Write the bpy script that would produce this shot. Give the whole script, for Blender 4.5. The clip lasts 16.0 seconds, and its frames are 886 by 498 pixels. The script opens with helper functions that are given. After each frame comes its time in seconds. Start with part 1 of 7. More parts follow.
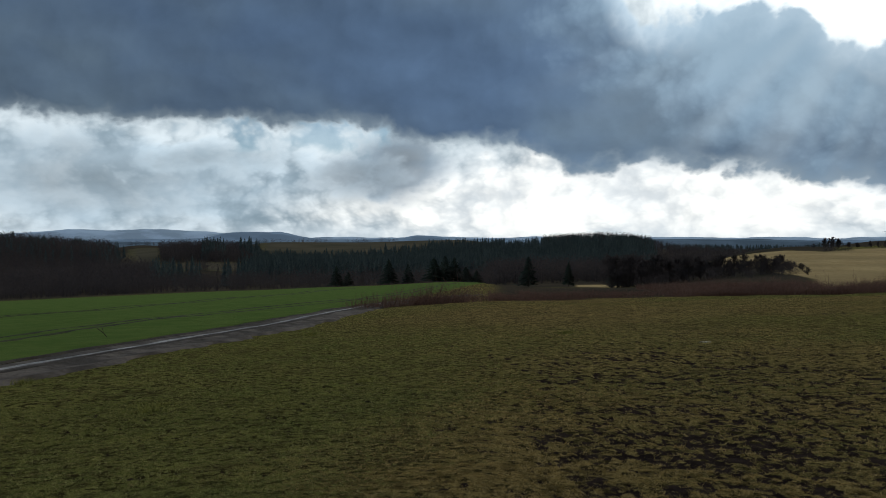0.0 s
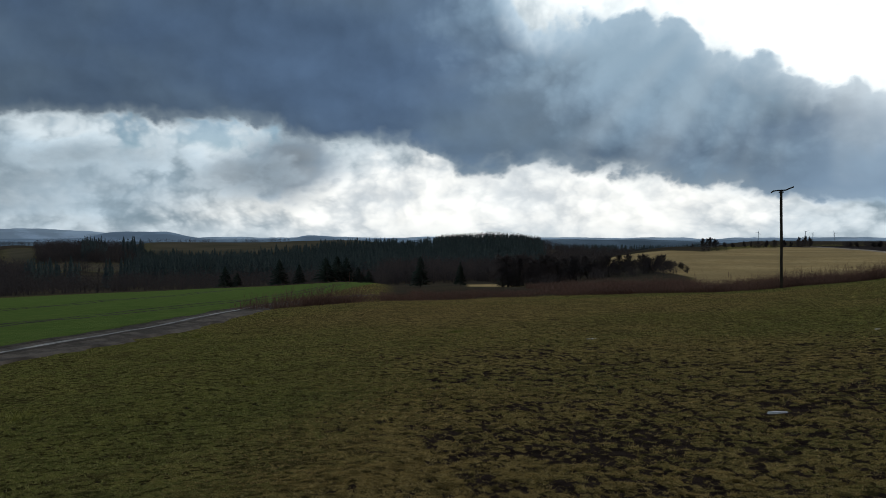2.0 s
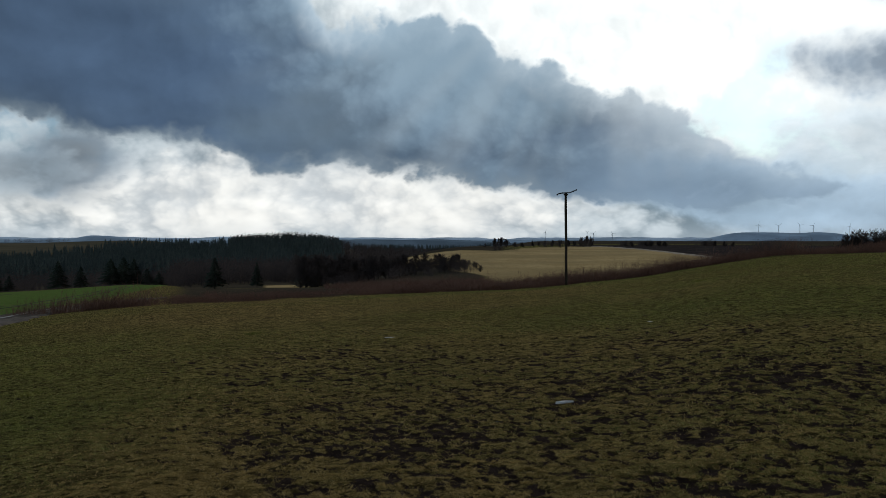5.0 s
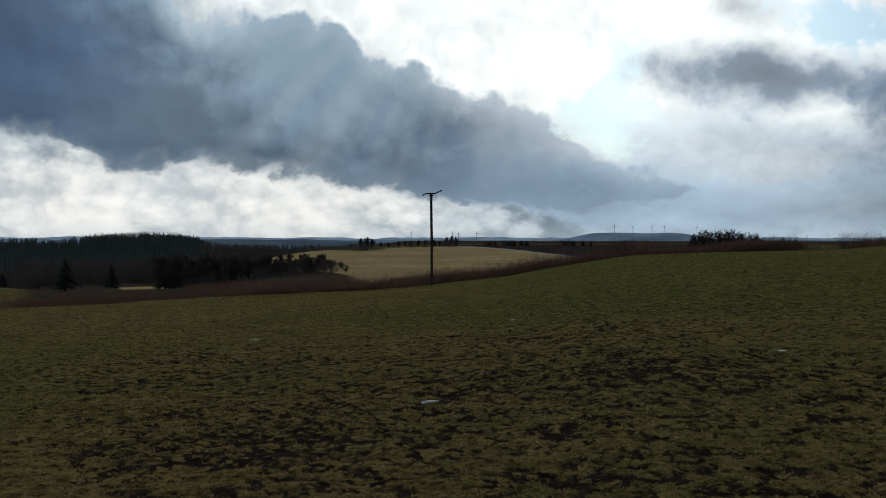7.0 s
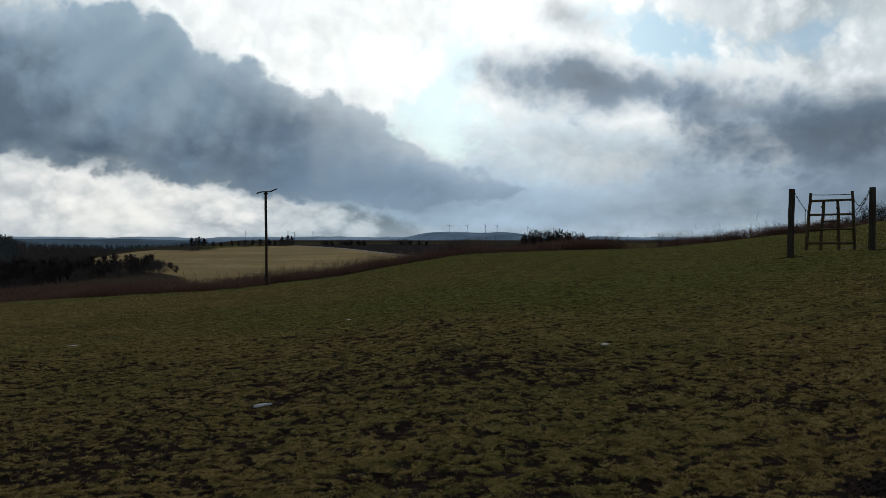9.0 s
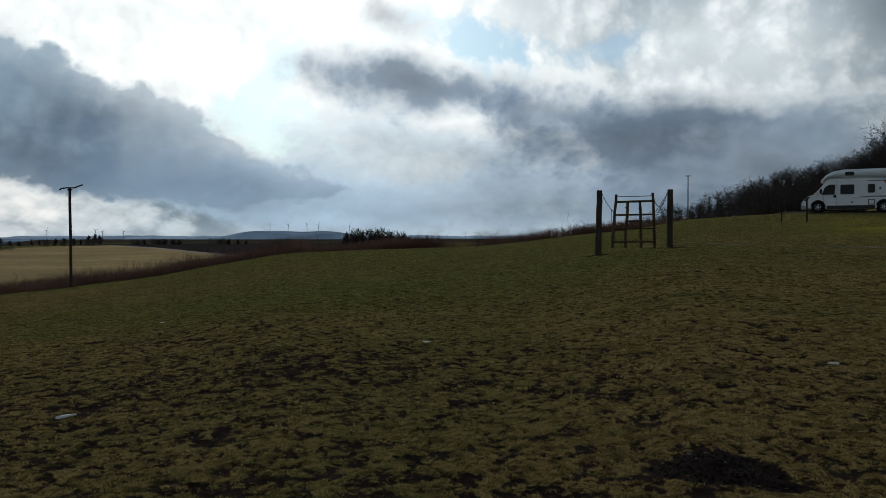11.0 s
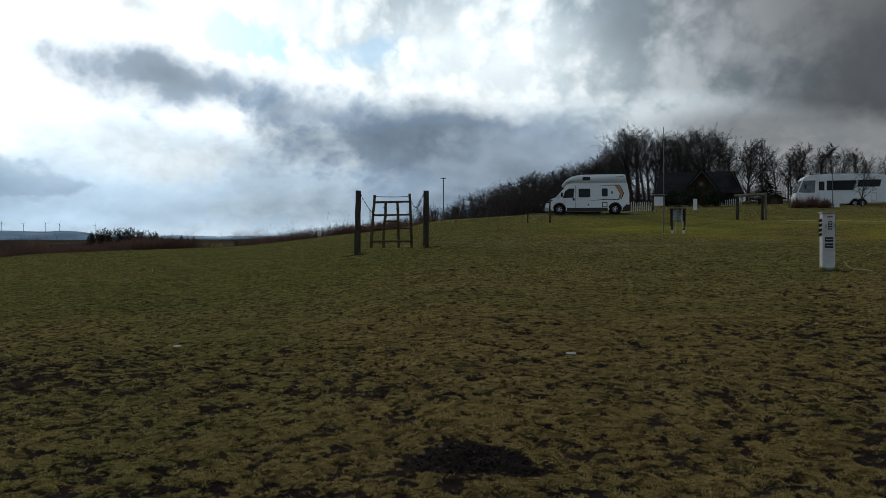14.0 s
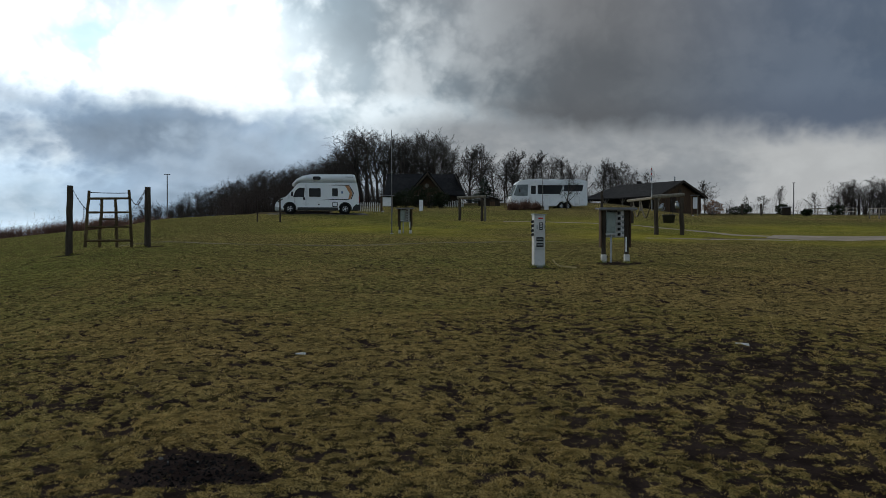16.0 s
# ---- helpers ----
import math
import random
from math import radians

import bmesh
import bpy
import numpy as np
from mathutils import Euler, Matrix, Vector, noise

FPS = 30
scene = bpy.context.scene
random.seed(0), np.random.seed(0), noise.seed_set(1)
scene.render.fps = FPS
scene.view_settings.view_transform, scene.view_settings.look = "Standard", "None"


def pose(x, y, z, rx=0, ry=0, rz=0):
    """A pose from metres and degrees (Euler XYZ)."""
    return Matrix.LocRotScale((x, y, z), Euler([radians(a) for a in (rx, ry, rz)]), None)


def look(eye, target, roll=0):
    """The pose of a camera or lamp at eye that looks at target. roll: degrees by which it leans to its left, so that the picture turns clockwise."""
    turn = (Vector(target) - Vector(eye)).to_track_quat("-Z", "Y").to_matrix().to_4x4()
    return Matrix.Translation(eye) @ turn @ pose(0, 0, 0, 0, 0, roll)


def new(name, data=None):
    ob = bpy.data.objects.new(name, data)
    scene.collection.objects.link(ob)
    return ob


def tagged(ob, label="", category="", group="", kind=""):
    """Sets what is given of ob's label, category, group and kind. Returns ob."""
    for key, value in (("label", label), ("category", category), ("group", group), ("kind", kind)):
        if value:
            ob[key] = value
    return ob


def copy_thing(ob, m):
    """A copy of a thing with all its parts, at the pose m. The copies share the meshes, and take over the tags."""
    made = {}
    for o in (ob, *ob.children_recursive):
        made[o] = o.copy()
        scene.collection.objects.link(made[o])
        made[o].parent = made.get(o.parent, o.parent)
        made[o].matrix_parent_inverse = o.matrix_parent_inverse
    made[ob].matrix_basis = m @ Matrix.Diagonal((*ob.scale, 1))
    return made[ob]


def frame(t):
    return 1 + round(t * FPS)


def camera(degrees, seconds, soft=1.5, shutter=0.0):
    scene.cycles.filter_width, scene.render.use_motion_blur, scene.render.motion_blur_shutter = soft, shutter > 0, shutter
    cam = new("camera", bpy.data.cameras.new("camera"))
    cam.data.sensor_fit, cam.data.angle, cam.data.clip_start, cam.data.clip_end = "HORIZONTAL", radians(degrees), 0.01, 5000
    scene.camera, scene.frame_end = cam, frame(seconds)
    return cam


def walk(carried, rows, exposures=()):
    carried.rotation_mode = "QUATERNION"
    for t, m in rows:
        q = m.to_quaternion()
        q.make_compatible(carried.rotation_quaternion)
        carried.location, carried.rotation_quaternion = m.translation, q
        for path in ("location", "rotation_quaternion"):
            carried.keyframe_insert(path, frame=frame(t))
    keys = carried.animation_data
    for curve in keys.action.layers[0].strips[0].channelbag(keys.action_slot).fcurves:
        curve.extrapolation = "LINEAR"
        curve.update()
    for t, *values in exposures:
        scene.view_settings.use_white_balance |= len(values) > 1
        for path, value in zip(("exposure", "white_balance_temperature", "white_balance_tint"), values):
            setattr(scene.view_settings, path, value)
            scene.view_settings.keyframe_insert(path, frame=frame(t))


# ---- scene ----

cam = camera(53.8, 16.0, soft=0.55)
PATH = [
    (0.0, pose(0.000, -0.000, 1.700, 89.42, 0, -0.00) @ pose(0, 0, 0, 0, 0, 0.07)),
    (0.5, pose(0.010, -0.007, 1.700, 89.41, 0, -1.92) @ pose(0, 0, 0, 0, 0, 0.10)),
    (1.0, pose(0.016, 0.010, 1.693, 89.42, 0, -3.69) @ pose(0, 0, 0, 0, 0, 0.10)),
    (1.5, pose(0.018, 0.041, 1.686, 89.43, 0, -5.36) @ pose(0, 0, 0, 0, 0, 0.09)),
    (2.0, pose(0.035, 0.075, 1.680, 89.44, 0, -7.05) @ pose(0, 0, 0, 0, 0, 0.12)),
    (2.5, pose(0.031, 0.087, 1.679, 89.44, 0, -9.03) @ pose(0, 0, 0, 0, 0, 0.08)),
    (3.0, pose(0.019, 0.105, 1.675, 89.46, 0, -11.70) @ pose(0, 0, 0, 0, 0, 0.11)),
    (3.5, pose(0.021, 0.116, 1.670, 89.49, 0, -14.26) @ pose(0, 0, 0, 0, 0, 0.12)),
    (4.0, pose(0.020, 0.105, 1.669, 89.48, 0, -16.26) @ pose(0, 0, 0, 0, 0, 0.11)),
    (6.5, pose(0.047, 0.115, 1.677, 89.47, 0, -26.71) @ pose(0, 0, 0, 0, 0, 0.02)),
    (7.0, pose(0.047, 0.129, 1.679, 89.47, 0, -28.99) @ pose(0, 0, 0, 0, 0, 0.07)),
    (7.5, pose(0.066, 0.144, 1.681, 89.47, 0, -31.43) @ pose(0, 0, 0, 0, 0, 0.09)),
    (8.0, pose(0.077, 0.149, 1.682, 89.46, 0, -34.13) @ pose(0, 0, 0, 0, 0, 0.02)),
    (8.5, pose(0.089, 0.156, 1.685, 89.42, 0, -36.70) @ pose(0, 0, 0, 0, 0, -0.04)),
    (9.0, pose(0.093, 0.154, 1.678, 89.43, 0, -39.66) @ pose(0, 0, 0, 0, 0, 0.00)),
    (9.5, pose(0.101, 0.174, 1.679, 89.41, 0, -42.93) @ pose(0, 0, 0, 0, 0, -0.01)),
    (12.0, pose(0.160, 0.198, 1.672, 89.36, 0, -56.14) @ pose(0, 0, 0, 0, 0, -0.07)),
    (12.5, pose(0.175, 0.198, 1.670, 89.37, 0, -58.58) @ pose(0, 0, 0, 0, 0, -0.08)),
    (13.0, pose(0.187, 0.195, 1.671, 89.35, 0, -61.13) @ pose(0, 0, 0, 0, 0, -0.15)),
    (13.5, pose(0.186, 0.190, 1.671, 89.34, 0, -63.85) @ pose(0, 0, 0, 0, 0, -0.12)),
    (14.0, pose(0.210, 0.187, 1.663, 89.34, 0, -66.91) @ pose(0, 0, 0, 0, 0, -0.13)),
    (14.5, pose(0.218, 0.191, 1.660, 89.33, 0, -70.41) @ pose(0, 0, 0, 0, 0, -0.12)),
    (15.0, pose(0.236, 0.193, 1.662, 89.31, 0, -74.33) @ pose(0, 0, 0, 0, 0, -0.11)),
    (15.5, pose(0.249, 0.191, 1.659, 89.30, 0, -79.18) @ pose(0, 0, 0, 0, 0, -0.08)),
    (16.0, pose(0.281, 0.191, 1.662, 89.28, 0, -84.44) @ pose(0, 0, 0, 0, 0, -0.03)),]
EXPOSURE = [(0.0, 0.0), (2.0, -0.15), (3.5, -0.25), (7.0, -0.4), (9.5, -0.45), (12.5, -0.2), (14.0, 0.05), (15.0, 0.25), (16.0, 0.45)]
walk(cam, PATH, EXPOSURE)

# ---- sky and sun ----


def world_sky():
    """Broken late-winter cloud in layers: clear air, bright high cloud, heaped banks, two thick decks."""
    world = bpy.data.worlds.new("sky")
    scene.world = world
    world.use_nodes = True
    nt = world.node_tree
    nt.nodes.clear()
    N, L = nt.nodes, nt.links

    def math_node(op, a, b=None, c=None):
        n = N.new("ShaderNodeMath")
        n.operation = op
        for i, v in enumerate((a, b, c)):
            if v is None:
                continue
            if isinstance(v, (int, float)):
                n.inputs[i].default_value = v
            else:
                L.new(v, n.inputs[i])
        return n.outputs[0]

    def add(a, b):
        return math_node("ADD", a, b)

    def mul(a, b):
        return math_node("MULTIPLY", a, b)

    def fade(v, lo, hi, a=0.0, b=1.0):
        r = N.new("ShaderNodeMapRange")
        r.interpolation_type = "SMOOTHSTEP"
        for key, x in (("From Min", lo), ("From Max", hi), ("To Min", a), ("To Max", b)):
            r.inputs[key].default_value = x
        L.new(v, r.inputs[0])
        return r.outputs[0]

    def over(under, top, alpha):
        m = N.new("ShaderNodeMix")
        m.data_type = "RGBA"
        for key, v in (("Factor", alpha), ("A", under), ("B", top)):
            if isinstance(v, (int, float)):
                m.inputs[key].default_value = v
            elif isinstance(v, tuple):
                m.inputs[key].default_value = (*v, 1)
            else:
                L.new(v, m.inputs[key])
        return m.outputs["Result"]

    def scaled(colour, k):
        n = N.new("ShaderNodeVectorMath")
        n.operation = "SCALE"
        L.new(colour, n.inputs[0]), L.new(k, n.inputs["Scale"])
        return n.outputs[0]

    coord = N.new("ShaderNodeTexCoord").outputs["Generated"]
    split = N.new("ShaderNodeSeparateXYZ")
    L.new(coord, split.inputs[0])
    az = mul(math_node("ARCTAN2", split.outputs[0], split.outputs[1]), 57.2958)
    el = mul(math_node("ARCSINE", split.outputs[2]), 57.2958)
    flat = N.new("ShaderNodeCombineXYZ")
    L.new(az, flat.inputs[0]), L.new(el, flat.inputs[1])
    # banks close to the horizon are seen flatter than those overhead
    rise = mul(math_node("LOGARITHM", add(math_node("MAXIMUM", math_node("DIVIDE", el, 20.0), -0.5), 1.0), 2.71828), 30.0)
    plane = N.new("ShaderNodeCombineXYZ")
    L.new(az, plane.inputs[0]), L.new(rise, plane.inputs[1])

    def noise_node(scale, detail, rough, stretch, seed, distortion=0.0, source=None):
        m = N.new("ShaderNodeMapping")
        m.inputs["Scale"].default_value = (1 / stretch, 1, 1)
        m.inputs["Location"].default_value = (seed, seed * 0.7, seed * 1.3)
        L.new(source or plane.outputs[0], m.inputs[0])
        n = N.new("ShaderNodeTexNoise")
        for key, v in (("Scale", scale), ("Detail", detail), ("Roughness", rough), ("Distortion", distortion)):
            n.inputs[key].default_value = v
        L.new(m.outputs[0], n.inputs["Vector"])
        return n

    def centred(n):
        return math_node("SUBTRACT", n.outputs["Fac"], 0.5)

    body = noise_node(0.22, 7, 0.56, 1.5, 11.3)
    smooth = noise_node(0.22, 2.2, 0.45, 1.5, 11.3)
    soft = noise_node(0.11, 3.5, 0.5, 1.9, 27.7)
    broad = noise_node(0.06, 3, 0.5, 1.6, 5.9)
    # heaped tops: cells whose places are stirred by the noise
    at = N.new("ShaderNodeVectorMath")
    at.operation = "MULTIPLY_ADD"
    at.inputs[1].default_value = (3.2, 2.4, 0)
    L.new(body.outputs["Color"], at.inputs[0]), L.new(plane.outputs[0], at.inputs[2])
    heaps = N.new("ShaderNodeTexVoronoi")
    heaps.feature, heaps.voronoi_dimensions = "SMOOTH_F1", "2D"
    for key, v in (("Scale", 0.36), ("Detail", 3.2), ("Roughness", 0.55), ("Smoothness", 0.4)):
        heaps.inputs[key].default_value = v
    L.new(at.outputs[0], heaps.inputs["Vector"])
    heap = math_node("MULTIPLY_ADD", heaps.outputs["Distance"], -0.9, 0.86)
    edge = add(mul(centred(body), 4.2), mul(heap, 2.2))
    # relief: each billow is brighter on the side that faces the hidden sun
    sideways = math_node("MAXIMUM", math_node("MINIMUM", math_node("MULTIPLY_ADD", az, -0.05, 33 * 0.05), 1.0), -1.0)
    toward = N.new("ShaderNodeCombineXYZ")
    L.new(mul(sideways, 0.7), toward.inputs[0])
    toward.inputs[1].default_value = 0.75
    ahead = N.new("ShaderNodeVectorMath")
    ahead.operation = "ADD"
    L.new(plane.outputs[0], ahead.inputs[0]), L.new(toward.outputs[0], ahead.inputs[1])
    smooth2 = noise_node(0.22, 2.2, 0.45, 1.5, 11.3, source=ahead.outputs[0])
    at2 = N.new("ShaderNodeVectorMath")
    at2.operation = "ADD"
    L.new(at.outputs[0], at2.inputs[0]), L.new(toward.outputs[0], at2.inputs[1])
    heaps2 = N.new("ShaderNodeTexVoronoi")
    heaps2.feature, heaps2.voronoi_dimensions = "SMOOTH_F1", "2D"
    for key, v in (("Scale", 0.36), ("Detail", 3.2), ("Roughness", 0.55), ("Smoothness", 0.4)):
        heaps2.inputs[key].default_value = v
    L.new(at2.outputs[0], heaps2.inputs["Vector"])
    relief = add(mul(math_node("SUBTRACT", smooth.outputs["Fac"], smooth2.outputs["Fac"]), 2.6), mul(math_node("SUBTRACT", heaps2.outputs["Distance"], heaps.outputs["Distance"]), 0.5))
    relief = math_node("MAXIMUM", math_node("MINIMUM", relief, 0.6), -0.45)

    def line(points):
        """Height over the horizon along the azimuth, in degrees."""
        ramp = N.new("ShaderNodeValToRGB")
        L.new(math_node("MULTIPLY_ADD", az, 1 / 170, 40 / 170), ramp.inputs[0])
        for i, (a, e) in enumerate(points):
            p = (a + 40) / 170
            k = ramp.color_ramp.elements[i] if i < 2 else ramp.color_ramp.elements.new(p)
            k.position, k.color = p, (e / 40, e / 40, e / 40, 1)
        return mul(ramp.outputs[0], 40.0)

    warp = N.new("ShaderNodeVectorMath")
    warp.operation = "MULTIPLY_ADD"
    warp.inputs[1].default_value = (10, 4.5, 0)
    centre = N.new("ShaderNodeVectorMath")
    centre.operation = "SUBTRACT"
    centre.inputs[1].default_value = (0.5, 0.5, 0.5)
    L.new(soft.outputs["Color"], centre.inputs[0])
    L.new(centre.outputs[0], warp.inputs[0]), L.new(flat.outputs[0], warp.inputs[2])

    def depth_in(a, e, wa, we, lean=0.0):
        """Degrees inside an oval, negative outside."""
        m = N.new("ShaderNodeMapping")
        m.vector_type = "TEXTURE"
        m.inputs["Location"].default_value = (a, e, 0)
        m.inputs["Rotation"].default_value = (0, 0, radians(lean))
        m.inputs["Scale"].default_value = (wa, we, 1)
        L.new(warp.outputs[0], m.inputs[0])
        n = N.new("ShaderNodeVectorMath")
        n.operation = "LENGTH"
        L.new(m.outputs[0], n.inputs[0])
        return math_node("MULTIPLY_ADD", n.outputs["Value"], -we, we)

    # clear air
    sky = N.new("ShaderNodeTexSky")
    sky.sky_type, sky.sun_disc = "NISHITA", False
    sky.sun_elevation, sky.sun_rotation = radians(SUN_EL), radians(SUN_AZ)
    dim = N.new("ShaderNodeVectorMath")
    dim.operation = "MULTIPLY"
    dim.inputs[1].default_value = (0.046, 0.066, 0.085)
    L.new(sky.outputs[0], dim.inputs[0])

    # bright high cloud, whitest round the hidden sun
    glow = math_node("MAXIMUM", fade(depth_in(36, 17, 38, 17, -12), 0.0, 11.0), fade(depth_in(69, 11.5, 12, 6.5), -1.0, 5.0, 0.0, 0.62))
    high = over((0.72, 0.82, 0.88), (1.45, 1.5, 1.48), glow)
    mottle = fade(add(add(mul(centred(body), 1.7), mul(heap, -0.55)), mul(centred(soft), 1.0)), -0.40, 0.24)
    high = over(high, over((0.225, 0.315, 0.385), (0.62, 0.77, 0.87), glow), mul(mottle, math_node("MULTIPLY_ADD", glow, -0.72, 0.95)))
    white = fade(add(depth_in(13, 2.7, 19, 3.4), mul(edge, 0.6)), -1.2, 1.6)
    puffs = over((0.74, 0.80, 0.84), (1.22, 1.22, 1.17), fade(add(mul(heap, 0.5), mul(centred(body), 1.5)), -0.32, 0.40))
    high = over(high, puffs, mul(white, 0.93))
    high = scaled(high, math_node("MULTIPLY_ADD", relief, 0.2, 1.0))
    hole = None
    for a, e, wa, we, lean, k in GAPS:
        one = mul(fade(add(depth_in(a, e, wa, we, lean), math_node("MULTIPLY_ADD", edge, -0.9, 0.7)), 0.0, 1.5), k)
        hole = one if hole is None else math_node("MAXIMUM", hole, one)
    col = over(high, dim.outputs[0], hole)

    # separate banks: azimuth, elevation, half sizes, lean, how thick, how soft
    for a, e, wa, we, lean, thick, blur, tone in BANKS:
        d = add(depth_in(a, e, wa, we, lean), mul(edge, 0.5))
        shade = over(tuple(v * 1.9 for v in tone), tone, fade(d, 0.2, we * 1.1))
        shade = scaled(shade, add(math_node("MULTIPLY_ADD", centred(soft), 0.55, 1.0), mul(relief, 0.32)))
        col = over(col, shade, mul(fade(d, -0.2, blur * 0.7), thick))

    # the eastern deck: a smooth grey sheet with paler cloud below it
    under = mul(fade(az, 75.0, 86.0), fade(el, 9.5, 7.0))
    pale = over((0.175, 0.187, 0.198), (0.32, 0.325, 0.325), fade(add(mul(centred(body), 1.2), mul(fade(az, 97.0, 107.0), 0.3)), -0.05, 0.3))
    col = over(col, pale, mul(under, 0.93))
    side = fade(add(math_node("MULTIPLY_ADD", el, 0.12, az), mul(add(centred(soft), centred(broad)), 6.0)), 72.0, 94.0)
    lower = fade(add(math_node("SUBTRACT", el, line(EAST_BASE)), add(mul(edge, 0.35), mul(centred(soft), 2.5))), -0.7, 1.3)
    grey = over((0.074, 0.080, 0.088), (0.132, 0.134, 0.141), fade(add(el, add(mul(centred(soft), 9.0), mul(az, -0.06))), 2.2, 9.0))
    grey = over(grey, (0.072, 0.100, 0.150), mul(fade(az, 94.0, 109.0), 0.85))
    grey = over((0.185, 0.185, 0.186), grey, fade(az, 75.0, 90.0, 0.3, 1.0))
    grey = scaled(grey, math_node("MULTIPLY_ADD", centred(broad), 0.9, 1.0))
    col = over(col, grey, mul(mul(side, lower), 0.96))

    # the western deck: heavy, blue-grey, with a ragged base and a lit upper edge
    base_in = add(math_node("SUBTRACT", el, line(WEST_BASE)), mul(edge, 0.5))
    top_in = add(math_node("SUBTRACT", line(WEST_TOP), el), mul(edge, 0.65))
    tone = over((0.122, 0.180, 0.244), (0.076, 0.126, 0.210), fade(add(mul(centred(soft), 2.0), centred(broad)), -0.3, 0.45))
    tone = scaled(tone, add(math_node("MULTIPLY_ADD", centred(body), 0.6, 1.05), mul(relief, 0.22)))
    tone = over((0.56, 0.67, 0.76), tone, fade(top_in, 0.1, 3.0))
    tone = over((0.225, 0.29, 0.35), tone, fade(base_in, 0.0, 1.3))
    veil = mul(fade(math_node("MULTIPLY_ADD", el, -1.3, az), 17.0, 29.0), 0.7)
    tone = over(tone, (0.25, 0.365, 0.50), veil)
    lit = mul(fade(add(depth_in(18.5, 12.4, 13, 6.6, -32), mul(edge, 1.1)), -1.0, 5.5), 0.72)
    tone = over(tone, (0.36, 0.51, 0.64), lit)
    tone = scaled(tone, mul(fade(az, -18.0, 11.0, 0.8, 1.2), fade(az, 11.0, 20.0, 1.0, 0.86)))
    col = over(col, tone, mul(mul(fade(base_in, -0.1, 0.55), fade(az, 27.0, 39.0, 1.0, 0.6)), fade(top_in, -0.1, 0.8)))

    # faint rays that fan out below the hidden sun
    ray_n = N.new("ShaderNodeTexNoise")
    ray_n.noise_dimensions = "1D"
    ray_n.inputs["Scale"].default_value, ray_n.inputs["Detail"].default_value = 6.0, 1.0
    L.new(math_node("ARCTAN2", math_node("SUBTRACT", az, 31.0), math_node("SUBTRACT", 21.0, el)), ray_n.inputs["W"])
    rays = mul(fade(ray_n.outputs["Fac"], 0.35, 0.75), mul(fade(depth_in(24, 9.0, 20, 9.5), 0.0, 6.0), 0.2))
    col = over(col, (0.62, 0.72, 0.78), rays)

    # closed grey cloud overhead, pale air close to the horizon
    lid = over((0.145, 0.182, 0.23), (0.33, 0.39, 0.45), fade(soft.outputs["Fac"], 0.35, 0.65))
    col = over(col, lid, fade(el, 20.0, 36.0))
    col = over(col, (0.59, 0.68, 0.75), fade(el, 1.7, -0.6, 0.0, 0.55))
    bg = N.new("ShaderNodeBackground")
    bg.inputs["Strength"].default_value = SKY_STRENGTH
    L.new(col, bg.inputs[0])
    out = N.new("ShaderNodeOutputWorld")
    L.new(bg.outputs[0], out.inputs[0])


SUN_AZ, SUN_EL, SKY_STRENGTH = 42.0, 24.0, 1.0
WEST_BASE = [(-40, 7.6), (-27, 7.1), (-6, 7.2), (-2.5, 6.2), (6.5, 5.7), (8, 4.2), (11, 4.1), (12.5, 4.8), (20, 4.0), (25, 3.4), (28, 2.6), (32, 2.2), (40, 2.2), (46, 3.6), (60, 6)]
WEST_TOP = [(-40, 40), (4, 40), (6, 27), (10.5, 16.6), (13, 14.2), (16, 14.6), (22, 14.4), (24, 12.8), (28.4, 10.7), (31, 10.0), (34.2, 9.5), (35.5, 8.3), (37.5, 6.5), (40, 5.2), (44, 3.6), (60, 0)]
EAST_BASE = [(60, 9.5), (80, 8.3), (90, 7.4), (98, 6.9), (105, 6.0), (112, 5.6), (128, 5.0)]
GAPS = [(38.6, 9.6, 3.4, 1.9, 50, 0.75), (40.5, 7.2, 3.2, 1.5, -10, 0.7), (54.4, 13.2, 3.4, 1.6, -15, 1.0), (50.5, 14.6, 2.2, 0.8, 0, 0.8), (62.5, 12.3, 2.6, 0.9, 12, 0.7), (-9.0, 6.4, 3.0, 0.6, 0, 0.6)]
BANKS = [
    (-21, 3.6, 14, 3.2, 0, 0.7, 2.4, (0.26, 0.33, 0.385)), (-3.2, 5.0, 4.6, 2.3, 6, 0.9, 1.8, (0.15, 0.195, 0.24)), (-6.4, 4.4, 3.2, 1.3, 0, 0.7, 1.6, (0.24, 0.30, 0.35)), (-14, 5.2, 5, 1.3, 0, 0.45, 1.0, (0.30, 0.37, 0.42)),
    (39, 2.6, 15, 2.8, -6, 0.85, 2.4, (0.29, 0.40, 0.51)), (50.5, 4.8, 13, 3.0, -6, 0.55, 2.6, (0.42, 0.52, 0.60)), (58, 2.2, 17, 2.7, 0, 0.75, 1.8, (0.27, 0.36, 0.45)), (68, 2.8, 9, 3.4, 0, 0.85, 3.0, (0.15, 0.205, 0.27)),
    (49.5, 10.3, 11.5, 2.3, -5, 0.9, 2.6, (0.18, 0.25, 0.335)), (47, 14.8, 2.8, 1.5, -10, 0.6, 2.4, (0.30, 0.35, 0.40)), (58, 8.4, 8, 2.2, -12, 0.75, 2.4, (0.17, 0.24, 0.325)),
    (66, 5.8, 15, 3.3, -3, 0.94, 2.6, (0.105, 0.148, 0.205)), (75, 4.2, 13, 3.0, 0, 0.8, 2.8, (0.185, 0.23, 0.28)),
]
world_sky()
sun = new("sun", bpy.data.lights.new("sun", "SUN"))
sun.data.energy, sun.data.angle, sun.data.color = 0.7, radians(12), (1.0, 0.93, 0.82)
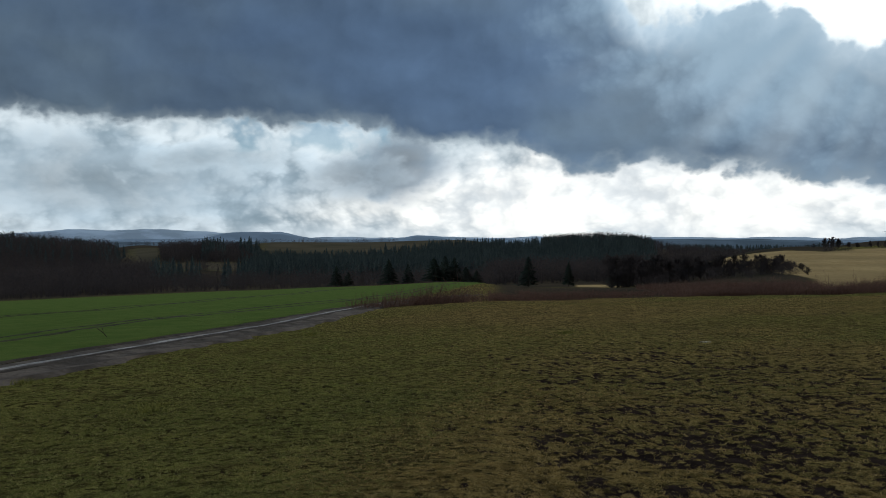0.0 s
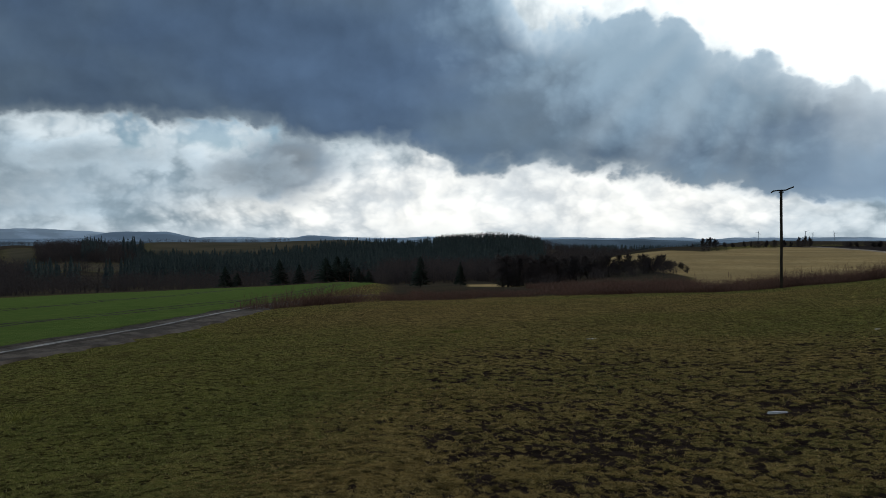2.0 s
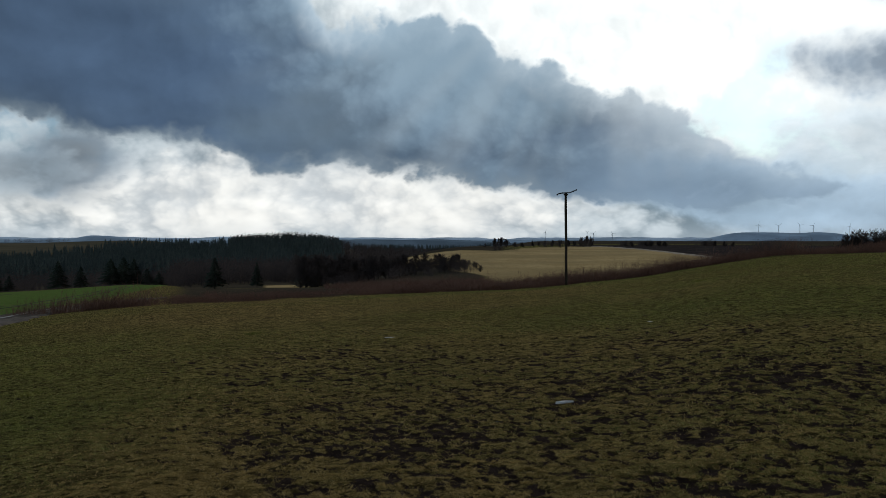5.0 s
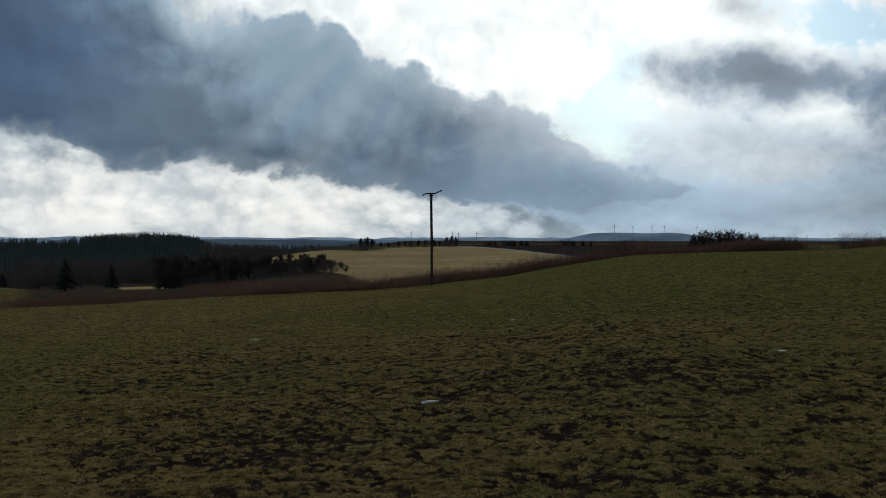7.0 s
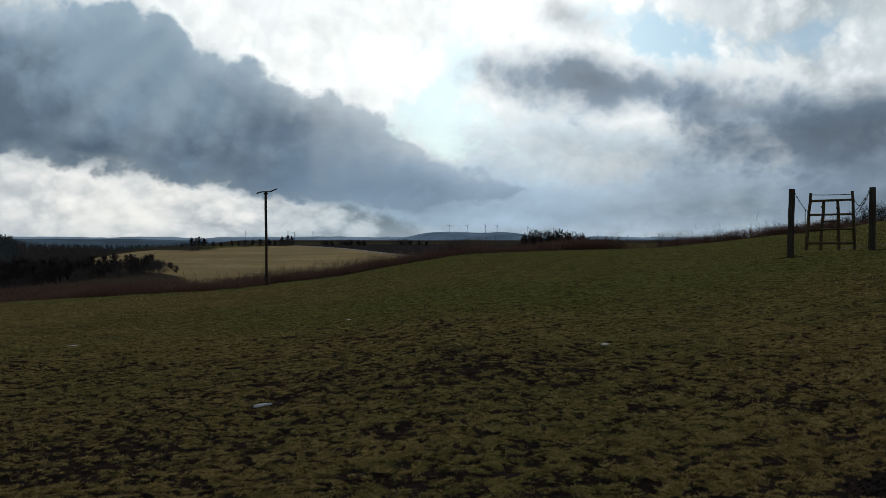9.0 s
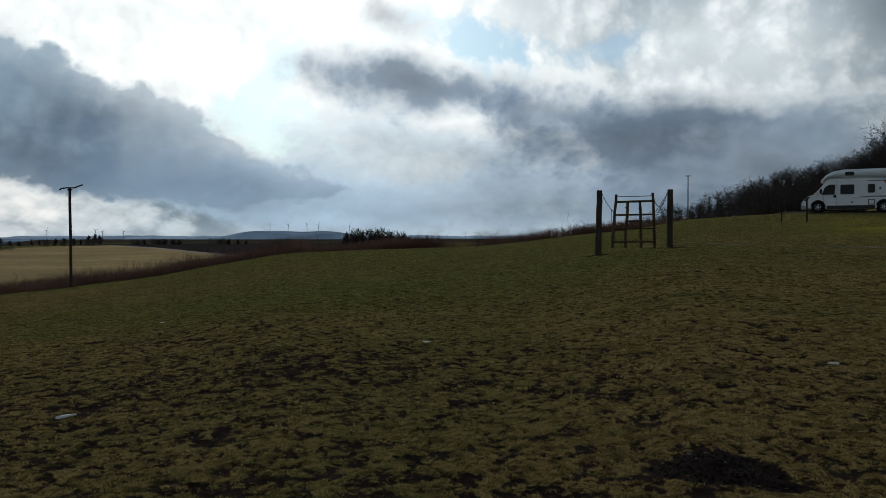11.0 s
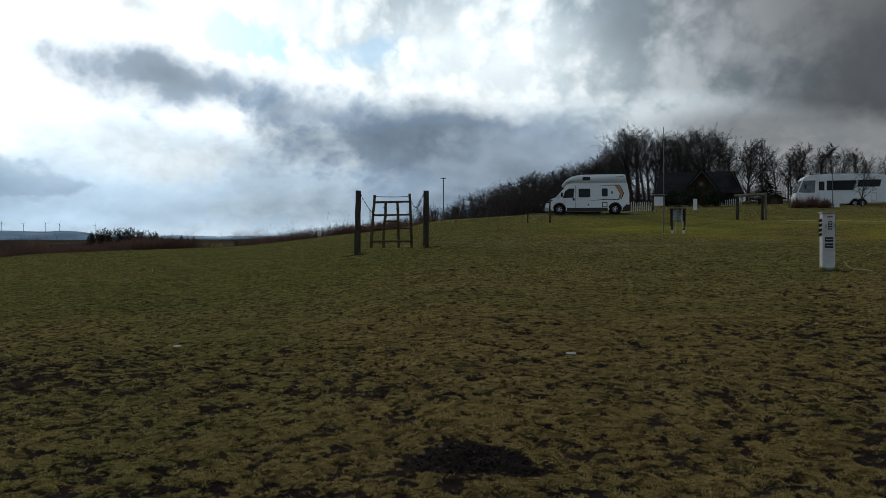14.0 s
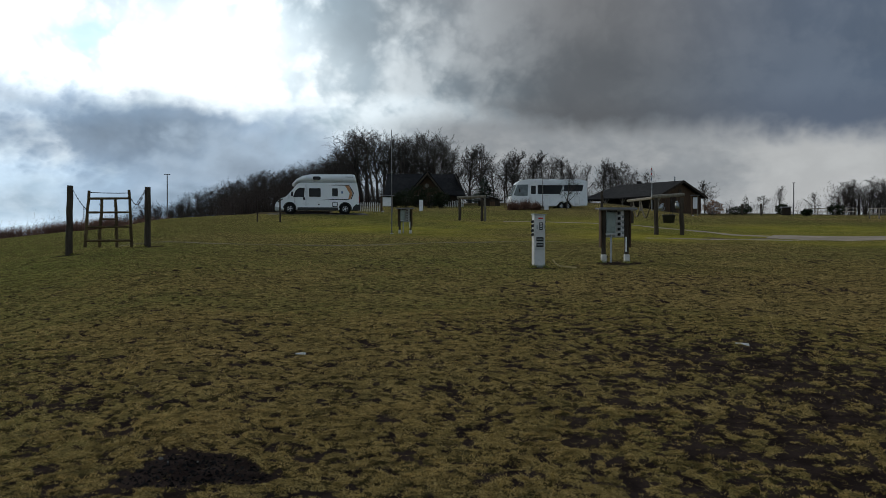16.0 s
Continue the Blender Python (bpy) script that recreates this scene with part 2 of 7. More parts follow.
sun.matrix_world = look((0, 0, 0), (-math.sin(radians(SUN_AZ)), -math.cos(radians(SUN_AZ)), -math.tan(radians(SUN_EL))))
sun.location = (60, 60, 80)

# ---- noise, terrain ----


def hash2(ix, iy, seed):
    h = (ix.astype(np.int64) * 374761393 + iy.astype(np.int64) * 668265263 + seed * 974634541) & 0x7FFFFFFF
    h = ((h ^ (h >> 13)) * 1274126177) & 0x7FFFFFFF
    return ((h ^ (h >> 16)) & 0xFFFF) / 65535.0


def vnoise(x, y, size, seed=0):
    """Smooth value noise in 0..1 with cells of that size."""
    x, y = np.asarray(x, float) / size, np.asarray(y, float) / size
    ix, iy = np.floor(x), np.floor(y)
    fx, fy = x - ix, y - iy
    fx, fy = fx * fx * (3 - 2 * fx), fy * fy * (3 - 2 * fy)
    a, b = hash2(ix, iy, seed), hash2(ix + 1, iy, seed)
    c, d = hash2(ix, iy + 1, seed), hash2(ix + 1, iy + 1, seed)
    return (a * (1 - fx) + b * fx) * (1 - fy) + (c * (1 - fx) + d * fx) * fy


def fbm(x, y, size, octaves=4, seed=0):
    total, amp, norm = 0.0, 1.0, 0.0
    for o in range(octaves):
        total, norm = total + amp * vnoise(x, y, size / 2**o, seed + o * 17), norm + amp
        amp *= 0.55
    return total / norm


def step(a, b, v):
    t = np.clip((np.asarray(v, float) - a) / (b - a), 0, 1)
    return t * t * (3 - 2 * t)


# slope of the meadow away from the eye by azimuth (degrees clockwise from +y)
SLOPE_AZ = (-180, -120, -60, -40, -27, -6, 0, 3, 8, 13.3, 16.8, 20.5, 24.2, 27.8, 29.6, 33.1, 34.7, 36.4, 38, 39.5, 41.1, 42.7, 46.5, 53.5, 55.2, 57.5, 59.4, 60.9, 62.8, 66.4, 70.4, 73.3, 77.6, 80, 88, 101, 111, 125, 180)
SLOPE = (0.03, -0.02, -0.055, -0.058, -0.055, -0.045, -0.04, -0.037, -0.0365, -0.0350, -0.0323, -0.0295, -0.0270, -0.0235, -0.0195, -0.0151, -0.0093, -0.0043, 0.0012, 0.0055, 0.0091, 0.0103, 0.0127, 0.0159,
         0.0188, 0.0230, 0.0271, 0.0299, 0.0315, 0.0425, 0.0403, 0.0392, 0.0393, 0.0395, 0.039, 0.037, 0.034, 0.035, 0.03)
CREST_AZ = (-180, -60, 0, 2.2, 4.5, 14, 20, 29, 36, 64, 71, 78, 82, 113, 140, 180)
CREST = (150, 190, 190, 150, 64, 62, 80, 76, 70, 70, 72, 76, 94, 100, 150, 150)
LEVEL_AZ, LEVEL = (60, 64, 77, 80.5), (400, 68, 69.5, 400)
_g = np.arange(-180, 180.25, 0.25)
_k = np.exp(-0.5 * (np.arange(-12, 13) / 3.6) ** 2)
_SL = np.convolve(np.pad(np.interp(_g, SLOPE_AZ, SLOPE), 12, "edge"), _k / _k.sum(), "valid")
_CR = np.convolve(np.pad(np.interp(_g, CREST_AZ, CREST), 12, "edge"), _k / _k.sum(), "valid")
# the land across the valley: how far below the eye it lies, in thousandths of the distance, by azimuth and distance
VALLEY_D = (200, 300, 420, 560, 700, 850, 1000, 1100, 1300, 1500, 1800, 4700)
VALLEY = {
    -27.0: (62, 62, 54, 34, 13, 5, 12, 18, 16, 14, 12, 8), -23.0: (61, 61, 54, 38, 20, 11, 14, 18, 15, 13, 12, 8),
    -20.6: (60, 60, 54, 42, 25, 14, 16, 16, 13, 10, 10, 8), -19.4: (59, 59, 53, 43, 33, 26, 16, 12, 7, 5, 5, 8),
    -17.0: (58, 58, 52, 41, 33, 24, 12, 10, 10, 9, 8, 8), -13.0: (58, 58, 51, 42, 34, 24, 12, 10, 9, 8, 8, 8),
    -11.5: (57, 57, 50, 44, 39, 34, 27, 20, 10, 3, 6, 8), -5.0: (54, 56, 50, 45, 40, 33, 26, 19, 9, 3, 5, 8),
    -2.0: (52, 54, 50, 45, 39, 30, 20, 14, 7, 1, 4, 8), 2.0: (51, 53, 48, 43, 37, 28, 18, 12, 5, 0, 3, 8),
    4.5: (55, 52, 46, 42, 35, 25, 14, 12, 10, 8, 8, 8), 7.0: (54, 50, 45, 41, 33, 21, 8, 6, 10, 10, 9, 8),
    10.0: (54, 48, 45, 40, 32, 19, 5, 3, 9, 10, 9, 8), 12.5: (54, 48, 45, 40, 32, 20, 7, 5, 10, 10, 9, 8),
    15.0: (53, 48, 45, 40, 33, 25, 15, 13, 12, 11, 10, 8), 18.5: (50, 46, 43, 38, 33, 27, 19, 17, 14, 12, 10, 8),
    24.0: (46, 42, 38, 34, 30, 26, 21, 18, 14, 12, 10, 8),
}
_va = np.arange(-31, 28.01, 0.25)
_VG = np.stack([np.interp(_va, list(VALLEY), [row[j] for row in VALLEY.values()]) for j in range(len(VALLEY_D))])
_vk = np.exp(-0.5 * (np.arange(-8, 9) / 2.6) ** 2)
_VG = np.stack([np.convolve(np.pad(row, 8, "edge"), _vk / _vk.sum(), "valid") for row in _VG])


def valley_z(a, d):
    """Height of the land across the valley."""
    i = np.clip((a + 31) / 0.25, 0, len(_va) - 1.001)
    j = np.clip(np.interp(d, VALLEY_D, range(len(VALLEY_D))), 0, len(VALLEY_D) - 1.001)
    i0, j0 = np.floor(i).astype(int), np.floor(j).astype(int)
    u, v = i - i0, j - j0
    v = v * v * (3 - 2 * v) * 0.5 + v * 0.5
    low = _VG[j0, i0] * (1 - u) + _VG[j0, i0 + 1] * u
    far = _VG[j0 + 1, i0] * (1 - u) + _VG[j0 + 1, i0 + 1] * u
    return 1.7 - 0.001 * (low * (1 - v) + far * v) * d


def ground_z(x, y, fine=True):
    x, y = np.asarray(x, float), np.asarray(y, float)
    d, a = np.hypot(x, y), np.degrees(np.arctan2(x, y))
    s, crest = np.interp(a, _g, _SL), np.interp(a, _g, _CR)
    high = step(63, 73, a) * (1 - step(120, 150, a))
    swell = high * (1 - 0.72 * step(94.5, 101, a))
    dd = np.minimum(d, crest * 1.15)
    dd = np.minimum(dd, np.interp(a, LEVEL_AZ, LEVEL))
    near = s * np.minimum(d, np.interp(a, LEVEL_AZ, LEVEL)) * (1 - np.exp(-((d / 5.0) ** 2))) + swell * 0.029 * (np.log1p(np.exp(np.clip((dd - 47) / 4.0, -30, 30))) * 4.0)
    near = near + 0.2 * np.exp(-(((d - 67) / 9) ** 2) - ((a - 76) / 5) ** 2) + 0.13 * np.exp(-(((d - 33) / 13) ** 2) - ((a - 63) / 4) ** 2)
    vl = (1 - step(10.5, 22.5, a)) * step(-100, -45, a)
    vl = vl + step(460, 640, d) * ((1 - step(22, 27, a)) * step(-100, -45, a) - vl)
    low = valley_z(a, d)
    mid = -4.6 + 3.4 * step(150, 460, d) + 2.5 * step(600, 2500, d)
    top = 5.2 - 1.1 * step(94.5, 101, a) + 0 * d
    far = vl * low + (1 - vl) * ((1 - high) * mid + high * top)
    w = step(0, 1, (d - crest) / (crest * 0.75))
    z = near * (1 - w) + far * w
    z = z + (fbm(x, y, 14, 3, 5) - 0.5) * 0.35 * step(6, 40, d) + (fbm(x, y, 300, 3, 9) - 0.5) * 3 * step(300, 900, d)
    if fine:
        z = z + (fbm(x, y, 1.1, 3, 21) - 0.5) * (0.045 + 0.035 * step(9, 16, d)) * (1 - step(50, 85, d))
    return z


def spot(az, d, lift=0.0):
    """The place on the ground at that azimuth and distance from the eye."""
    x, y = d * math.sin(radians(az)), d * math.cos(radians(az))
    return Vector((x, y, float(ground_z(x, y)) + lift))


EDGE_AZ = (-8, -6, 0, 6, 11.6, 18.5, 26.7, 29, 33, 36, 44, 50, 56, 66, 74)
EDGE_D = (44, 46, 48, 51, 55, 57, 59, 63, 65, 66, 68, 69, 70, 72, 84)


def lush(x, y):
    """How green the turf is at a place, 0..1."""
    d, a = np.hypot(x, y), np.degrees(np.arctan2(x, y))
    v = 1.0 * (1 - step(-18, 12, a)) + 0.72 * step(16, 23, d) * (1 - step(70, 85, d)) * step(20, 40, a) * (1 - 0.35 * step(62, 74, a)) + 0.3 * step(44, 50, d) * step(72, 80, a) - 0.3 * step(48, 70, a) * (1 - step(12, 19, d)) + 0.14 * step(6, 16, a) * (1 - step(44, 60, a))
    v = v - 0.4 * step(84, 96, a) * (1 - step(28, 40, d))
    v = v + 0.7 * step(-7.5, -3.5, d - np.interp(a, EDGE_AZ, EDGE_D)) * step(8, 20, a) * (1 - step(60, 70, a))
    return np.clip(v + 1.3 * (fbm(x, y, 7.0, 3, 81) - 0.5) + 0.1, 0, 1)


# trodden soil round feet: azimuth, distance, radius
WORN_FEET = ((61.25, 33.0, 0.6), (65.7, 33.0, 0.65), (90.3, 23.0, 0.45), (95.2, 25.3, 0.7), (81.6, 45.2, 0.8))


def bare(x, y):
    """How bare the turf is at a place, 0..1."""
    d, a = np.hypot(x, y), np.degrees(np.arctan2(x, y))
    n = 0.7 * fbm(x, y, 0.085, 3, 31) + 0.3 * fbm(x, y, 0.22, 3, 41)
    worn = fbm(x, y, 4.0, 2, 51)
    zone = 0.34 + 0.115 * step(-9, 11, a) * (1 - step(120, 165, a)) - 0.075 * step(11, 15, d) - 0.07 * step(15, 24, d) + 0.24 * (worn - 0.5)
    zone = zone + 0.012 * step(40, 60, a) * (1 - step(11, 16, d)) - 0.02 * step(60, 68, a) * (1 - step(84, 92, a)) + 0.092 * step(86, 102, a) * (1 - step(116, 150, a)) * (1 - step(9, 17, d))
    zone = zone + 0.075 * step(5, 9, a) * (1 - step(22, 28, a)) * (1 - step(8, 11, d))
    zone = zone + 0.05 * step(-5, 9, a) * (1 - step(36, 56, a)) * step(6.5, 10, d) * (1 - step(19, 27, d)) + 0.06 * step(66, 74, a) * (1 - step(108, 120, a)) * step(14, 18, d) * (1 - step(27, 36, d))
    b = step(-0.06, 0.07, zone - n)
    px, py = 6.1 * math.sin(radians(67.9)), 6.1 * math.cos(radians(67.9))
    r = np.hypot((x - px) / 0.36, (y - py) / 0.56) + (fbm(x, y, 0.34, 3, 61) - 0.5) * 1.1
    b = np.maximum(b, 1 - step(0.85, 1.05, r))
    for pa, pd, wide in WORN_FEET:
        r = np.hypot(x - pd * math.sin(radians(pa)), y - pd * math.cos(radians(pa))) / wide + (fbm(x, y, 0.4, 2, 63) - 0.5) * 1.2
        b = np.maximum(b, 0.9 * (1 - step(0.6, 1.2, r)))
    return b

# ---- materials ----


def node_mat(name):
    m = bpy.data.materials.new(name)
    m.use_nodes = True
    nt = m.node_tree
    return m, nt, nt.nodes["Principled BSDF"]


def tex_noise(nt, vec, scale, detail=4.0, rough=0.55):
    n = nt.nodes.new("ShaderNodeTexNoise")
    n.inputs["Scale"].default_value, n.inputs["Detail"].default_value, n.inputs["Roughness"].default_value = scale, detail, rough
    nt.links.new(vec, n.inputs["Vector"])
    return n.outputs["Fac"]


def spread(nt, fac, lo, hi, to0=0.0, to1=1.0):
    n = nt.nodes.new("ShaderNodeMapRange")
    n.interpolation_type = "SMOOTHSTEP"
    for k, v in (("From Min", lo), ("From Max", hi), ("To Min", to0), ("To Max", to1)):
        n.inputs[k].default_value = v
    nt.links.new(fac, n.inputs["Value"])
    return n.outputs[0]


def blend(nt, fac, a, b, mode="MIX"):
    n = nt.nodes.new("ShaderNodeMix")
    n.data_type, n.blend_type = "RGBA", mode
    for key, v in (("Factor", fac), ("A", a), ("B", b)):
        if isinstance(v, tuple):
            n.inputs[key].default_value = (*v, 1)
        elif isinstance(v, float):
            n.inputs[key].default_value = v
        else:
            nt.links.new(v, n.inputs[key])
    return n.outputs["Result"]


def bump(nt, bsdf, height, strength, distance):
    n = nt.nodes.new("ShaderNodeBump")
    n.inputs["Strength"].default_value, n.inputs["Distance"].default_value = strength, distance
    nt.links.new(height, n.inputs["Height"])
    nt.links.new(n.outputs[0], bsdf.inputs["Normal"])


def plain(name, c1, c2, scale=3.0, rough=0.6, metal=0.0, relief=0.0, grain=(1, 1, 1), per_piece=0.0, fine=None):
    """A worn two-tone surface: stains at one scale, grain at another."""
    m, nt, b = node_mat(name)
    co = nt.nodes.new("ShaderNodeTexCoord").outputs["Object"]
    mp = nt.nodes.new("ShaderNodeMapping")
    mp.inputs["Scale"].default_value = grain
    nt.links.new(co, mp.inputs[0])
    n1, n2 = tex_noise(nt, mp.outputs[0], scale, 5), tex_noise(nt, mp.outputs[0], fine or scale * 7, 3)
    col = blend(nt, spread(nt, n1, 0.35, 0.65), c1, c2)
    dark = tuple(v * 0.72 for v in c1)
    col = blend(nt, spread(nt, n2, 0.52, 0.75, 0.0, 0.6), col, dark)
    if per_piece:
        r = nt.nodes.new("ShaderNodeObjectInfo").outputs["Random"]
        col = blend(nt, spread(nt, r, 0.0, 1.0, 0.0, per_piece), col, tuple(v * 0.5 for v in c2))
    nt.links.new(col, b.inputs["Base Color"])
    nt.links.new(spread(nt, n2, 0.3, 0.7, max(rough - 0.1, 0.02), min(rough + 0.1, 1)), b.inputs["Roughness"])
    b.inputs["Metallic"].default_value = metal
    b.inputs["Specular IOR Level"].default_value = 0.12 if rough > 0.65 else 0.3
    if relief:
        bump(nt, b, n2, 0.6, relief)
    return m


def leafy(name, c1, c2, c3, rough=0.75, size=0.5, through_light=0.0, clumps=True):
    """Blades, twigs and needles: colour varies by clump and by single piece."""
    m, nt, b = node_mat(name)
    geo = nt.nodes.new("ShaderNodeNewGeometry")
    n1 = tex_noise(nt, geo.outputs["Position"], size, 3)
    col = blend(nt, spread(nt, n1, 0.35, 0.65), c1, c2)
    col = blend(nt, spread(nt, geo.outputs["Random Per Island"], 0.45, 1.0), col, c3)
    if through_light and clumps:
        col = blend(nt, spread(nt, geo.outputs["Random Per Island"], 0.0, 0.3, 0.75, 0.0), col, tuple(v * 0.28 for v in c1))
        clump = tex_noise(nt, geo.outputs["Position"], 7.0, 3, 0.6)
        col = blend(nt, spread(nt, clump, 0.46, 0.62, 0.0, 0.75), col, tuple(v * 0.3 for v in c1))
    nt.links.new(col, b.inputs["Base Color"])
    b.inputs["Roughness"].default_value = rough
    b.inputs["Specular IOR Level"].default_value = 0.05
    if through_light:
        thin = nt.nodes.new("ShaderNodeBsdfTranslucent")
        nt.links.new(col, thin.inputs["Color"])
        both = nt.nodes.new("ShaderNodeMixShader")
        both.inputs[0].default_value = through_light
        nt.links.new(b.outputs[0], both.inputs[1]), nt.links.new(thin.outputs[0], both.inputs[2])
        nt.links.new(both.outputs[0], nt.nodes["Material Output"].inputs["Surface"])
    return m


def ground_material():
    m, nt, b = node_mat("land")
    N, L = nt.nodes, nt.links
    pos = N.new("ShaderNodeNewGeometry").outputs["Position"]

    def zone(name):
        a = N.new("ShaderNodeAttribute")
        a.attribute_name = name
        s = N.new("ShaderNodeSeparateColor")
        L.new(a.outputs["Color"], s.inputs[0])
        return (*s.outputs, a.outputs["Alpha"])

    za, zb = zone("zone_a"), zone("zone_b")
    big, mid, small, tiny = (tex_noise(nt, pos, s, 5) for s in (0.12, 0.7, 4.0, 26.0))
    turf = blend(nt, spread(nt, mid, 0.36, 0.66), (0.315, 0.228, 0.080), (0.430, 0.295, 0.110))
    turf = blend(nt, za[3], turf, blend(nt, spread(nt, mid, 0.36, 0.66), (0.180, 0.215, 0.046), (0.250, 0.255, 0.058)))
    turf = blend(nt, spread(nt, big, 0.48, 0.66, 0.0, 0.6), turf, (0.203, 0.189, 0.045))
    turf = blend(nt, spread(nt, small, 0.45, 0.63, 0.0, 0.55), turf, (0.05, 0.042, 0.018))
    turf = blend(nt, spread(nt, tiny, 0.52, 0.66, 0.0, 0.85), turf, (0.324, 0.243, 0.101))
    micro = tex_noise(nt, pos, 75.0, 3, 0.7)
    turf = blend(nt, spread(nt, micro, 0.43, 0.52, 0.85, 0.0), turf, (0.042, 0.035, 0.015))
    turf = blend(nt, spread(nt, micro, 0.52, 0.64, 0.0, 0.7), turf, (0.42, 0.33, 0.14))
    speck = tex_noise(nt, pos, 8.5, 4, 0.65)
    turf = blend(nt, spread(nt, speck, 0.51, 0.57, 0.0, 0.9), turf, (0.034, 0.028, 0.013))
    dash = tex_noise(nt, pos, 1.7, 5, 0.6)
    turf = blend(nt, spread(nt, dash, 0.54, 0.64, 0.0, 0.55), turf, (0.075, 0.062, 0.026))
    bank = blend(nt, spread(nt, mid, 0.36, 0.66), (0.28, 0.255, 0.036), (0.42, 0.35, 0.055))
    turf = blend(nt, zb[3], turf, blend(nt, spread(nt, tiny, 0.42, 0.6, 0.0, 0.5), bank, (0.11, 0.115, 0.02)))
    soil = blend(nt, spread(nt, small, 0.35, 0.65), (0.024, 0.017, 0.015), (0.050, 0.036, 0.031))
    soil = blend(nt, spread(nt, tiny, 0.55, 0.75, 0.0, 0.5), soil, (0.045, 0.037, 0.028))
    ragged = tex_noise(nt, pos, 13.0, 5, 0.62)
    edge, fray = N.new("ShaderNodeMath"), N.new("ShaderNodeMath")
    edge.operation = fray.operation = "MULTIPLY_ADD"
    L.new(tiny, edge.inputs[0]), L.new(ragged, fray.inputs[0])
    edge.inputs[1].default_value, fray.inputs[1].default_value = 0.5, 1.5
    L.new(za[0], fray.inputs[2]), L.new(fray.outputs[0], edge.inputs[2])
    col = blend(nt, spread(nt, edge.outputs[0], 1.46, 1.84), turf, soil)
    crop = blend(nt, spread(nt, mid, 0.35, 0.65), (0.105, 0.165, 0.042), (0.135, 0.19, 0.052))
    crop = blend(nt, spread(nt, small, 0.5, 0.75, 0.0, 0.5), crop, (0.08, 0.11, 0.03))
    col = blend(nt, za[1], col, crop)
    straw = blend(nt, spread(nt, big, 0.35, 0.65), (0.42, 0.300, 0.143), (0.53, 0.390, 0.192))
    straw = blend(nt, spread(nt, tex_noise(nt, pos, 0.03, 4), 0.42, 0.62, 0.0, 0.75), straw, (0.33, 0.245, 0.125))
    straw = blend(nt, spread(nt, mid, 0.5, 0.7, 0.0, 0.55), straw, (0.20, 0.15, 0.075))
    col = blend(nt, za[2], col, straw)
    earth = blend(nt, spread(nt, big, 0.35, 0.65), (0.035, 0.030, 0.030), (0.055, 0.046, 0.042))
    col = blend(nt, zb[0], col, earth)
    litter = blend(nt, spread(nt, tex_noise(nt, pos, 0.03, 5), 0.35, 0.65), (0.052, 0.046, 0.034), (0.078, 0.062, 0.044))
    col = blend(nt, zb[1], col, litter)
    pasture = blend(nt, spread(nt, tex_noise(nt, pos, 0.012, 5), 0.35, 0.65), (0.088, 0.080, 0.055), (0.120, 0.102, 0.070))
    col = blend(nt, zb[2], col, pasture)
    L.new(col, b.inputs["Base Color"])
    b.inputs["Roughness"].default_value = 0.92
    b.inputs["Specular IOR Level"].default_value = 0.0
    mixed = N.new("ShaderNodeMath")
    mixed.operation = "ADD"
    L.new(micro, mixed.inputs[0]), L.new(tiny, mixed.inputs[1])
    bump(nt, b, mixed.outputs[0], 0.8, 0.05)
    return m


LAND = ground_material()
GRASS = leafy("grass_blades", (0.37, 0.265, 0.080), (0.51, 0.345, 0.115), (0.62, 0.47, 0.21), size=0.9, through_light=0.45)
GREEN_GRASS = leafy("green_grass_blades", (0.185, 0.205, 0.048), (0.262, 0.256, 0.062), (0.47, 0.43, 0.16), size=0.9, through_light=0.45)
BANK_GRASS = leafy("bank_grass_blades", (0.30, 0.27, 0.042), (0.42, 0.35, 0.06), (0.54, 0.45, 0.11), size=0.9, through_light=0.45)
BRUSH = leafy("dry_stems", (0.150, 0.084, 0.064), (0.205, 0.118, 0.086), (0.100, 0.062, 0.050), size=0.4, through_light=0.3, clumps=False)
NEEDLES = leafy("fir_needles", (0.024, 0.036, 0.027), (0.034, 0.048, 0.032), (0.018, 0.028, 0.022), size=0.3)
# Paler and bluer than the near firs: valley haze put into the colour.
HAZED_NEEDLES = leafy("conifer_wood", (0.060, 0.082, 0.082), (0.088, 0.115, 0.108), (0.050, 0.068, 0.070), size=0.09, through_light=0.4, clumps=False)
DARK_TWIGS = leafy("dark_twigs", (0.042, 0.035, 0.032), (0.060, 0.047, 0.041), (0.034, 0.029, 0.027), size=0.1, through_light=0.35, clumps=False)
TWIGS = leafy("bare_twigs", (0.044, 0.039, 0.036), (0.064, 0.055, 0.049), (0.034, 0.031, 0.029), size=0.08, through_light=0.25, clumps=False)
# Lighter copy of the twigs for far trees, with haze mixed into its colour.
HAZED_TWIGS = leafy("bare_wood", (0.070, 0.060, 0.060), (0.100, 0.080, 0.074), (0.058, 0.052, 0.054), size=0.07, through_light=0.35, clumps=False)
BARK = plain("bark", (0.05, 0.042, 0.034), (0.08, 0.068, 0.055), 2.0, 0.9, 0, 0.02, (4, 4, 1))
EVERGREEN = leafy("evergreen_leaves", (0.012, 0.018, 0.009), (0.019, 0.027, 0.012), (0.028, 0.034, 0.017), size=0.6)
MUD = plain("track_mud", (0.052, 0.042, 0.033), (0.14, 0.115, 0.095), 0.9, 0.9, 0, 0.05)
# Pale blotches stand in for sky sheen on the wet mud.
RUT_SHEEN = plain("wet_rut_sheen", (0.075, 0.064, 0.052), (0.38, 0.355, 0.325), 0.8, 0.45)
GRAVEL = plain("lane_gravel", (0.25, 0.20, 0.15), (0.34, 0.275, 0.21), 0.6, 0.85, 0, 0.02)
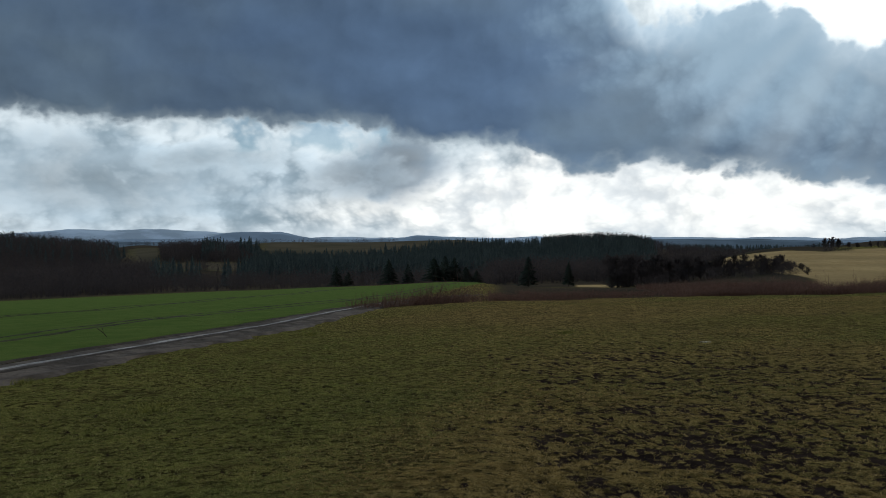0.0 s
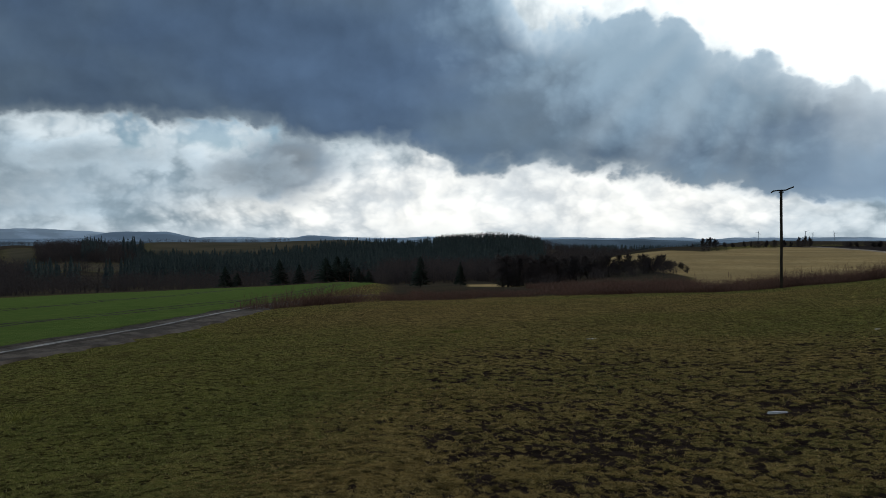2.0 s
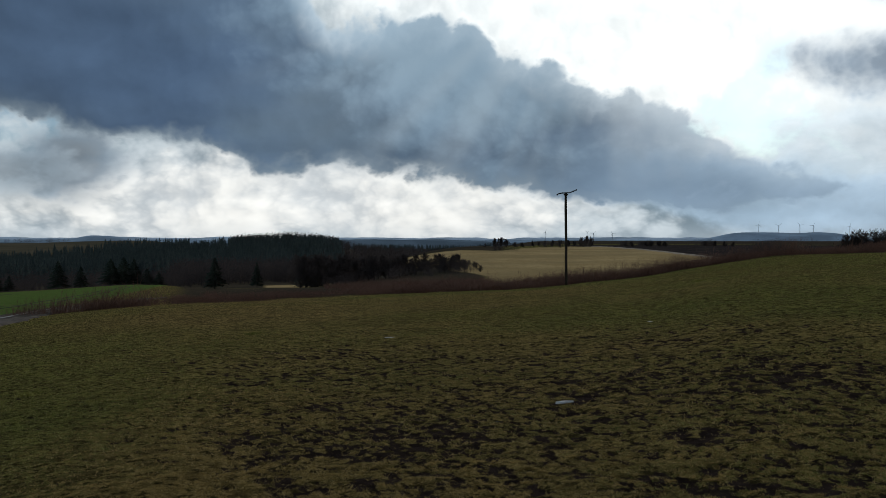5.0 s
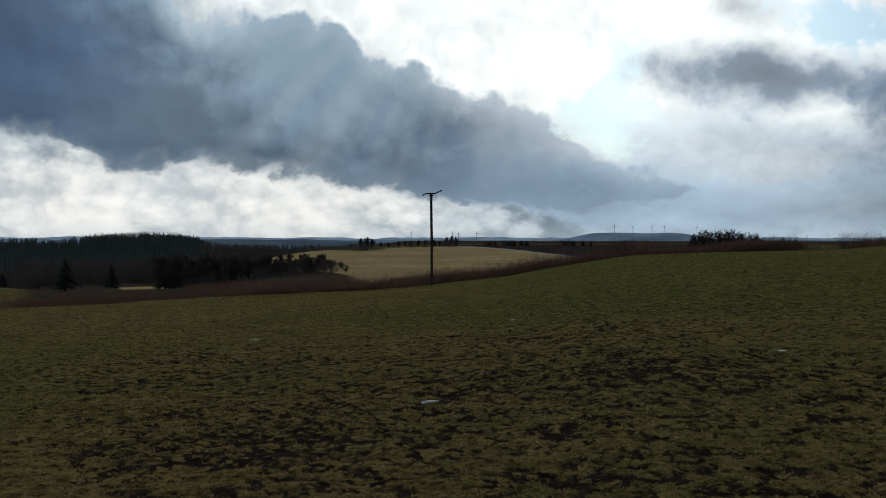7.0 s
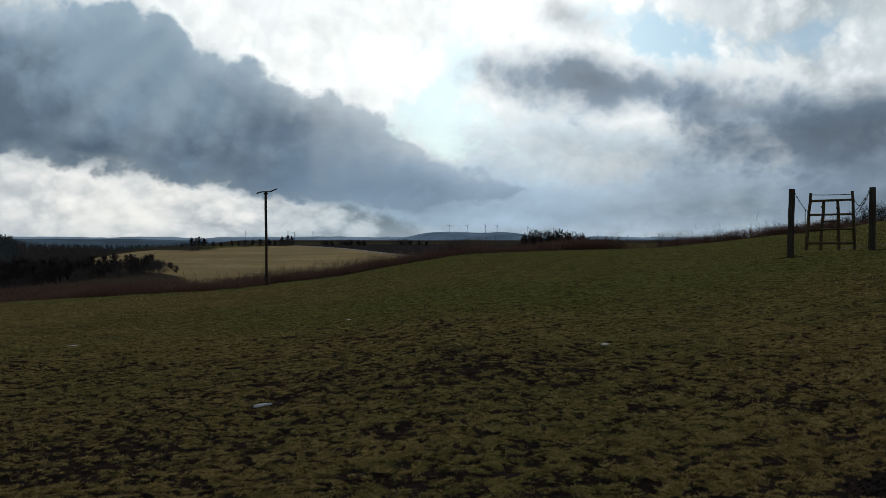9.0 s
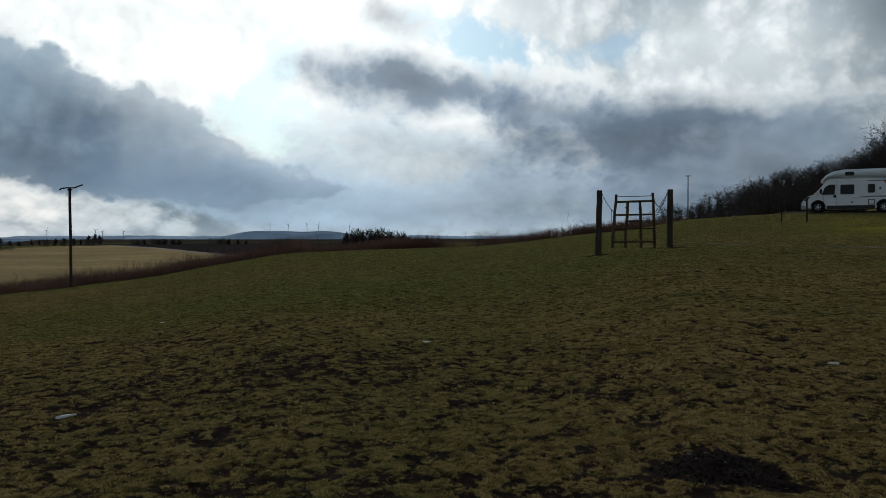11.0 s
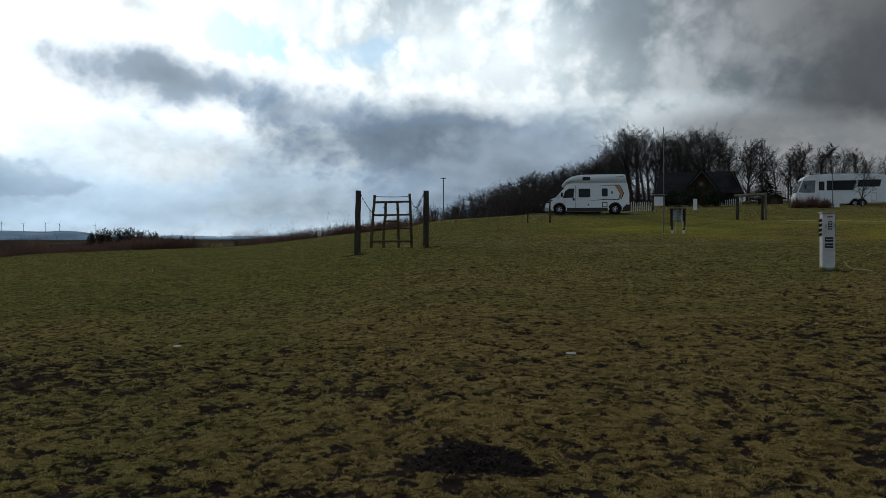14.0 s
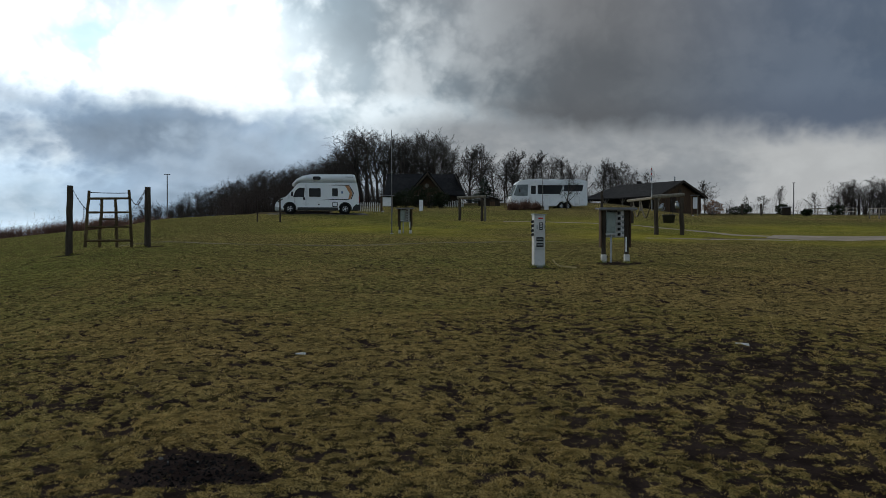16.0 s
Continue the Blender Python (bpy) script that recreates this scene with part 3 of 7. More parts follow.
SNOW = plain("old_snow", (0.86, 0.85, 0.83), (0.92, 0.91, 0.89), 9.0, 0.6, 0, 0.01)


def mesh_object(name, verts, faces, material, smooth=False):
    me = bpy.data.meshes.new(name)
    me.from_pydata(verts, [], faces)
    me.materials.append(material)
    if smooth:
        me.polygons.foreach_set("use_smooth", [True] * len(me.polygons))
    me.update()
    return new(name, me)


def tri_object(name, tris, material):
    """An object of loose triangles from an array (n, 3, 3)."""
    n = len(tris)
    me = bpy.data.meshes.new(name)
    me.vertices.add(3 * n)
    me.vertices.foreach_set("co", np.ascontiguousarray(tris, np.float32).reshape(-1))
    me.loops.add(3 * n)
    me.loops.foreach_set("vertex_index", np.arange(3 * n, dtype=np.int32))
    me.polygons.add(n)
    me.polygons.foreach_set("loop_start", np.arange(0, 3 * n, 3, dtype=np.int32))
    me.materials.append(material)
    me.update(calc_edges=True)
    return new(name, me)


# ---- the land ----
TRACK = [(-11.8, 4.0), (-10.2, 12.0), (-8.7, 18.5), (-7.8, 23.8), (-6.7, 30.0), (-5.9, 36.5), (-5.0, 44.0), (-4.0, 52.0), (-1.8, 61.0), (2.0, 70.0)]


def track_x(y):
    return np.interp(y, [p[1] for p in TRACK], [p[0] for p in TRACK])


def bank_yellow(x, y):
    """How yellow-green the turf is on the bank below the pitches, 0..1."""
    d, a = np.hypot(x, y), np.degrees(np.arctan2(x, y))
    return step(71, 79, a) * step(36, 46, d + 10 * (fbm(x, y, 6, 3, 83) - 0.5)) * (1 - step(57, 74, d)) * (0.15 + 1.3 * (fbm(x, y, 5, 3, 85) - 0.3)).clip(0, 0.8)


def meadow_strip(a, d):
    """Open brown pasture between the woods across the valley, 0..1."""
    d = d + 18 * np.sin(a * 2.1)
    one = step(-19.9, -19.5, a) * (1 - step(-12.2, -11.6, a)) * step(680, 700, d) * (1 - step(815, 840, d))
    two = step(-19.9, -19.4, a) * (1 - step(-18.2, -17.8, a)) * step(680, 700, d) * (1 - step(1240, 1280, d))
    three = step(-11.9, -11.5, a) * (1 - step(3.4, 4.0, a)) * step(1050, 1075, d - 110 * step(-5.5, -4.0, a)) * (1 - step(1540, 1580, d))
    return np.maximum(np.maximum(one, two), three)


def build_ground():
    az = np.concatenate([np.arange(-34, 122, 0.36), np.arange(122, 326, 2.6)])
    r = [0.6]
    while r[-1] < 60:
        r.append(r[-1] * (1.009 if 3.5 < r[-1] < 16 else 1.0125) + 0.002)
    while r[-1] < 4700:
        r.append(r[-1] * 1.033)
    r = np.array(r)
    A, R = np.meshgrid(np.radians(az), r)
    X, Y = R * np.sin(A), R * np.cos(A)
    Z = ground_z(X, Y) - 0.022 * bare(X, Y) * (1 - step(16, 30, R))
    na, nr = len(az), len(r)
    co = np.stack([X, Y, Z], -1).reshape(-1, 3)
    co = np.vstack([co, [[0, 0, float(ground_z(0.0, 0.0))]]])
    i, j = np.meshgrid(np.arange(nr - 1), np.arange(na), indexing="ij")
    jn = (j + 1) % na
    quads = np.stack([i * na + j, (i + 1) * na + j, (i + 1) * na + jn, i * na + jn], -1).reshape(-1, 4)[:, ::-1]
    c = len(co) - 1
    faces = quads.tolist() + [(c, k, (k + 1) % na)[::-1] for k in range(na)]
    ob = mesh_object("ground", co.tolist(), faces, LAND, True)
    x, y = co[:, 0], co[:, 1]
    d, a = np.hypot(x, y), np.degrees(np.arctan2(x, y))
    wob = (fbm(x, y, 3, 3, 71) - 0.5) * 1.2
    dirt = bare(x, y) * (1 - step(34, 48, d))
    bx = np.where(y < 44, track_x(y) - 2.2, -6.35 + (y - 44) * 0.125)
    crop = step(-0.5, 0.4, bx - x + wob * 0.5) * (1 - step(205, 214, d)) * (y > 3) * (a > -75)
    verge = (x < track_x(y) - 1.2) * (bx - 0.35 + wob * 0.5 < x) * (y > 3) * (y < 52)
    dirt = np.maximum(dirt, 0.75 * verge)
    far = step(0, 1, (d - np.interp(a, CREST_AZ, CREST)) / 12)
    line = np.interp(a, [16.5, 19, 20.7, 23.7, 25.9, 28.3, 30.7, 33.5, 36.2, 38.8, 42], [440, 400, 370, 345, 400, 455, 440, 360, 300, 258, 215])
    straw = (a > 16.5) * (a < 42) * step(-4, 4, line - d) * step(0, 8, d - np.interp(a + 0.5 * np.sin(d * 0.11), [19.8, 23.6], [225, 117]))
    straw = np.maximum(straw, (a > 8.6) * (a < 12.9) * step(222, 228, d) * (1 - step(262, 268, d)))
    plough = (a > 28) * (a < 47) * step(0, 5, d - line) * (1 - step(720, 760, d)) * (d > 130)
    wood = step(200, 230, d + 85 * (a > 12.9)) * (a < 24) * (a > -90) + far * (a > 64) * 0.8 + step(760, 800, d) * (a > 15)
    wood = np.maximum(wood, step(0, 3, d - np.interp(a, EDGE_AZ, EDGE_D)) * (1 - step(150, 200, d)) * step(2.6, 4.2, a) * (1 - step(60, 66, a)))
    pasture = meadow_strip(a, d)
    wood = np.clip(wood, 0, 1) * (1 - pasture) * (1 - straw)
    for name, cols in (("zone_a", (dirt, crop, straw)), ("zone_b", (plough, wood, pasture))):
        at = ob.data.attributes.new(name, "FLOAT_COLOR", "POINT")
        at.data.foreach_set("color", np.stack([*cols, lush(x, y) if name == "zone_a" else bank_yellow(x, y)], -1).astype(np.float32).reshape(-1))
    return tagged(ob, "sloping winter meadow, green crop and stubble fields", "ground", kind="structure")


build_ground()


def ribbon(name, line, half, lift, material, profile, label, category, steps=120, ragged=0.3):
    """A strip laid over the ground along a polyline, with a profile of heights across."""
    t = np.linspace(0, len(line) - 1, steps)
    lx, ly = (np.interp(t, range(len(line)), [p[k] for p in line]) for k in (0, 1))
    k = np.ones(7) / 7
    lx, ly = (np.convolve(np.pad(v, 3, "edge"), k, "valid") for v in (lx, ly))
    tx, ty = np.gradient(lx), np.gradient(ly)
    n = np.hypot(tx, ty)
    across = np.linspace(-1, 1, len(profile))
    verts, faces, m = [], [], len(profile)
    for i in range(steps):
        for u, h in zip(across, profile):
            wide = half * (1 + ragged * (fbm(i * 0.3, 3.0 + u, 1.0, 3, 5) - 0.5)) if abs(u) == 1 else half
            x, y = lx[i] + ty[i] / n[i] * u * wide, ly[i] - tx[i] / n[i] * u * wide
            verts.append((x, y, float(ground_z(x, y, False)) + lift + h))
    for i in range(steps - 1):
        for j in range(m - 1):
            faces.append((i * m + j, i * m + j + 1, (i + 1) * m + j + 1, (i + 1) * m + j))
    return tagged(mesh_object(name, verts, faces, material, True), label, category, kind="structure")


ribbon("farm_track", TRACK, 1.5, 0.05, MUD, (-0.08, 0.02, 0.0, -0.02, 0.03, 0.04, 0.03, -0.02, 0.0, 0.02, -0.08),
       "rutted pale muddy farm track beside the crop field", "track", 260, 0.55)
RUT_Y = np.arange(4, 60, 0.6)


def along(off, wave):
    """A line beside the track's middle that wanders a little."""
    return [(float(track_x(y)) + off + wave * (fbm(y, 0.0, 1.6, 3, int(50 + off * 9)) - 0.5), float(y)) for y in RUT_Y]


CHURNED = plain("churned_mud", (0.030, 0.023, 0.016), (0.062, 0.049, 0.036), 1.4, 0.85, 0, 0.03)
ribbon("wheel_rut", along(-0.42, 0.5), 0.2, 0.092, RUT_SHEEN, (-0.05, 0.0, 0.002, -0.05), "wet wheel rut in the farm track, its shine painted pale", "rut", 220, 1.3)
ribbon("wheel_rut", along(0.08, 0.5), 0.26, 0.098, CHURNED, (-0.05, 0.0, 0.0, -0.05), "dark churned rut in the farm track", "rut", 220, 1.2)
ribbon("track_verge", along(-1.72, 0.9), 0.34, 0.055, CHURNED, (-0.08, 0.0, 0.01, -0.08), "dark churned verge between track and crop", "verge", 220, 1.2)

TRAM = plain("wheel_worn_soil", (0.022, 0.024, 0.012), (0.05, 0.056, 0.022), 0.7, 0.9)
for off in (-7.6, -9.4, -27.0, -28.8):
    line = [(x + off + 0.5 * math.sin(y * 0.13 + off) - (y - 4) * 0.02, y) for x, y in TRACK[1:]] + [(2.0 + off + k * 1.2, 70 + 14 * k) for k in range(1, 8)]
    ribbon("tramline", line, 0.16, 0.035, TRAM, (-0.05, 0.0, 0.0, -0.05), "dark tractor wheel line through the green crop", "rut", 140)

# ---- grass ----


def grass(count, r0, r1, size, seed, keep, az0=-31, az1=117):
    g = np.random.RandomState(seed)
    a = np.radians(g.uniform(az0, az1, count))
    r = np.sqrt(g.uniform(r0 * r0, r1 * r1, count))
    x, y = r * np.sin(a), r * np.cos(a)
    pit = 1 - step(0.75, 0.9, np.hypot((x - 5.652) * 1.2, (y - 2.295) * 0.85))
    ok = (g.uniform(0, 1, count) > bare(x, y) * np.maximum(keep, pit)) & (x > track_x(y) + 1.4 + 0.9 * (fbm(x, y, 0.9, 3, 77) - 0.62))
    x, y, r = x[ok], y[ok], r[ok]
    z = ground_z(x, y) - 0.022 * bare(x, y) * (1 - step(16, 30, r))
    n, per = len(x), 8 if r1 < 8 else 6
    X, Y, Z = (np.repeat(v, per) for v in (x, y, z))
    thick = np.repeat(0.65 + 0.7 * fbm(x, y, 0.8, 2, 91), per)
    m = n * per
    turn = g.uniform(0, 2 * np.pi, m)
    tall = size * g.uniform(0.2, 0.75, m) * thick
    leaning = g.uniform(1.2, 3.8, m) * tall
    X, Y = X + g.normal(0, size * 0.6, m), Y + g.normal(0, size * 0.6, m)
    wide = size * 0.19
    bx, by = -np.sin(turn) * wide, np.cos(turn) * wide
    tip = np.stack([X + np.cos(turn) * leaning, Y + np.sin(turn) * leaning, Z + tall], -1)
    green = np.repeat(g.uniform(0.25, 0.75, n) < lush(x, y), per)
    on_bank = np.repeat(g.uniform(0.2, 0.8, n) < bank_yellow(x, y), per)
    tris = np.stack([np.stack([X - bx, Y - by, Z - 0.004], -1), np.stack([X + bx, Y + by, Z - 0.004], -1), tip], 1)
    return tris[~green & ~on_bank], tris[green & ~on_bank], tris[on_bank]


swards = [grass(5000, 0.2, 5.2, 0.03, 5, 0.86), grass(6000, 5.2, 16, 0.034, 6, 0.86, 117, 329), grass(4000, 0.2, 5.2, 0.03, 7, 0.86, 117, 329), grass(66000, 5.2, 7.6, 0.0162, 1, 0.93), grass(92000, 7.6, 14, 0.022, 2, 0.93), grass(40000, 14, 26, 0.028, 3, 0.9), grass(18000, 26, 68, 0.038, 4, 0.6)]
tagged(tri_object("meadow_grass", np.concatenate([s[0] for s in swards]), GRASS), "short yellowish-brown winter grass with bare patches", "grass", kind="stuff")
tagged(tri_object("green_grass", np.concatenate([s[1] for s in swards]), GREEN_GRASS), "short dull green winter grass tufts", "grass", kind="stuff")
tagged(tri_object("bank_grass", np.concatenate([s[2] for s in swards]), BANK_GRASS), "yellow-green grass on the bank below the pitches", "grass", kind="stuff")

def clods(count, seed, r0, r1, size):
    """Crumbs of soil on the bare patches."""
    g = np.random.RandomState(seed)
    a, r = np.radians(g.uniform(-31, 117, count)), np.sqrt(g.uniform(r0 * r0, r1 * r1, count))
    x, y = r * np.sin(a), r * np.cos(a)
    ok = bare(x, y) > 0.6
    x, y = x[ok], y[ok]
    c = np.stack([x, y, ground_z(x, y) - 0.034], -1)
    n = len(x)
    k = [np.stack([g.normal(0, 1, n), g.normal(0, 1, n), np.zeros(n)], -1) * size for _ in range(3)]
    top = c + np.stack([g.normal(0, 0.3, n) * size, g.normal(0, 0.3, n) * size, g.uniform(0.5, 1.8, n) * size], -1)
    p = [c + q for q in k]
    return np.concatenate([np.stack([p[i], p[(i + 1) % 3], top], 1) for i in range(3)])


SOIL = plain("soil_crumbs", (0.034, 0.024, 0.020), (0.070, 0.050, 0.042), 6.0, 0.95)
tagged(tri_object("soil_clods", np.concatenate([clods(30000, 95, 4, 8, 0.012), clods(30000, 96, 8, 15, 0.018)]), SOIL), "small dark clods of bare soil between grass tufts", "soil", kind="stuff")

ASH = plain("charred_wood", (0.006, 0.006, 0.006), (0.016, 0.014, 0.013), 5.0, 0.9)
_ga = np.random.RandomState(44)
_pa, _pr = _ga.uniform(0, 6.283, 900), np.sqrt(_ga.uniform(0, 1, 900)) * 0.4
_c = np.stack([5.652 + _pr * np.cos(_pa) * 0.82, 2.295 + _pr * np.sin(_pa) * 1.3, 0 * _pa], -1)
_c[:, 2] = ground_z(_c[:, 0], _c[:, 1]) - 0.034
_k = [_c + np.stack([_ga.normal(0, 0.02, 900), _ga.normal(0, 0.02, 900), 0 * _pa], -1) for _ in range(3)]
_t = _c + np.stack([_ga.normal(0, 0.01, 900), _ga.normal(0, 0.01, 900), _ga.uniform(0.008, 0.03, 900)], -1)
tagged(tri_object("fire_pit_ash", np.concatenate([np.stack([_k[i], _k[(i + 1) % 3], _t], 1) for i in range(3)]), ASH), "black ash and charred crumbs of an old fire pit", "ash", kind="stuff")

# ---- brush along the meadow's edge ----

def brush(count, seed, az0, az1, depth, tall, lean, clump, back=0.0, blown=0.0, stem=0.010):
    g = np.random.RandomState(seed)
    a = g.uniform(az0, az1, count)
    d = np.interp(a, EDGE_AZ, EDGE_D) + back + np.abs(g.normal(0, depth, count))
    x, y = d * np.sin(np.radians(a)), d * np.cos(np.radians(a))
    dense = fbm(x, y, clump, 3, seed)
    ok = g.uniform(0.3, 0.62, count) < dense
    x, y, dense = x[ok], y[ok], dense[ok]
    n = len(x)
    z = ground_z(x, y)
    h = tall * g.uniform(0.4, 1.0, n) * (0.35 + 1.2 * dense) * np.interp(a[ok], [4, 6.5, 12.5, 15], [1, 0.55, 0.55, 1])
    turn, tilt = g.uniform(0, 2 * np.pi, n) * (1 - blown) + blown * g.normal(0, 0.5, n), g.uniform(0.03, 0.42, n) * lean
    tip = np.stack([x + np.cos(turn) * tilt * h, y + np.sin(turn) * tilt * h, z + h], -1)
    base = np.stack([x, y, z - 0.05], -1)
    tris = []
    side = np.stack([np.cos(turn + 1.57), np.sin(turn + 1.57), 0 * turn], -1) * stem
    tris.append(np.stack([base - side, base + side, tip], 1))
    for k in range(3):
        f = g.uniform(0.35, 0.85, n)[:, None]
        root = base + (tip - base) * f
        t2 = g.uniform(0, 2 * np.pi, n)
        out = np.stack([np.cos(t2), np.sin(t2), g.uniform(0.4, 1.4, n)], -1) * (h * g.uniform(0.15, 0.4, n))[:, None]
        s2 = np.stack([-np.sin(t2), np.cos(t2), 0 * t2], -1) * 0.008
        tris.append(np.stack([root - s2, root + s2, root + out], 1))
    return np.concatenate(tris)


stems = np.concatenate([
    brush(24000, 11, 3, 47, 2.5, 0.5, 3.8, 3.0), brush(26000, 12, 5, 46, 8.0, 0.72, 3.6, 6.0, 2.0), brush(6000, 16, -2, 8, 3.5, 0.42, 3.6, 2.5, 1.0),
    brush(9000, 18, 12.5, 23.5, 26.0, 0.9, 3.2, 6.0, 24.0), brush(900, 13, -6.0, 2, 2.0, 0.6, 4.0, 1.5), brush(420, 17, -4.0, 2.2, 2.0, 1.35, 3.4, 1.5, 0.0, 0.85, 0.022), brush(3200, 19, 25, 43, 2.2, 1.2, 2.6, 1.7, 0.8), brush(500, 20, -6.5, 3.5, 1.6, 0.9, 3.2, 1.2, 0.0, 0.6, 0.014), brush(30000, 14, 45, 67, 5.0, 0.95, 2.0, 5.0, 2.0), brush(600, 15, 20, 66, 5.0, 1.5, 1.6, 4.0, 2.0),
])
tagged(tri_object("dry_brush", stems, BRUSH), "reddish-brown dry bramble and weed stems along the meadow edge", "brush", kind="stuff")

# ---- trees ----


def limb(tris, p, q, r0, r1, sides=3):
    axis = (q - p).normalized()
    side = axis.orthogonal().normalized()
    other = axis.cross(side)
    ring = [side * math.cos(2 * math.pi * k / sides) + other * math.sin(2 * math.pi * k / sides) for k in range(sides)]
    for k in range(sides):
        a, b = ring[k], ring[(k + 1) % sides]
        tris.append((p + a * r0, p + b * r0, q + b * r1))
        tris.append((p + a * r0, q + b * r1, q + a * r1))


def slip(tris, p, q, half, rng):
    """A thin flat twig that tapers to a point."""
    way = q - p
    side = way.cross(Vector((rng.uniform(-1, 1), rng.uniform(-1, 1), rng.uniform(-1, 1))))
    side = side.normalized() * half if side.length > 1e-6 else Vector((half, 0, 0))
    tris.append((p - side, p + side, q))


def grow(rng, tall, open_=0.8, clear=0.32, finest=0.011, fine=(2, 3), mid=(2, 2)):
    """Trunk and twig triangles of a bare broadleaf tree: a wavering leader, rising limbs, a crown of fine twigs."""
    wood, twigs = [], []
    bits = (6, 4, 3, 2, 1)
    waver = (0.08, 0.10, 0.12, 0.14, 0.0)
    lift = (0.10, 0.12, 0.08, 0.05, 0.0)

    def stray():
        return Vector((rng.uniform(-1, 1), rng.uniform(-1, 1), rng.uniform(-1, 1)))

    def branch(p, way, length, r, level):
        n = bits[level]
        for i in range(n):
            f = (i + 1) / n
            way = (way + stray() * waver[level] + Vector((0, 0, lift[level]))).normalized()
            q = p + way * (length / n)
            ra, rb = max(r * (1 - 0.75 * i / n), finest), max(r * (1 - 0.75 * f), finest)
            if level < 2:
                limb(wood if level == 0 else twigs, p, q, ra, rb, 5 if level == 0 else 4)
            elif level == 2:
                limb(twigs, p, q, ra, rb, 3)
            else:
                slip(twigs, p, q + (q - p) * 0.25, finest * (1.5 if level == 3 else 1.0), rng)
            if level < 4 and (level > 0 or f > clear):
                count = ((2, 3) if f < 1 else (3, 4), (1, 2), mid, fine)[level]
                for _ in range(rng.randint(*count)):
                    out = way.cross(stray()).normalized()
                    steep = open_ * rng.uniform(0.6, 1.25) * (1.0 if level else 1.1 - 0.45 * f)
                    reach = (0.46 * (1.25 - 0.75 * f), 0.5, 0.48, 0.55)[level] * rng.uniform(0.75, 1.2)
                    branch(p.lerp(q, rng.uniform(0.35, 1.0)), (way + out * steep).normalized(), length * reach, r * (1 - 0.75 * f) * 0.6 + 0.002, level + 1)
            p = q

    branch(Vector((0, 0, -0.3)), Vector((rng.uniform(-0.06, 0.06), rng.uniform(-0.06, 0.06), 1)), tall * 0.8, tall * 0.019, 0)
    return np.array([[tuple(v) for v in t] for t in wood]), np.array([[tuple(v) for v in t] for t in twigs])


def bare_tree(seed, tall, open_=0.8, clear=0.32, finest=0.011, fine=(2, 3), mid=(2, 2), label="bare broadleaf tree with fine dark twigs", crown=None):
    rng = random.Random(seed)
    wood, twigs = grow(rng, tall, open_, clear, finest, fine, mid)
    top = max(wood[:, :, 2].max(), twigs[:, :, 2].max())
    f = tall / top
    root = new("bare_tree")
    for name, tris, material in (("trunk", wood, BARK), ("crown", twigs, crown or TWIGS)):
        ob = tri_object(name, tris * f, material)
        ob.parent = root
    tagged(root, label, "tree")
    root["tall"] = tall
    return root


def fir_tris(g, tall, wide, tiers, star, trunk=True):
    """Triangles of a conifer: drooping ragged sprays in whorls round a stem."""
    out = []
    if trunk:
        for k in range(4):
            a0, a1 = k * math.pi / 2, (k + 1) * math.pi / 2
            r = tall * 0.014
            out.append([(r * math.cos(a0), r * math.sin(a0), -0.5), (r * math.cos(a1), r * math.sin(a1), -0.5), (0, 0, tall * 0.97)])
    for i in range(tiers):
        f = i / tiers
        z = tall * (0.08 + 0.90 * f)
        reach = wide * (1 - f) ** 0.85 + 0.03 * tall * (1 - f) + 0.012 * tall
        for k in range(star):
            a = 2 * math.pi * (k + g.uniform(-0.35, 0.35)) / star + i * 1.3
            rr = reach * g.uniform(0.55, 1.15)
            half = 2.2 / star * g.uniform(0.7, 1.2)
            zt = z + tall * 0.9 / tiers * g.uniform(0.7, 1.5)
            drop = g.uniform(-0.02, 0.06) * tall * (1 - 0.5 * f)
            p0 = (0.08 * rr * math.cos(a), 0.08 * rr * math.sin(a), zt)
            p1 = (rr * math.cos(a - half), rr * math.sin(a - half), z - drop * g.uniform(0.3, 1.2))
            p2 = (rr * math.cos(a + half) * 0.8, rr * math.sin(a + half) * 0.8, z - drop * g.uniform(0.3, 1.2))
            out.append([p0, p1, p2])
    return np.array(out)


def mini_bare(g, tall, twigs, thin=1.0, low=0.24, wide=0.3):
    """A far bare tree: stem, and a rounded crown of thin slips from a given height up."""
    out, r = [], tall * 0.016
    mid, half = (1.0 + low) / 2, (1.0 - low) / 2
    for k in range(3):
        a0, a1 = k * 2.1, (k + 1) * 2.1
        out.append([(r * math.cos(a0), r * math.sin(a0), -0.1), (r * math.cos(a1), r * math.sin(a1), -0.1), (g.uniform(-0.05, 0.05) * tall, 0, tall * 0.7)])
    for _ in range(twigs):
        u = g.normal(0, 1, 3)
        u /= np.linalg.norm(u)
        rr = g.uniform(0.25, 1.0) ** 0.6 * g.uniform(0.8, 1.1)
        c = np.array([u[0] * rr * wide, u[1] * rr * wide, mid + u[2] * rr * half]) * tall
        way = u * 0.8 + g.normal(0, 0.6, 3) + [0, 0, 0.5]
        way *= tall * g.uniform(0.06, 0.13) / np.linalg.norm(way)
        side = np.cross(way, g.normal(0, 1, 3))
        side *= thin * tall * g.uniform(0.008, 0.02) / np.linalg.norm(side)
        out.append([c - side - way * 0.5, c + side - way * 0.5, c + way * 0.5])
    return np.array(out, float)


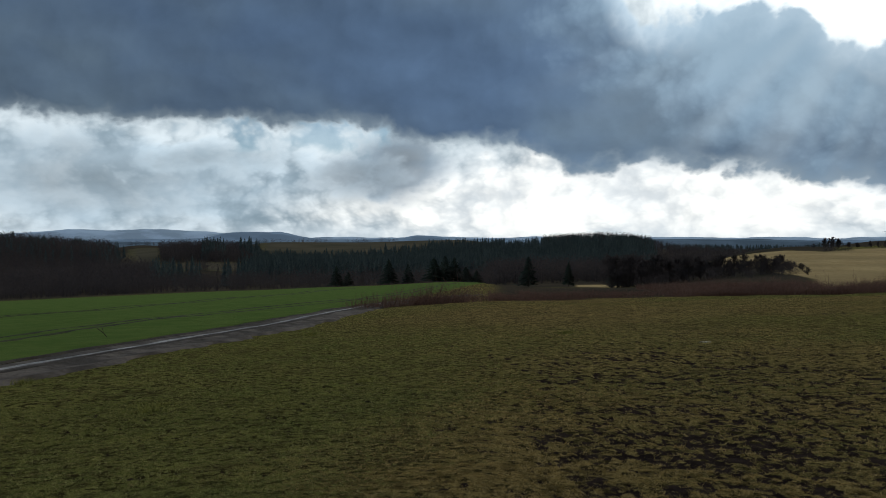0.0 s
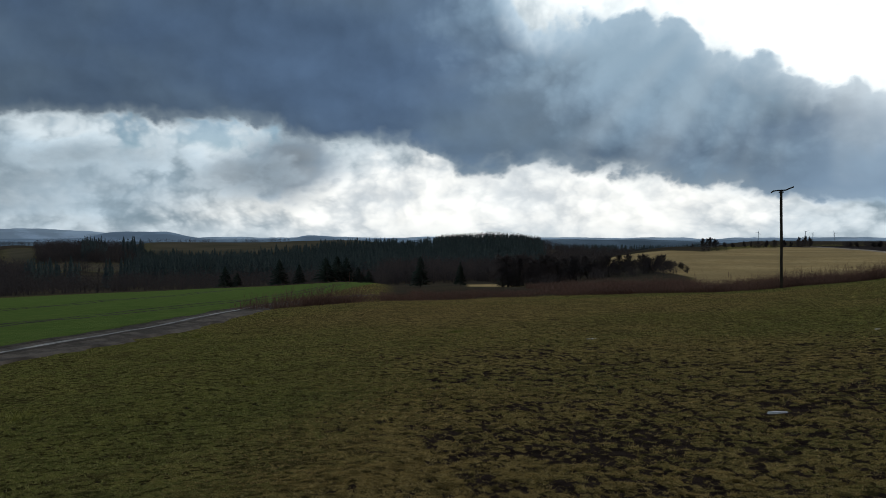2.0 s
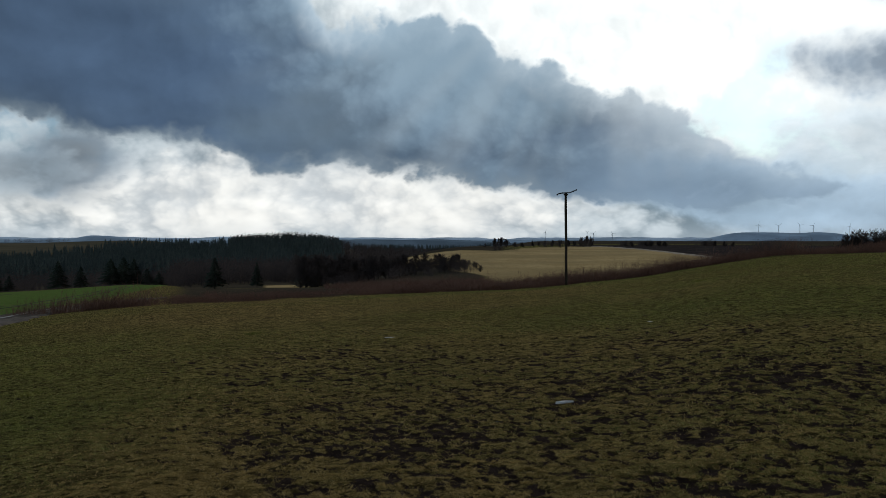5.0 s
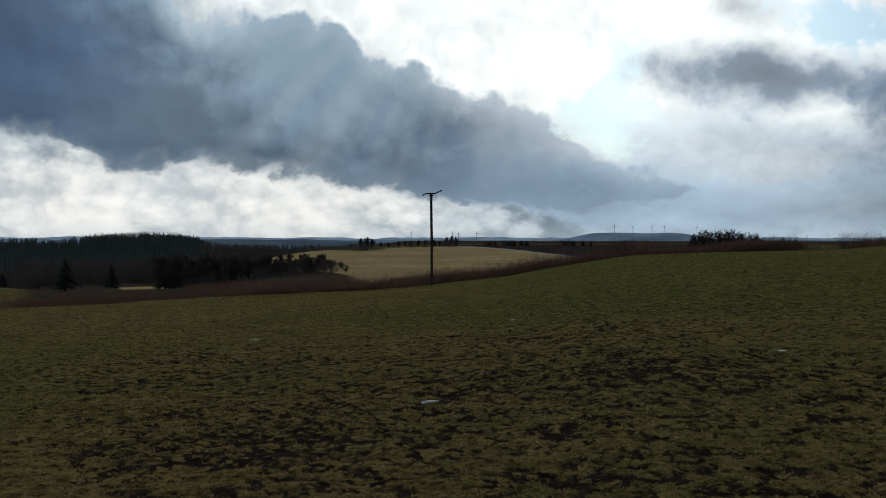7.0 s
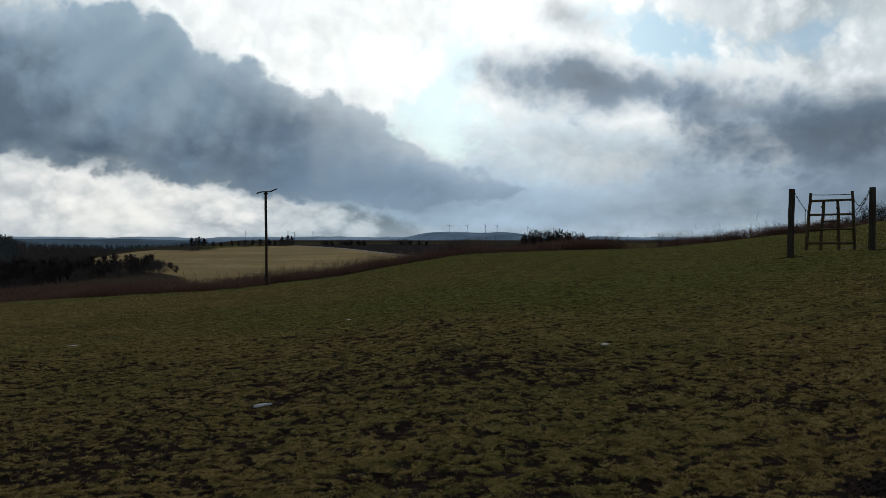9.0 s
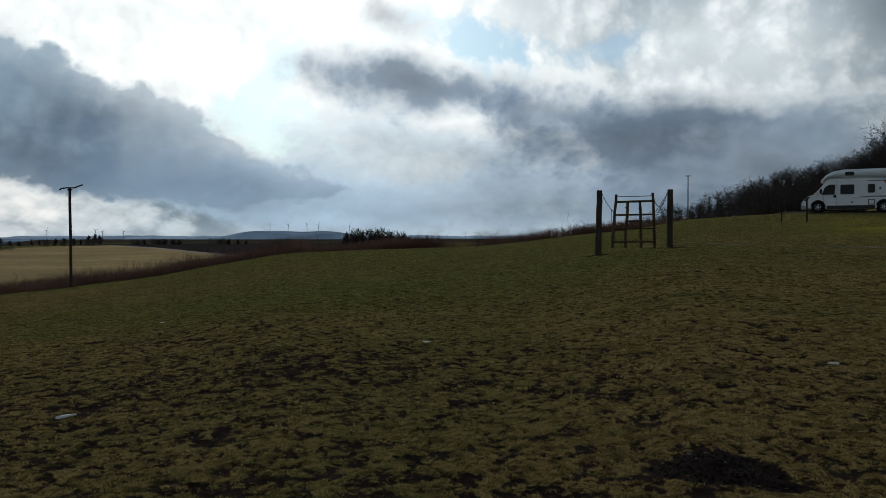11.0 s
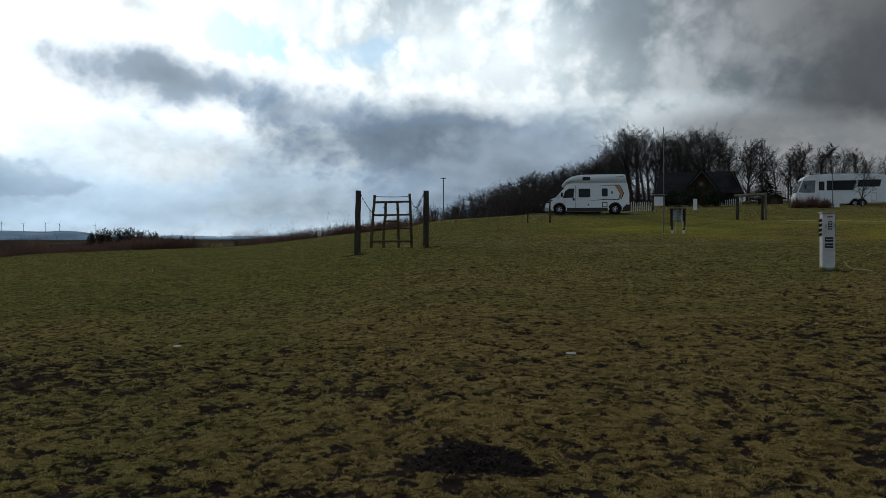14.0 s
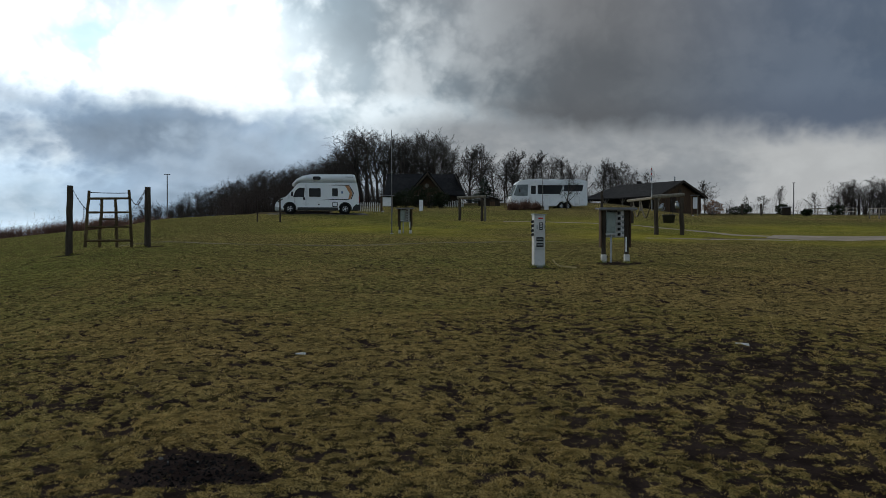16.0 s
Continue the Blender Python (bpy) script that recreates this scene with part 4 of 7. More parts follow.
def scatter(name, kinds, regions, seed, material, label, category="wood"):
    """Copies of small tree meshes over stretches of land: azimuths, distances, count, heights."""
    g = np.random.RandomState(seed)
    parts = []
    for a0, a1, d0, d1, n, h0, h1 in regions:
        a = g.uniform(a0, a1, n) + g.normal(0, 0.015 * (a1 - a0), n)
        d = np.sqrt(g.uniform(d0 * d0, d1 * d1, n)) + np.abs(g.normal(0, 0.04 * (d1 - d0), n))
        free = meadow_strip(a, d) < 0.4
        a, d = a[free], d[free]
        x, y = d * np.sin(np.radians(a)), d * np.cos(np.radians(a))
        z = ground_z(x, y)
        for k in range(len(a)):
            t = kinds[g.randint(len(kinds))]
            s, r = g.uniform(h0, h1), g.uniform(0, 6.283)
            c, sn = math.cos(r), math.sin(r)
            w = s * g.uniform(0.85, 1.2)
            p = np.empty_like(t)
            p[..., 0] = (t[..., 0] * c - t[..., 1] * sn) * w + x[k]
            p[..., 1] = (t[..., 0] * sn + t[..., 1] * c) * w + y[k]
            p[..., 2] = t[..., 2] * s + z[k]
            parts.append(p)
    return tagged(tri_object(name, np.concatenate(parts), material), label, category, kind="stuff")


_g3 = np.random.RandomState(77)
MINI_FIR = [fir_tris(_g3, 1.0, 0.19, 8, 5) for _ in range(6)]
THICKET = [mini_bare(_g3, 1.0, 120, 0.34, 0.0, 0.46) for _ in range(6)]
MINI_BARE = [mini_bare(_g3, 1.0, 84, 0.9, -0.02, 0.36) for _ in range(6)]
BUSH = [mini_bare(_g3, 1.0, 150, 0.9, -0.1, 0.5) for _ in range(4)]
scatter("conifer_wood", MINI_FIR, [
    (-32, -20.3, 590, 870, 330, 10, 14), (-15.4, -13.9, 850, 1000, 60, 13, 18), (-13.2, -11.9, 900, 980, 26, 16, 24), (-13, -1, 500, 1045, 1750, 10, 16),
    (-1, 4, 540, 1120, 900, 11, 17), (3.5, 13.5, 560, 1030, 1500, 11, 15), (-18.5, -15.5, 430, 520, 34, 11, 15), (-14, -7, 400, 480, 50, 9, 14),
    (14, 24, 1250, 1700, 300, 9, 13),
], 5, HAZED_NEEDLES, "dark green conifer wood over the valley slopes")
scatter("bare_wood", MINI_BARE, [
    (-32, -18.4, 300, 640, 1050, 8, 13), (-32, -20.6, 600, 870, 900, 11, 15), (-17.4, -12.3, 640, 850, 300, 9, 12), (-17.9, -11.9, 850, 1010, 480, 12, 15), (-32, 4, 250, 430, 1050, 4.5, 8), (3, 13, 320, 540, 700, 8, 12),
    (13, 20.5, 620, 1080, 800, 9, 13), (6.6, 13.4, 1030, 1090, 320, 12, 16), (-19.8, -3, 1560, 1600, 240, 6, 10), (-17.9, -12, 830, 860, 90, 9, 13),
], 6, HAZED_TWIGS, "leafless brown broadleaf wood far across the valley")
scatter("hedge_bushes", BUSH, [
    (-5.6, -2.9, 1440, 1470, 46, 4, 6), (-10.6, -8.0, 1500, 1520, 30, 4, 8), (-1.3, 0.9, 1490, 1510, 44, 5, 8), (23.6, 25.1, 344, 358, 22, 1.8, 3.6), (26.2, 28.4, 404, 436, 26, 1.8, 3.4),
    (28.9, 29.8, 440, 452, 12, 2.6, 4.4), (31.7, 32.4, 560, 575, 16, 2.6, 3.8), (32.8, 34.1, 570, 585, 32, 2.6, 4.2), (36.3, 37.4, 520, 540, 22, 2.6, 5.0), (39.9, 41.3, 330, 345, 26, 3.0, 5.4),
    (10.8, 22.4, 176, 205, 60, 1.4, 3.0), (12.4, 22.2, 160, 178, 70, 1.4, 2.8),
], 14, HAZED_TWIGS, "dark leafless bushes along the far field edges", "hedge")

scatter("tree_clump", THICKET, [(44.8, 49.1, 198, 212, 150, 4.4, 7.2), (49, 52, 205, 225, 40, 2.0, 3.6)], 12, DARK_TWIGS,
        "dense dark crowns of leafless trees behind the brush", "trees")

# ---- distant ridges ----


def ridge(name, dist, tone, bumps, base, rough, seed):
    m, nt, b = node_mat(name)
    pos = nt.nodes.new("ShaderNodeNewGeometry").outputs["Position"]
    # The tone carries the distance haze; noise only makes patches in it.
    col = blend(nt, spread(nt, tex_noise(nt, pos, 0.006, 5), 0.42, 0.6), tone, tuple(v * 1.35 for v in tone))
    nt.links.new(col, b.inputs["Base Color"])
    # A weak glow lifts the ridge further, as haze would.
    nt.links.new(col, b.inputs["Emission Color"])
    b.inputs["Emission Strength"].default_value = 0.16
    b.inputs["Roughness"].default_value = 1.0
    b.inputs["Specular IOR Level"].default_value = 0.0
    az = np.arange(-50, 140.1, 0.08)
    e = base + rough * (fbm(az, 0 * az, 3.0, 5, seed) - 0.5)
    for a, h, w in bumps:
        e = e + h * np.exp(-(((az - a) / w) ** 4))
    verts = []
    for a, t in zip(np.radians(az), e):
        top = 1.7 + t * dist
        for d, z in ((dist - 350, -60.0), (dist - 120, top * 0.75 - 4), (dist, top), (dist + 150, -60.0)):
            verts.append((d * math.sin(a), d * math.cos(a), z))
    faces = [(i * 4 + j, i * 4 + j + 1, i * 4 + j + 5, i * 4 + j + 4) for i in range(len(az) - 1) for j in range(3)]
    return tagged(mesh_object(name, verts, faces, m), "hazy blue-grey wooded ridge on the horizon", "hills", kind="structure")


# Haze put into the colours: each farther ridge is paler and bluer.
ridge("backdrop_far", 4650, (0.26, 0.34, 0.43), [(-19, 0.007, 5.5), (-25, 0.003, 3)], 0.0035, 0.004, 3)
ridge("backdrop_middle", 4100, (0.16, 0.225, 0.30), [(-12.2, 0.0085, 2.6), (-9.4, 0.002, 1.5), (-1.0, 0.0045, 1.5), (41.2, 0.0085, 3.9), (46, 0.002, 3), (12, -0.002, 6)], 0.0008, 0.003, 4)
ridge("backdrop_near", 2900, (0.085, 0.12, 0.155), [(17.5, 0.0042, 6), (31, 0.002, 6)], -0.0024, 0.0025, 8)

# ---- single trees ----
PROTO = {k: bare_tree(100 + k, 10.0, 0.9 + 0.1 * (k % 3), 0.38, 0.009) for k in range(6)}
STOCKY = {k: bare_tree(140 + k, 10.0, 0.98 + 0.1 * (k % 3), 0.1, 0.028, (3, 4)) for k in range(5)}
SPARSE = {k: bare_tree(180 + k, 10.0, 1.0 + 0.1 * (k % 3), 0.22, 0.022, (1, 2), (1, 2)) for k in range(4)}
POLE_AZ = 28.2
# These far crowns take the twig colour that is paled for haze.
FIELD = {k: bare_tree(220 + k, 10.0, 1.0 + 0.1 * (k % 3), 0.04, 0.045, (2, 3), crown=HAZED_TWIGS) for k in range(5)}
SKYLINE = {k: bare_tree(260 + k, 10.0, 1.0 + 0.1 * (k % 3), 0.04, 0.12, (2, 2), (1, 2), crown=HAZED_TWIGS) for k in range(4)}
GROVE = [
    (63.4, 235, 5.5, 1), (64.0, 230, 6.2, 3), (64.7, 226, 6.6, 0), (65.3, 220, 7.2, 2), (66.0, 215, 7.6, 4), (66.6, 210, 7.8, 1),
    # azimuth, distance, height, kind
    (67.3, 205, 8, 0), (68.0, 200, 8.5, 1), (68.8, 190, 9, 2), (69.5, 185, 9.5, 3), (70.2, 180, 9.5, 4), (70.9, 172, 10, 0), (71.6, 168, 10, 1),
    (72.4, 160, 10.5, 2), (73.1, 156, 10, 3), (73.9, 150, 10.5, 4), (74.6, 146, 10.5, 0), (75.3, 142, 10.5, 2), (76.0, 138, 10.5, 1),
    (76.7, 134, 11, 3), (77.4, 128, 12, 4), (78.1, 124, 13, 0), (78.8, 120, 13.2, 1), (79.5, 124, 12.8, 2), (80.2, 121, 12.5, 3), (80.9, 125, 12.2, 4),
    (81.6, 122, 12.6, 0), (82.3, 126, 12.8, 1), (83.0, 123, 13, 2), (83.7, 121, 13.4, 3), (84.3, 125, 12.8, 4), (86.2, 128, 11.5, 0), (87.0, 124, 11, 1),
    (87.7, 130, 11.5, 2), (88.6, 128, 9.6, 3), (89.3, 126, 10.2, 4), (90.3, 130, 9.8, 0), (91.2, 127, 9.6, 1), (92.0, 132, 10.2, 2), (92.8, 126, 9.4, 3),
    (94.8, 131, 9.2, 4), (95.6, 135, 9.0, 1), (96.4, 133, 8.0, 2), (97.3, 136, 7.2, 0), (99.6, 138, 6.6, 3),
    (69.0, 165, 7.5, 3), (70.6, 158, 8.5, 2), (72.0, 150, 9, 0), (73.6, 140, 9.5, 1), (74.9, 133, 9.6, 3), (76.4, 126, 10, 4), (77.8, 134, 12, 2), (78.5, 116, 11.5, 3), (79.9, 115, 11, 1), (82.0, 117, 11.5, 4), (84.0, 116, 11.5, 0), (85.0, 120, 10.5, 2), (89.0, 121, 9, 1), (91.6, 122, 9, 4), (93.6, 128, 9.4, 2),
    (72.8, 185, 9, 1), (75.0, 172, 10, 4), (77.0, 160, 11, 0), (79.0, 145, 12, 3), (81.2, 148, 12, 2), (83.4, 146, 12, 1),
]
g6 = random.Random(31)
for k in range(46):
    a = 63.2 + 14.6 * (k + g6.random()) / 46
    GROVE.append((a, float(np.interp(a, [63, 72, 78, 85], [240, 180, 142, 138])) * g6.uniform(0.95, 1.12), float(np.interp(a, [63, 67, 72, 77, 78.5, 85], [5.2, 7.2, 8.8, 10.4, 12, 12])) * g6.uniform(0.88, 1.08), k % 5))
for k in range(14):
    a = 77.2 + 7.7 * (k + g6.random()) / 14
    GROVE.append((a, g6.uniform(126, 166), 12, k % 5))
CANOPY_AZ = (62.5, 64, 66, 68, 69.6, 72.3, 74.8, 76.7, 77.6, 78.3, 79.5, 81, 83.3, 84.6, 85, 86.2, 88.3, 89.5, 91.9, 93.5, 95.1, 96.7, 98.2, 99.6)
CANOPY = (22, 30, 40, 50, 63, 77, 88, 97, 108, 126, 133, 123, 130, 124, 108, 113, 100, 103, 99, 90, 91, 82, 78, 60)


def canopy(a, d):
    """Height of the grove's roof line over the ground at a place."""
    return 1.7 + 0.001 * float(np.interp(a, CANOPY_AZ, CANOPY)) * d - spot(a, d).z


for k, (a, d, h, kind) in enumerate(GROVE):
    h = canopy(a, d) * (0.84 + 0.17 * ((k * 37) % 11) / 10)
    tree = copy_thing(PROTO[(kind + k // 5) % 6], Matrix.Translation(spot(a, d, -0.1)) @ Matrix.Rotation(k * 2.4, 4, "Z"))
    tree.scale = (h * 0.115, h * 0.115, h * 0.1)
    tagged(tree, "tall leafless tree in the grove on the rise", "tree", "grove on the rise")
g5 = random.Random(21)
for k in range(54):
    a = 62.6 + 15.4 * (k + g5.random()) / 54
    d = float(np.interp(a, [63.5, 66, 72, 78], [232, 205, 158, 124])) * g5.uniform(0.93, 1.12)
    h = canopy(a, d) * g5.uniform(0.62, 0.9)
    tree = copy_thing(PROTO[k % 6], Matrix.Translation(spot(a, d, -0.1)) @ Matrix.Rotation(k * 2.9, 4, "Z"))
    tree.scale = (h * 0.115, h * 0.115, h * 0.1)
    tagged(tree, "low leafless tree at the edge of the grove", "tree", "grove on the rise")
CLUMP = [(44.75 + 0.25 * k, 199 + (k * 37) % 11, 15.0 * (1 - 0.55 * abs((k - 8) / 9) ** 2.2), k % 5) for k in range(18)] + [(50.1, 220, 6.0, 3), (51.2, 225, 5.0, 4), (50.6, 222, 5.0, 1)]
for k, (a, d, up, kind) in enumerate(CLUMP):
    h = 1.7 + 0.001 * up * d - spot(a, d).z
    tree = copy_thing(STOCKY[kind], Matrix.Translation(spot(a, d, -0.1)) @ Matrix.Rotation(k * 1.7, 4, "Z"))
    tree.scale = [h / 10.0 * 0.9, h / 10.0 * 0.9, h / 10.0]
    tagged(tree, "leafless tree in a dense clump behind the meadow brush", "tree", "clump behind the meadow")
g4 = random.Random(8)
for k in range(52):
    a = 10.9 + 11.9 * (k + g4.random()) / 52
    d = g4.uniform(174, 206)
    p = spot(a, d, -0.1)
    h = max(1.7 - (g4.uniform(0.013, 0.022) + 0.010 * max(a - 21.3, 0)) * d - p.z, 1.6)
    tree = copy_thing(FIELD[k % 5], Matrix.Translation(p) @ Matrix.Rotation(k * 2.1, 4, "Z"))
    tree.scale = [h / 10.0 * 1.3, h / 10.0 * 1.3, h / 10.0]
    tagged(tree, "dark leafless field tree beside the stubble field", "tree", "field trees")
# trees on the skyline of the stubble field: azimuth from the pole, rise over the field's edge, distance, breadth
for k, (off, up, d, wide) in enumerate([
    (-5.2, 3.5, 420, 1.2), (-4.6, 9.5, 420, 1.3), (-4.2, 10.5, 425, 1.4), (-3.8, 9.0, 430, 1.2), (-3.3, 5.0, 430, 1.6), (-2.8, 4.5, 440, 1.5), (-2.1, 6.0, 450, 0.7), (-1.7, 4.5, 455, 0.8),
    (-1.3, 4.0, 460, 1.4), (-0.8, 4.6, 460, 1.4), (-0.35, 5.4, 465, 1.2), (0.15, 5.4, 465, 1.2), (0.6, 4.0, 470, 1.3), (1.0, 8.6, 470, 0.9), (1.3, 9.6, 470, 1.0), (1.65, 8.8, 472, 0.9),
    (3.85, 3.6, 480, 1.6), (4.2, 3.6, 480, 1.6), (5.1, 3.4, 490, 1.7), (5.5, 4.4, 490, 1.7), (5.9, 4.4, 490, 1.7), (6.3, 3.6, 490, 1.7), (8.8, 4.0, 500, 1.6), (9.3, 4.4, 500, 1.6), (9.9, 3.8, 500, 1.6), (10.4, 3.0, 500, 1.6)]):
    a = POLE_AZ + off
    far = np.arange(230.0, 800.0, 4.0)
    line = ((ground_z(far * math.sin(radians(a)), far * math.cos(radians(a))) - 1.7) / far).max()
    p = spot(a, d, -0.3)
    h = max(1.7 + (line + 0.001 * up) * d - p.z, 1.6)
    tree = copy_thing(SKYLINE[k % 4], Matrix.Translation(p) @ Matrix.Rotation(k * 2.7, 4, "Z"))
    tree.scale = [h / 10.0 * wide, h / 10.0 * wide, h / 10.0]
    tagged(tree, "leafless tree on the skyline beyond the stubble field", "tree", "trees beyond the stubble")
for k, (a, d, h, wide) in enumerate([(105.3, 118, 3.7, 0.8), (104.4, 112, 2.4, 1.9), (103.5, 115, 2.5, 0.9), (107.4, 118, 3.1, 1.2), (101.0, 120, 4.6, 1.2), (92.35, 84, 4.4, 0.9)]):
    tree = copy_thing(SPARSE[k % 4], Matrix.Translation(spot(a, d, -0.1)) @ Matrix.Rotation(k * 1.3, 4, "Z"))
    tree.scale = [h / 10.0 * wide, h / 10.0 * wide, h / 10.0]
    tagged(tree, "small young leafless tree near the campsite", "tree", "young campsite trees")
for k, (a, d, h, wide) in enumerate([(108.9, 122, 4.2, 1.6), (109.6, 124, 4.8, 1.5), (110.3, 121, 5.0, 1.5), (111.0, 124, 5.0, 1.4), (111.8, 122, 4.8, 1.4), (112.8, 125, 4.8, 1.4)]):
    tree = copy_thing(SPARSE[k % 4], Matrix.Translation(spot(a, d, -0.1)) @ Matrix.Rotation(k * 2.2, 4, "Z"))
    tree.scale = [h / 10.0 * wide, h / 10.0 * wide, h / 10.0]
    tagged(tree, "broad low leafless tree with spreading grey limbs", "tree", "young campsite trees")
for k, (a, d) in enumerate([(86.0, 118), (86.9, 122), (88.4, 120), (89.2, 124), (90.1, 118), (91.0, 123), (91.9, 119), (94.7, 128), (95.3, 132), (96.0, 126), (96.7, 130)]):
    h = canopy(a, d) * (0.94 + 0.08 * (k % 2))
    tree = copy_thing(SPARSE[k % 4], Matrix.Translation(spot(a, d, -0.1)) @ Matrix.Rotation(k * 1.9, 4, "Z"))
    tree.scale = [h * 0.105, h * 0.105, h * 0.1]
    tagged(tree, "leafless oak with gnarled dark limbs behind the pitches", "tree", "grove on the rise")
for o in (*PROTO.values(), *STOCKY.values(), *SPARSE.values(), *FIELD.values(), *SKYLINE.values()):
    for c in o.children_recursive:
        bpy.data.objects.remove(c)
    bpy.data.objects.remove(o)


def fir_tree(p, tall, wide, seed):
    g = np.random.RandomState(seed)
    root = new("fir_tree")
    root.location = p
    tris = fir_tris(g, tall, wide, 18, 22, False)
    stem = []
    limb(stem, Vector((0, 0, -0.4)), Vector((0, 0, tall * 0.95)), tall * 0.02, 0.01, 6)
    for name, t, m in (("trunk", np.array([[tuple(v) for v in q] for q in stem]), BARK), ("crown", tris, NEEDLES)):
        ob = tri_object(name, t, m)
        ob.parent = root
    return tagged(root, "dark solitary fir tree with drooping boughs", "tree", "field firs")


for k, (a, top, d, w) in enumerate([(-6.95, -0.0285, 214, 1.5), (-6.2, -0.036, 216, 1.3), (-3.56, -0.021, 214, 1.9), (-2.3, -0.027, 218, 1.5), (-0.6, -0.019, 213, 2.2), (0.15, -0.0172, 215, 2.3), (0.75, -0.019, 218, 2.0),
                               (1.5, -0.030, 217, 1.8), (2.2, -0.034, 220, 1.6), (5.58, -0.0176, 226, 2.3), (8.2, -0.024, 230, 1.4), (11.3, -0.0195, 216, 2.1), (11.8, -0.022, 213, 1.8), (12.3, -0.0185, 218, 2.0)]):
    p = spot(a, d)
    fir_tree(p, 1.7 + top * d - p.z, w * 1.45, 200 + k)
p = spot(87.05, 104)
fir_tree(p, 1.7 + 0.071 * 104 - p.z, 1.9, 300)

# ---- things: materials and shape helpers ----
POST_WOOD = plain("weathered_post", (0.045, 0.035, 0.026), (0.075, 0.06, 0.045), 1.5, 0.85, 0, 0.02, (6, 6, 1))
LOG_WOOD = plain("peeled_log", (0.066, 0.046, 0.024), (0.12, 0.084, 0.04), 1.5, 0.75, 0, 0.012, (5, 5, 1))
GREY_WOOD = plain("grey_timber", (0.16, 0.14, 0.11), (0.24, 0.21, 0.17), 1.5, 0.85, 0, 0.01, (5, 5, 1))
DARK_WOOD = plain("dark_boards", (0.035, 0.026, 0.02), (0.055, 0.042, 0.032), 1.2, 0.8, 0, 0.01, (4, 4, 1), 0.4)
BROWN_WOOD = plain("brown_stained_boards", (0.075, 0.045, 0.028), (0.105, 0.066, 0.04), 1.2, 0.75, 0, 0.01, (6, 6, 1), 0.4)
SHINGLE = plain("dark_roofing", (0.012, 0.012, 0.013), (0.022, 0.021, 0.021), 0.8, 0.8, 0, 0.02, (1, 1, 1), 0.4)
BITUMEN = plain("grey_felt", (0.17, 0.17, 0.18), (0.24, 0.24, 0.25), 2.0, 0.75, 0, 0.01)
IRON = plain("dark_iron", (0.03, 0.028, 0.027), (0.055, 0.048, 0.043), 6.0, 0.55, 0.8)
GALV = plain("galvanised_steel", (0.30, 0.31, 0.32), (0.40, 0.41, 0.42), 3.0, 0.45, 0.7)
DULL_STEEL = plain("weathered_steel", (0.10, 0.10, 0.10), (0.16, 0.155, 0.15), 3.0, 0.6)
WHITE_PAINT = plain("white_paint", (0.74, 0.75, 0.76), (0.82, 0.82, 0.82), 0.7, 0.3, 0, 0.0, (1, 1, 1), 0, 3.0)
COACH = plain("white_coachwork", (0.74, 0.76, 0.78), (0.80, 0.81, 0.82), 0.5, 0.22, 0, 0.0, (1, 1, 1), 0, 2.0)
GREY_PAINT = plain("light_grey_paint", (0.52, 0.51, 0.49), (0.62, 0.61, 0.59), 1.5, 0.4)
SOCKET_GREY = plain("socket_panel_grey", (0.30, 0.32, 0.31), (0.38, 0.40, 0.38), 3.0, 0.5)
BLACK_PLASTIC = plain("black_plastic", (0.018, 0.018, 0.019), (0.03, 0.03, 0.03), 4.0, 0.45)
RUBBER = plain("tyre_rubber", (0.016, 0.016, 0.016), (0.026, 0.025, 0.025), 6.0, 0.8)
ALLOY = plain("alloy_rim", (0.42, 0.43, 0.44), (0.52, 0.52, 0.53), 5.0, 0.35, 0.8)
ORANGE = plain("copper_orange_decal", (0.42, 0.19, 0.08), (0.50, 0.24, 0.11), 2.0, 0.35)
DECAL = plain("dark_grey_decal", (0.05, 0.05, 0.055), (0.08, 0.08, 0.085), 2.0, 0.35)
RED = plain("red_lamp", (0.40, 0.03, 0.02), (0.5, 0.05, 0.03), 3.0, 0.3)
BLUE = plain("faded_blue", (0.10, 0.16, 0.28), (0.15, 0.21, 0.33), 3.0, 0.5)
CONCRETE = plain("pale_concrete", (0.52, 0.50, 0.47), (0.64, 0.62, 0.58), 4.0, 0.85, 0, 0.01)
HOSE = plain("rope_fibre", (0.12, 0.10, 0.075), (0.17, 0.14, 0.10), 8.0, 0.9)
PAPER = plain("printed_notice", (0.30, 0.31, 0.31), (0.46, 0.47, 0.46), 9.0, 0.6)
GREEN_BOX = plain("grey_green_enamel", (0.20, 0.235, 0.21), (0.27, 0.30, 0.27), 2.0, 0.45)


def glass(name, tint):
    m, nt, b = node_mat(name)
    co = nt.nodes.new("ShaderNodeTexCoord").outputs["Object"]
    nt.links.new(blend(nt, tex_noise(nt, co, 1.5, 3), tint, tuple(v * 1.6 for v in tint)), b.inputs["Base Color"])
    b.inputs["Roughness"].default_value = 0.08
    b.inputs["Specular IOR Level"].default_value = 0.1
    return m


DARK_GLASS = glass("tinted_glass", (0.012, 0.013, 0.015))


def part(name, bm, material, parent, label="", smooth=False):
    """Links a bmesh as one mesh object under a thing or a part."""
    me = bpy.data.meshes.new(name)
    bm.normal_update()
    bm.to_mesh(me)
    bm.free()
    me.materials.append(material)
    if smooth:
        me.polygons.foreach_set("use_smooth", [True] * len(me.polygons))
    ob = new(name, me)
    ob.parent = parent
    if label:
        ob["label"] = label
    return ob


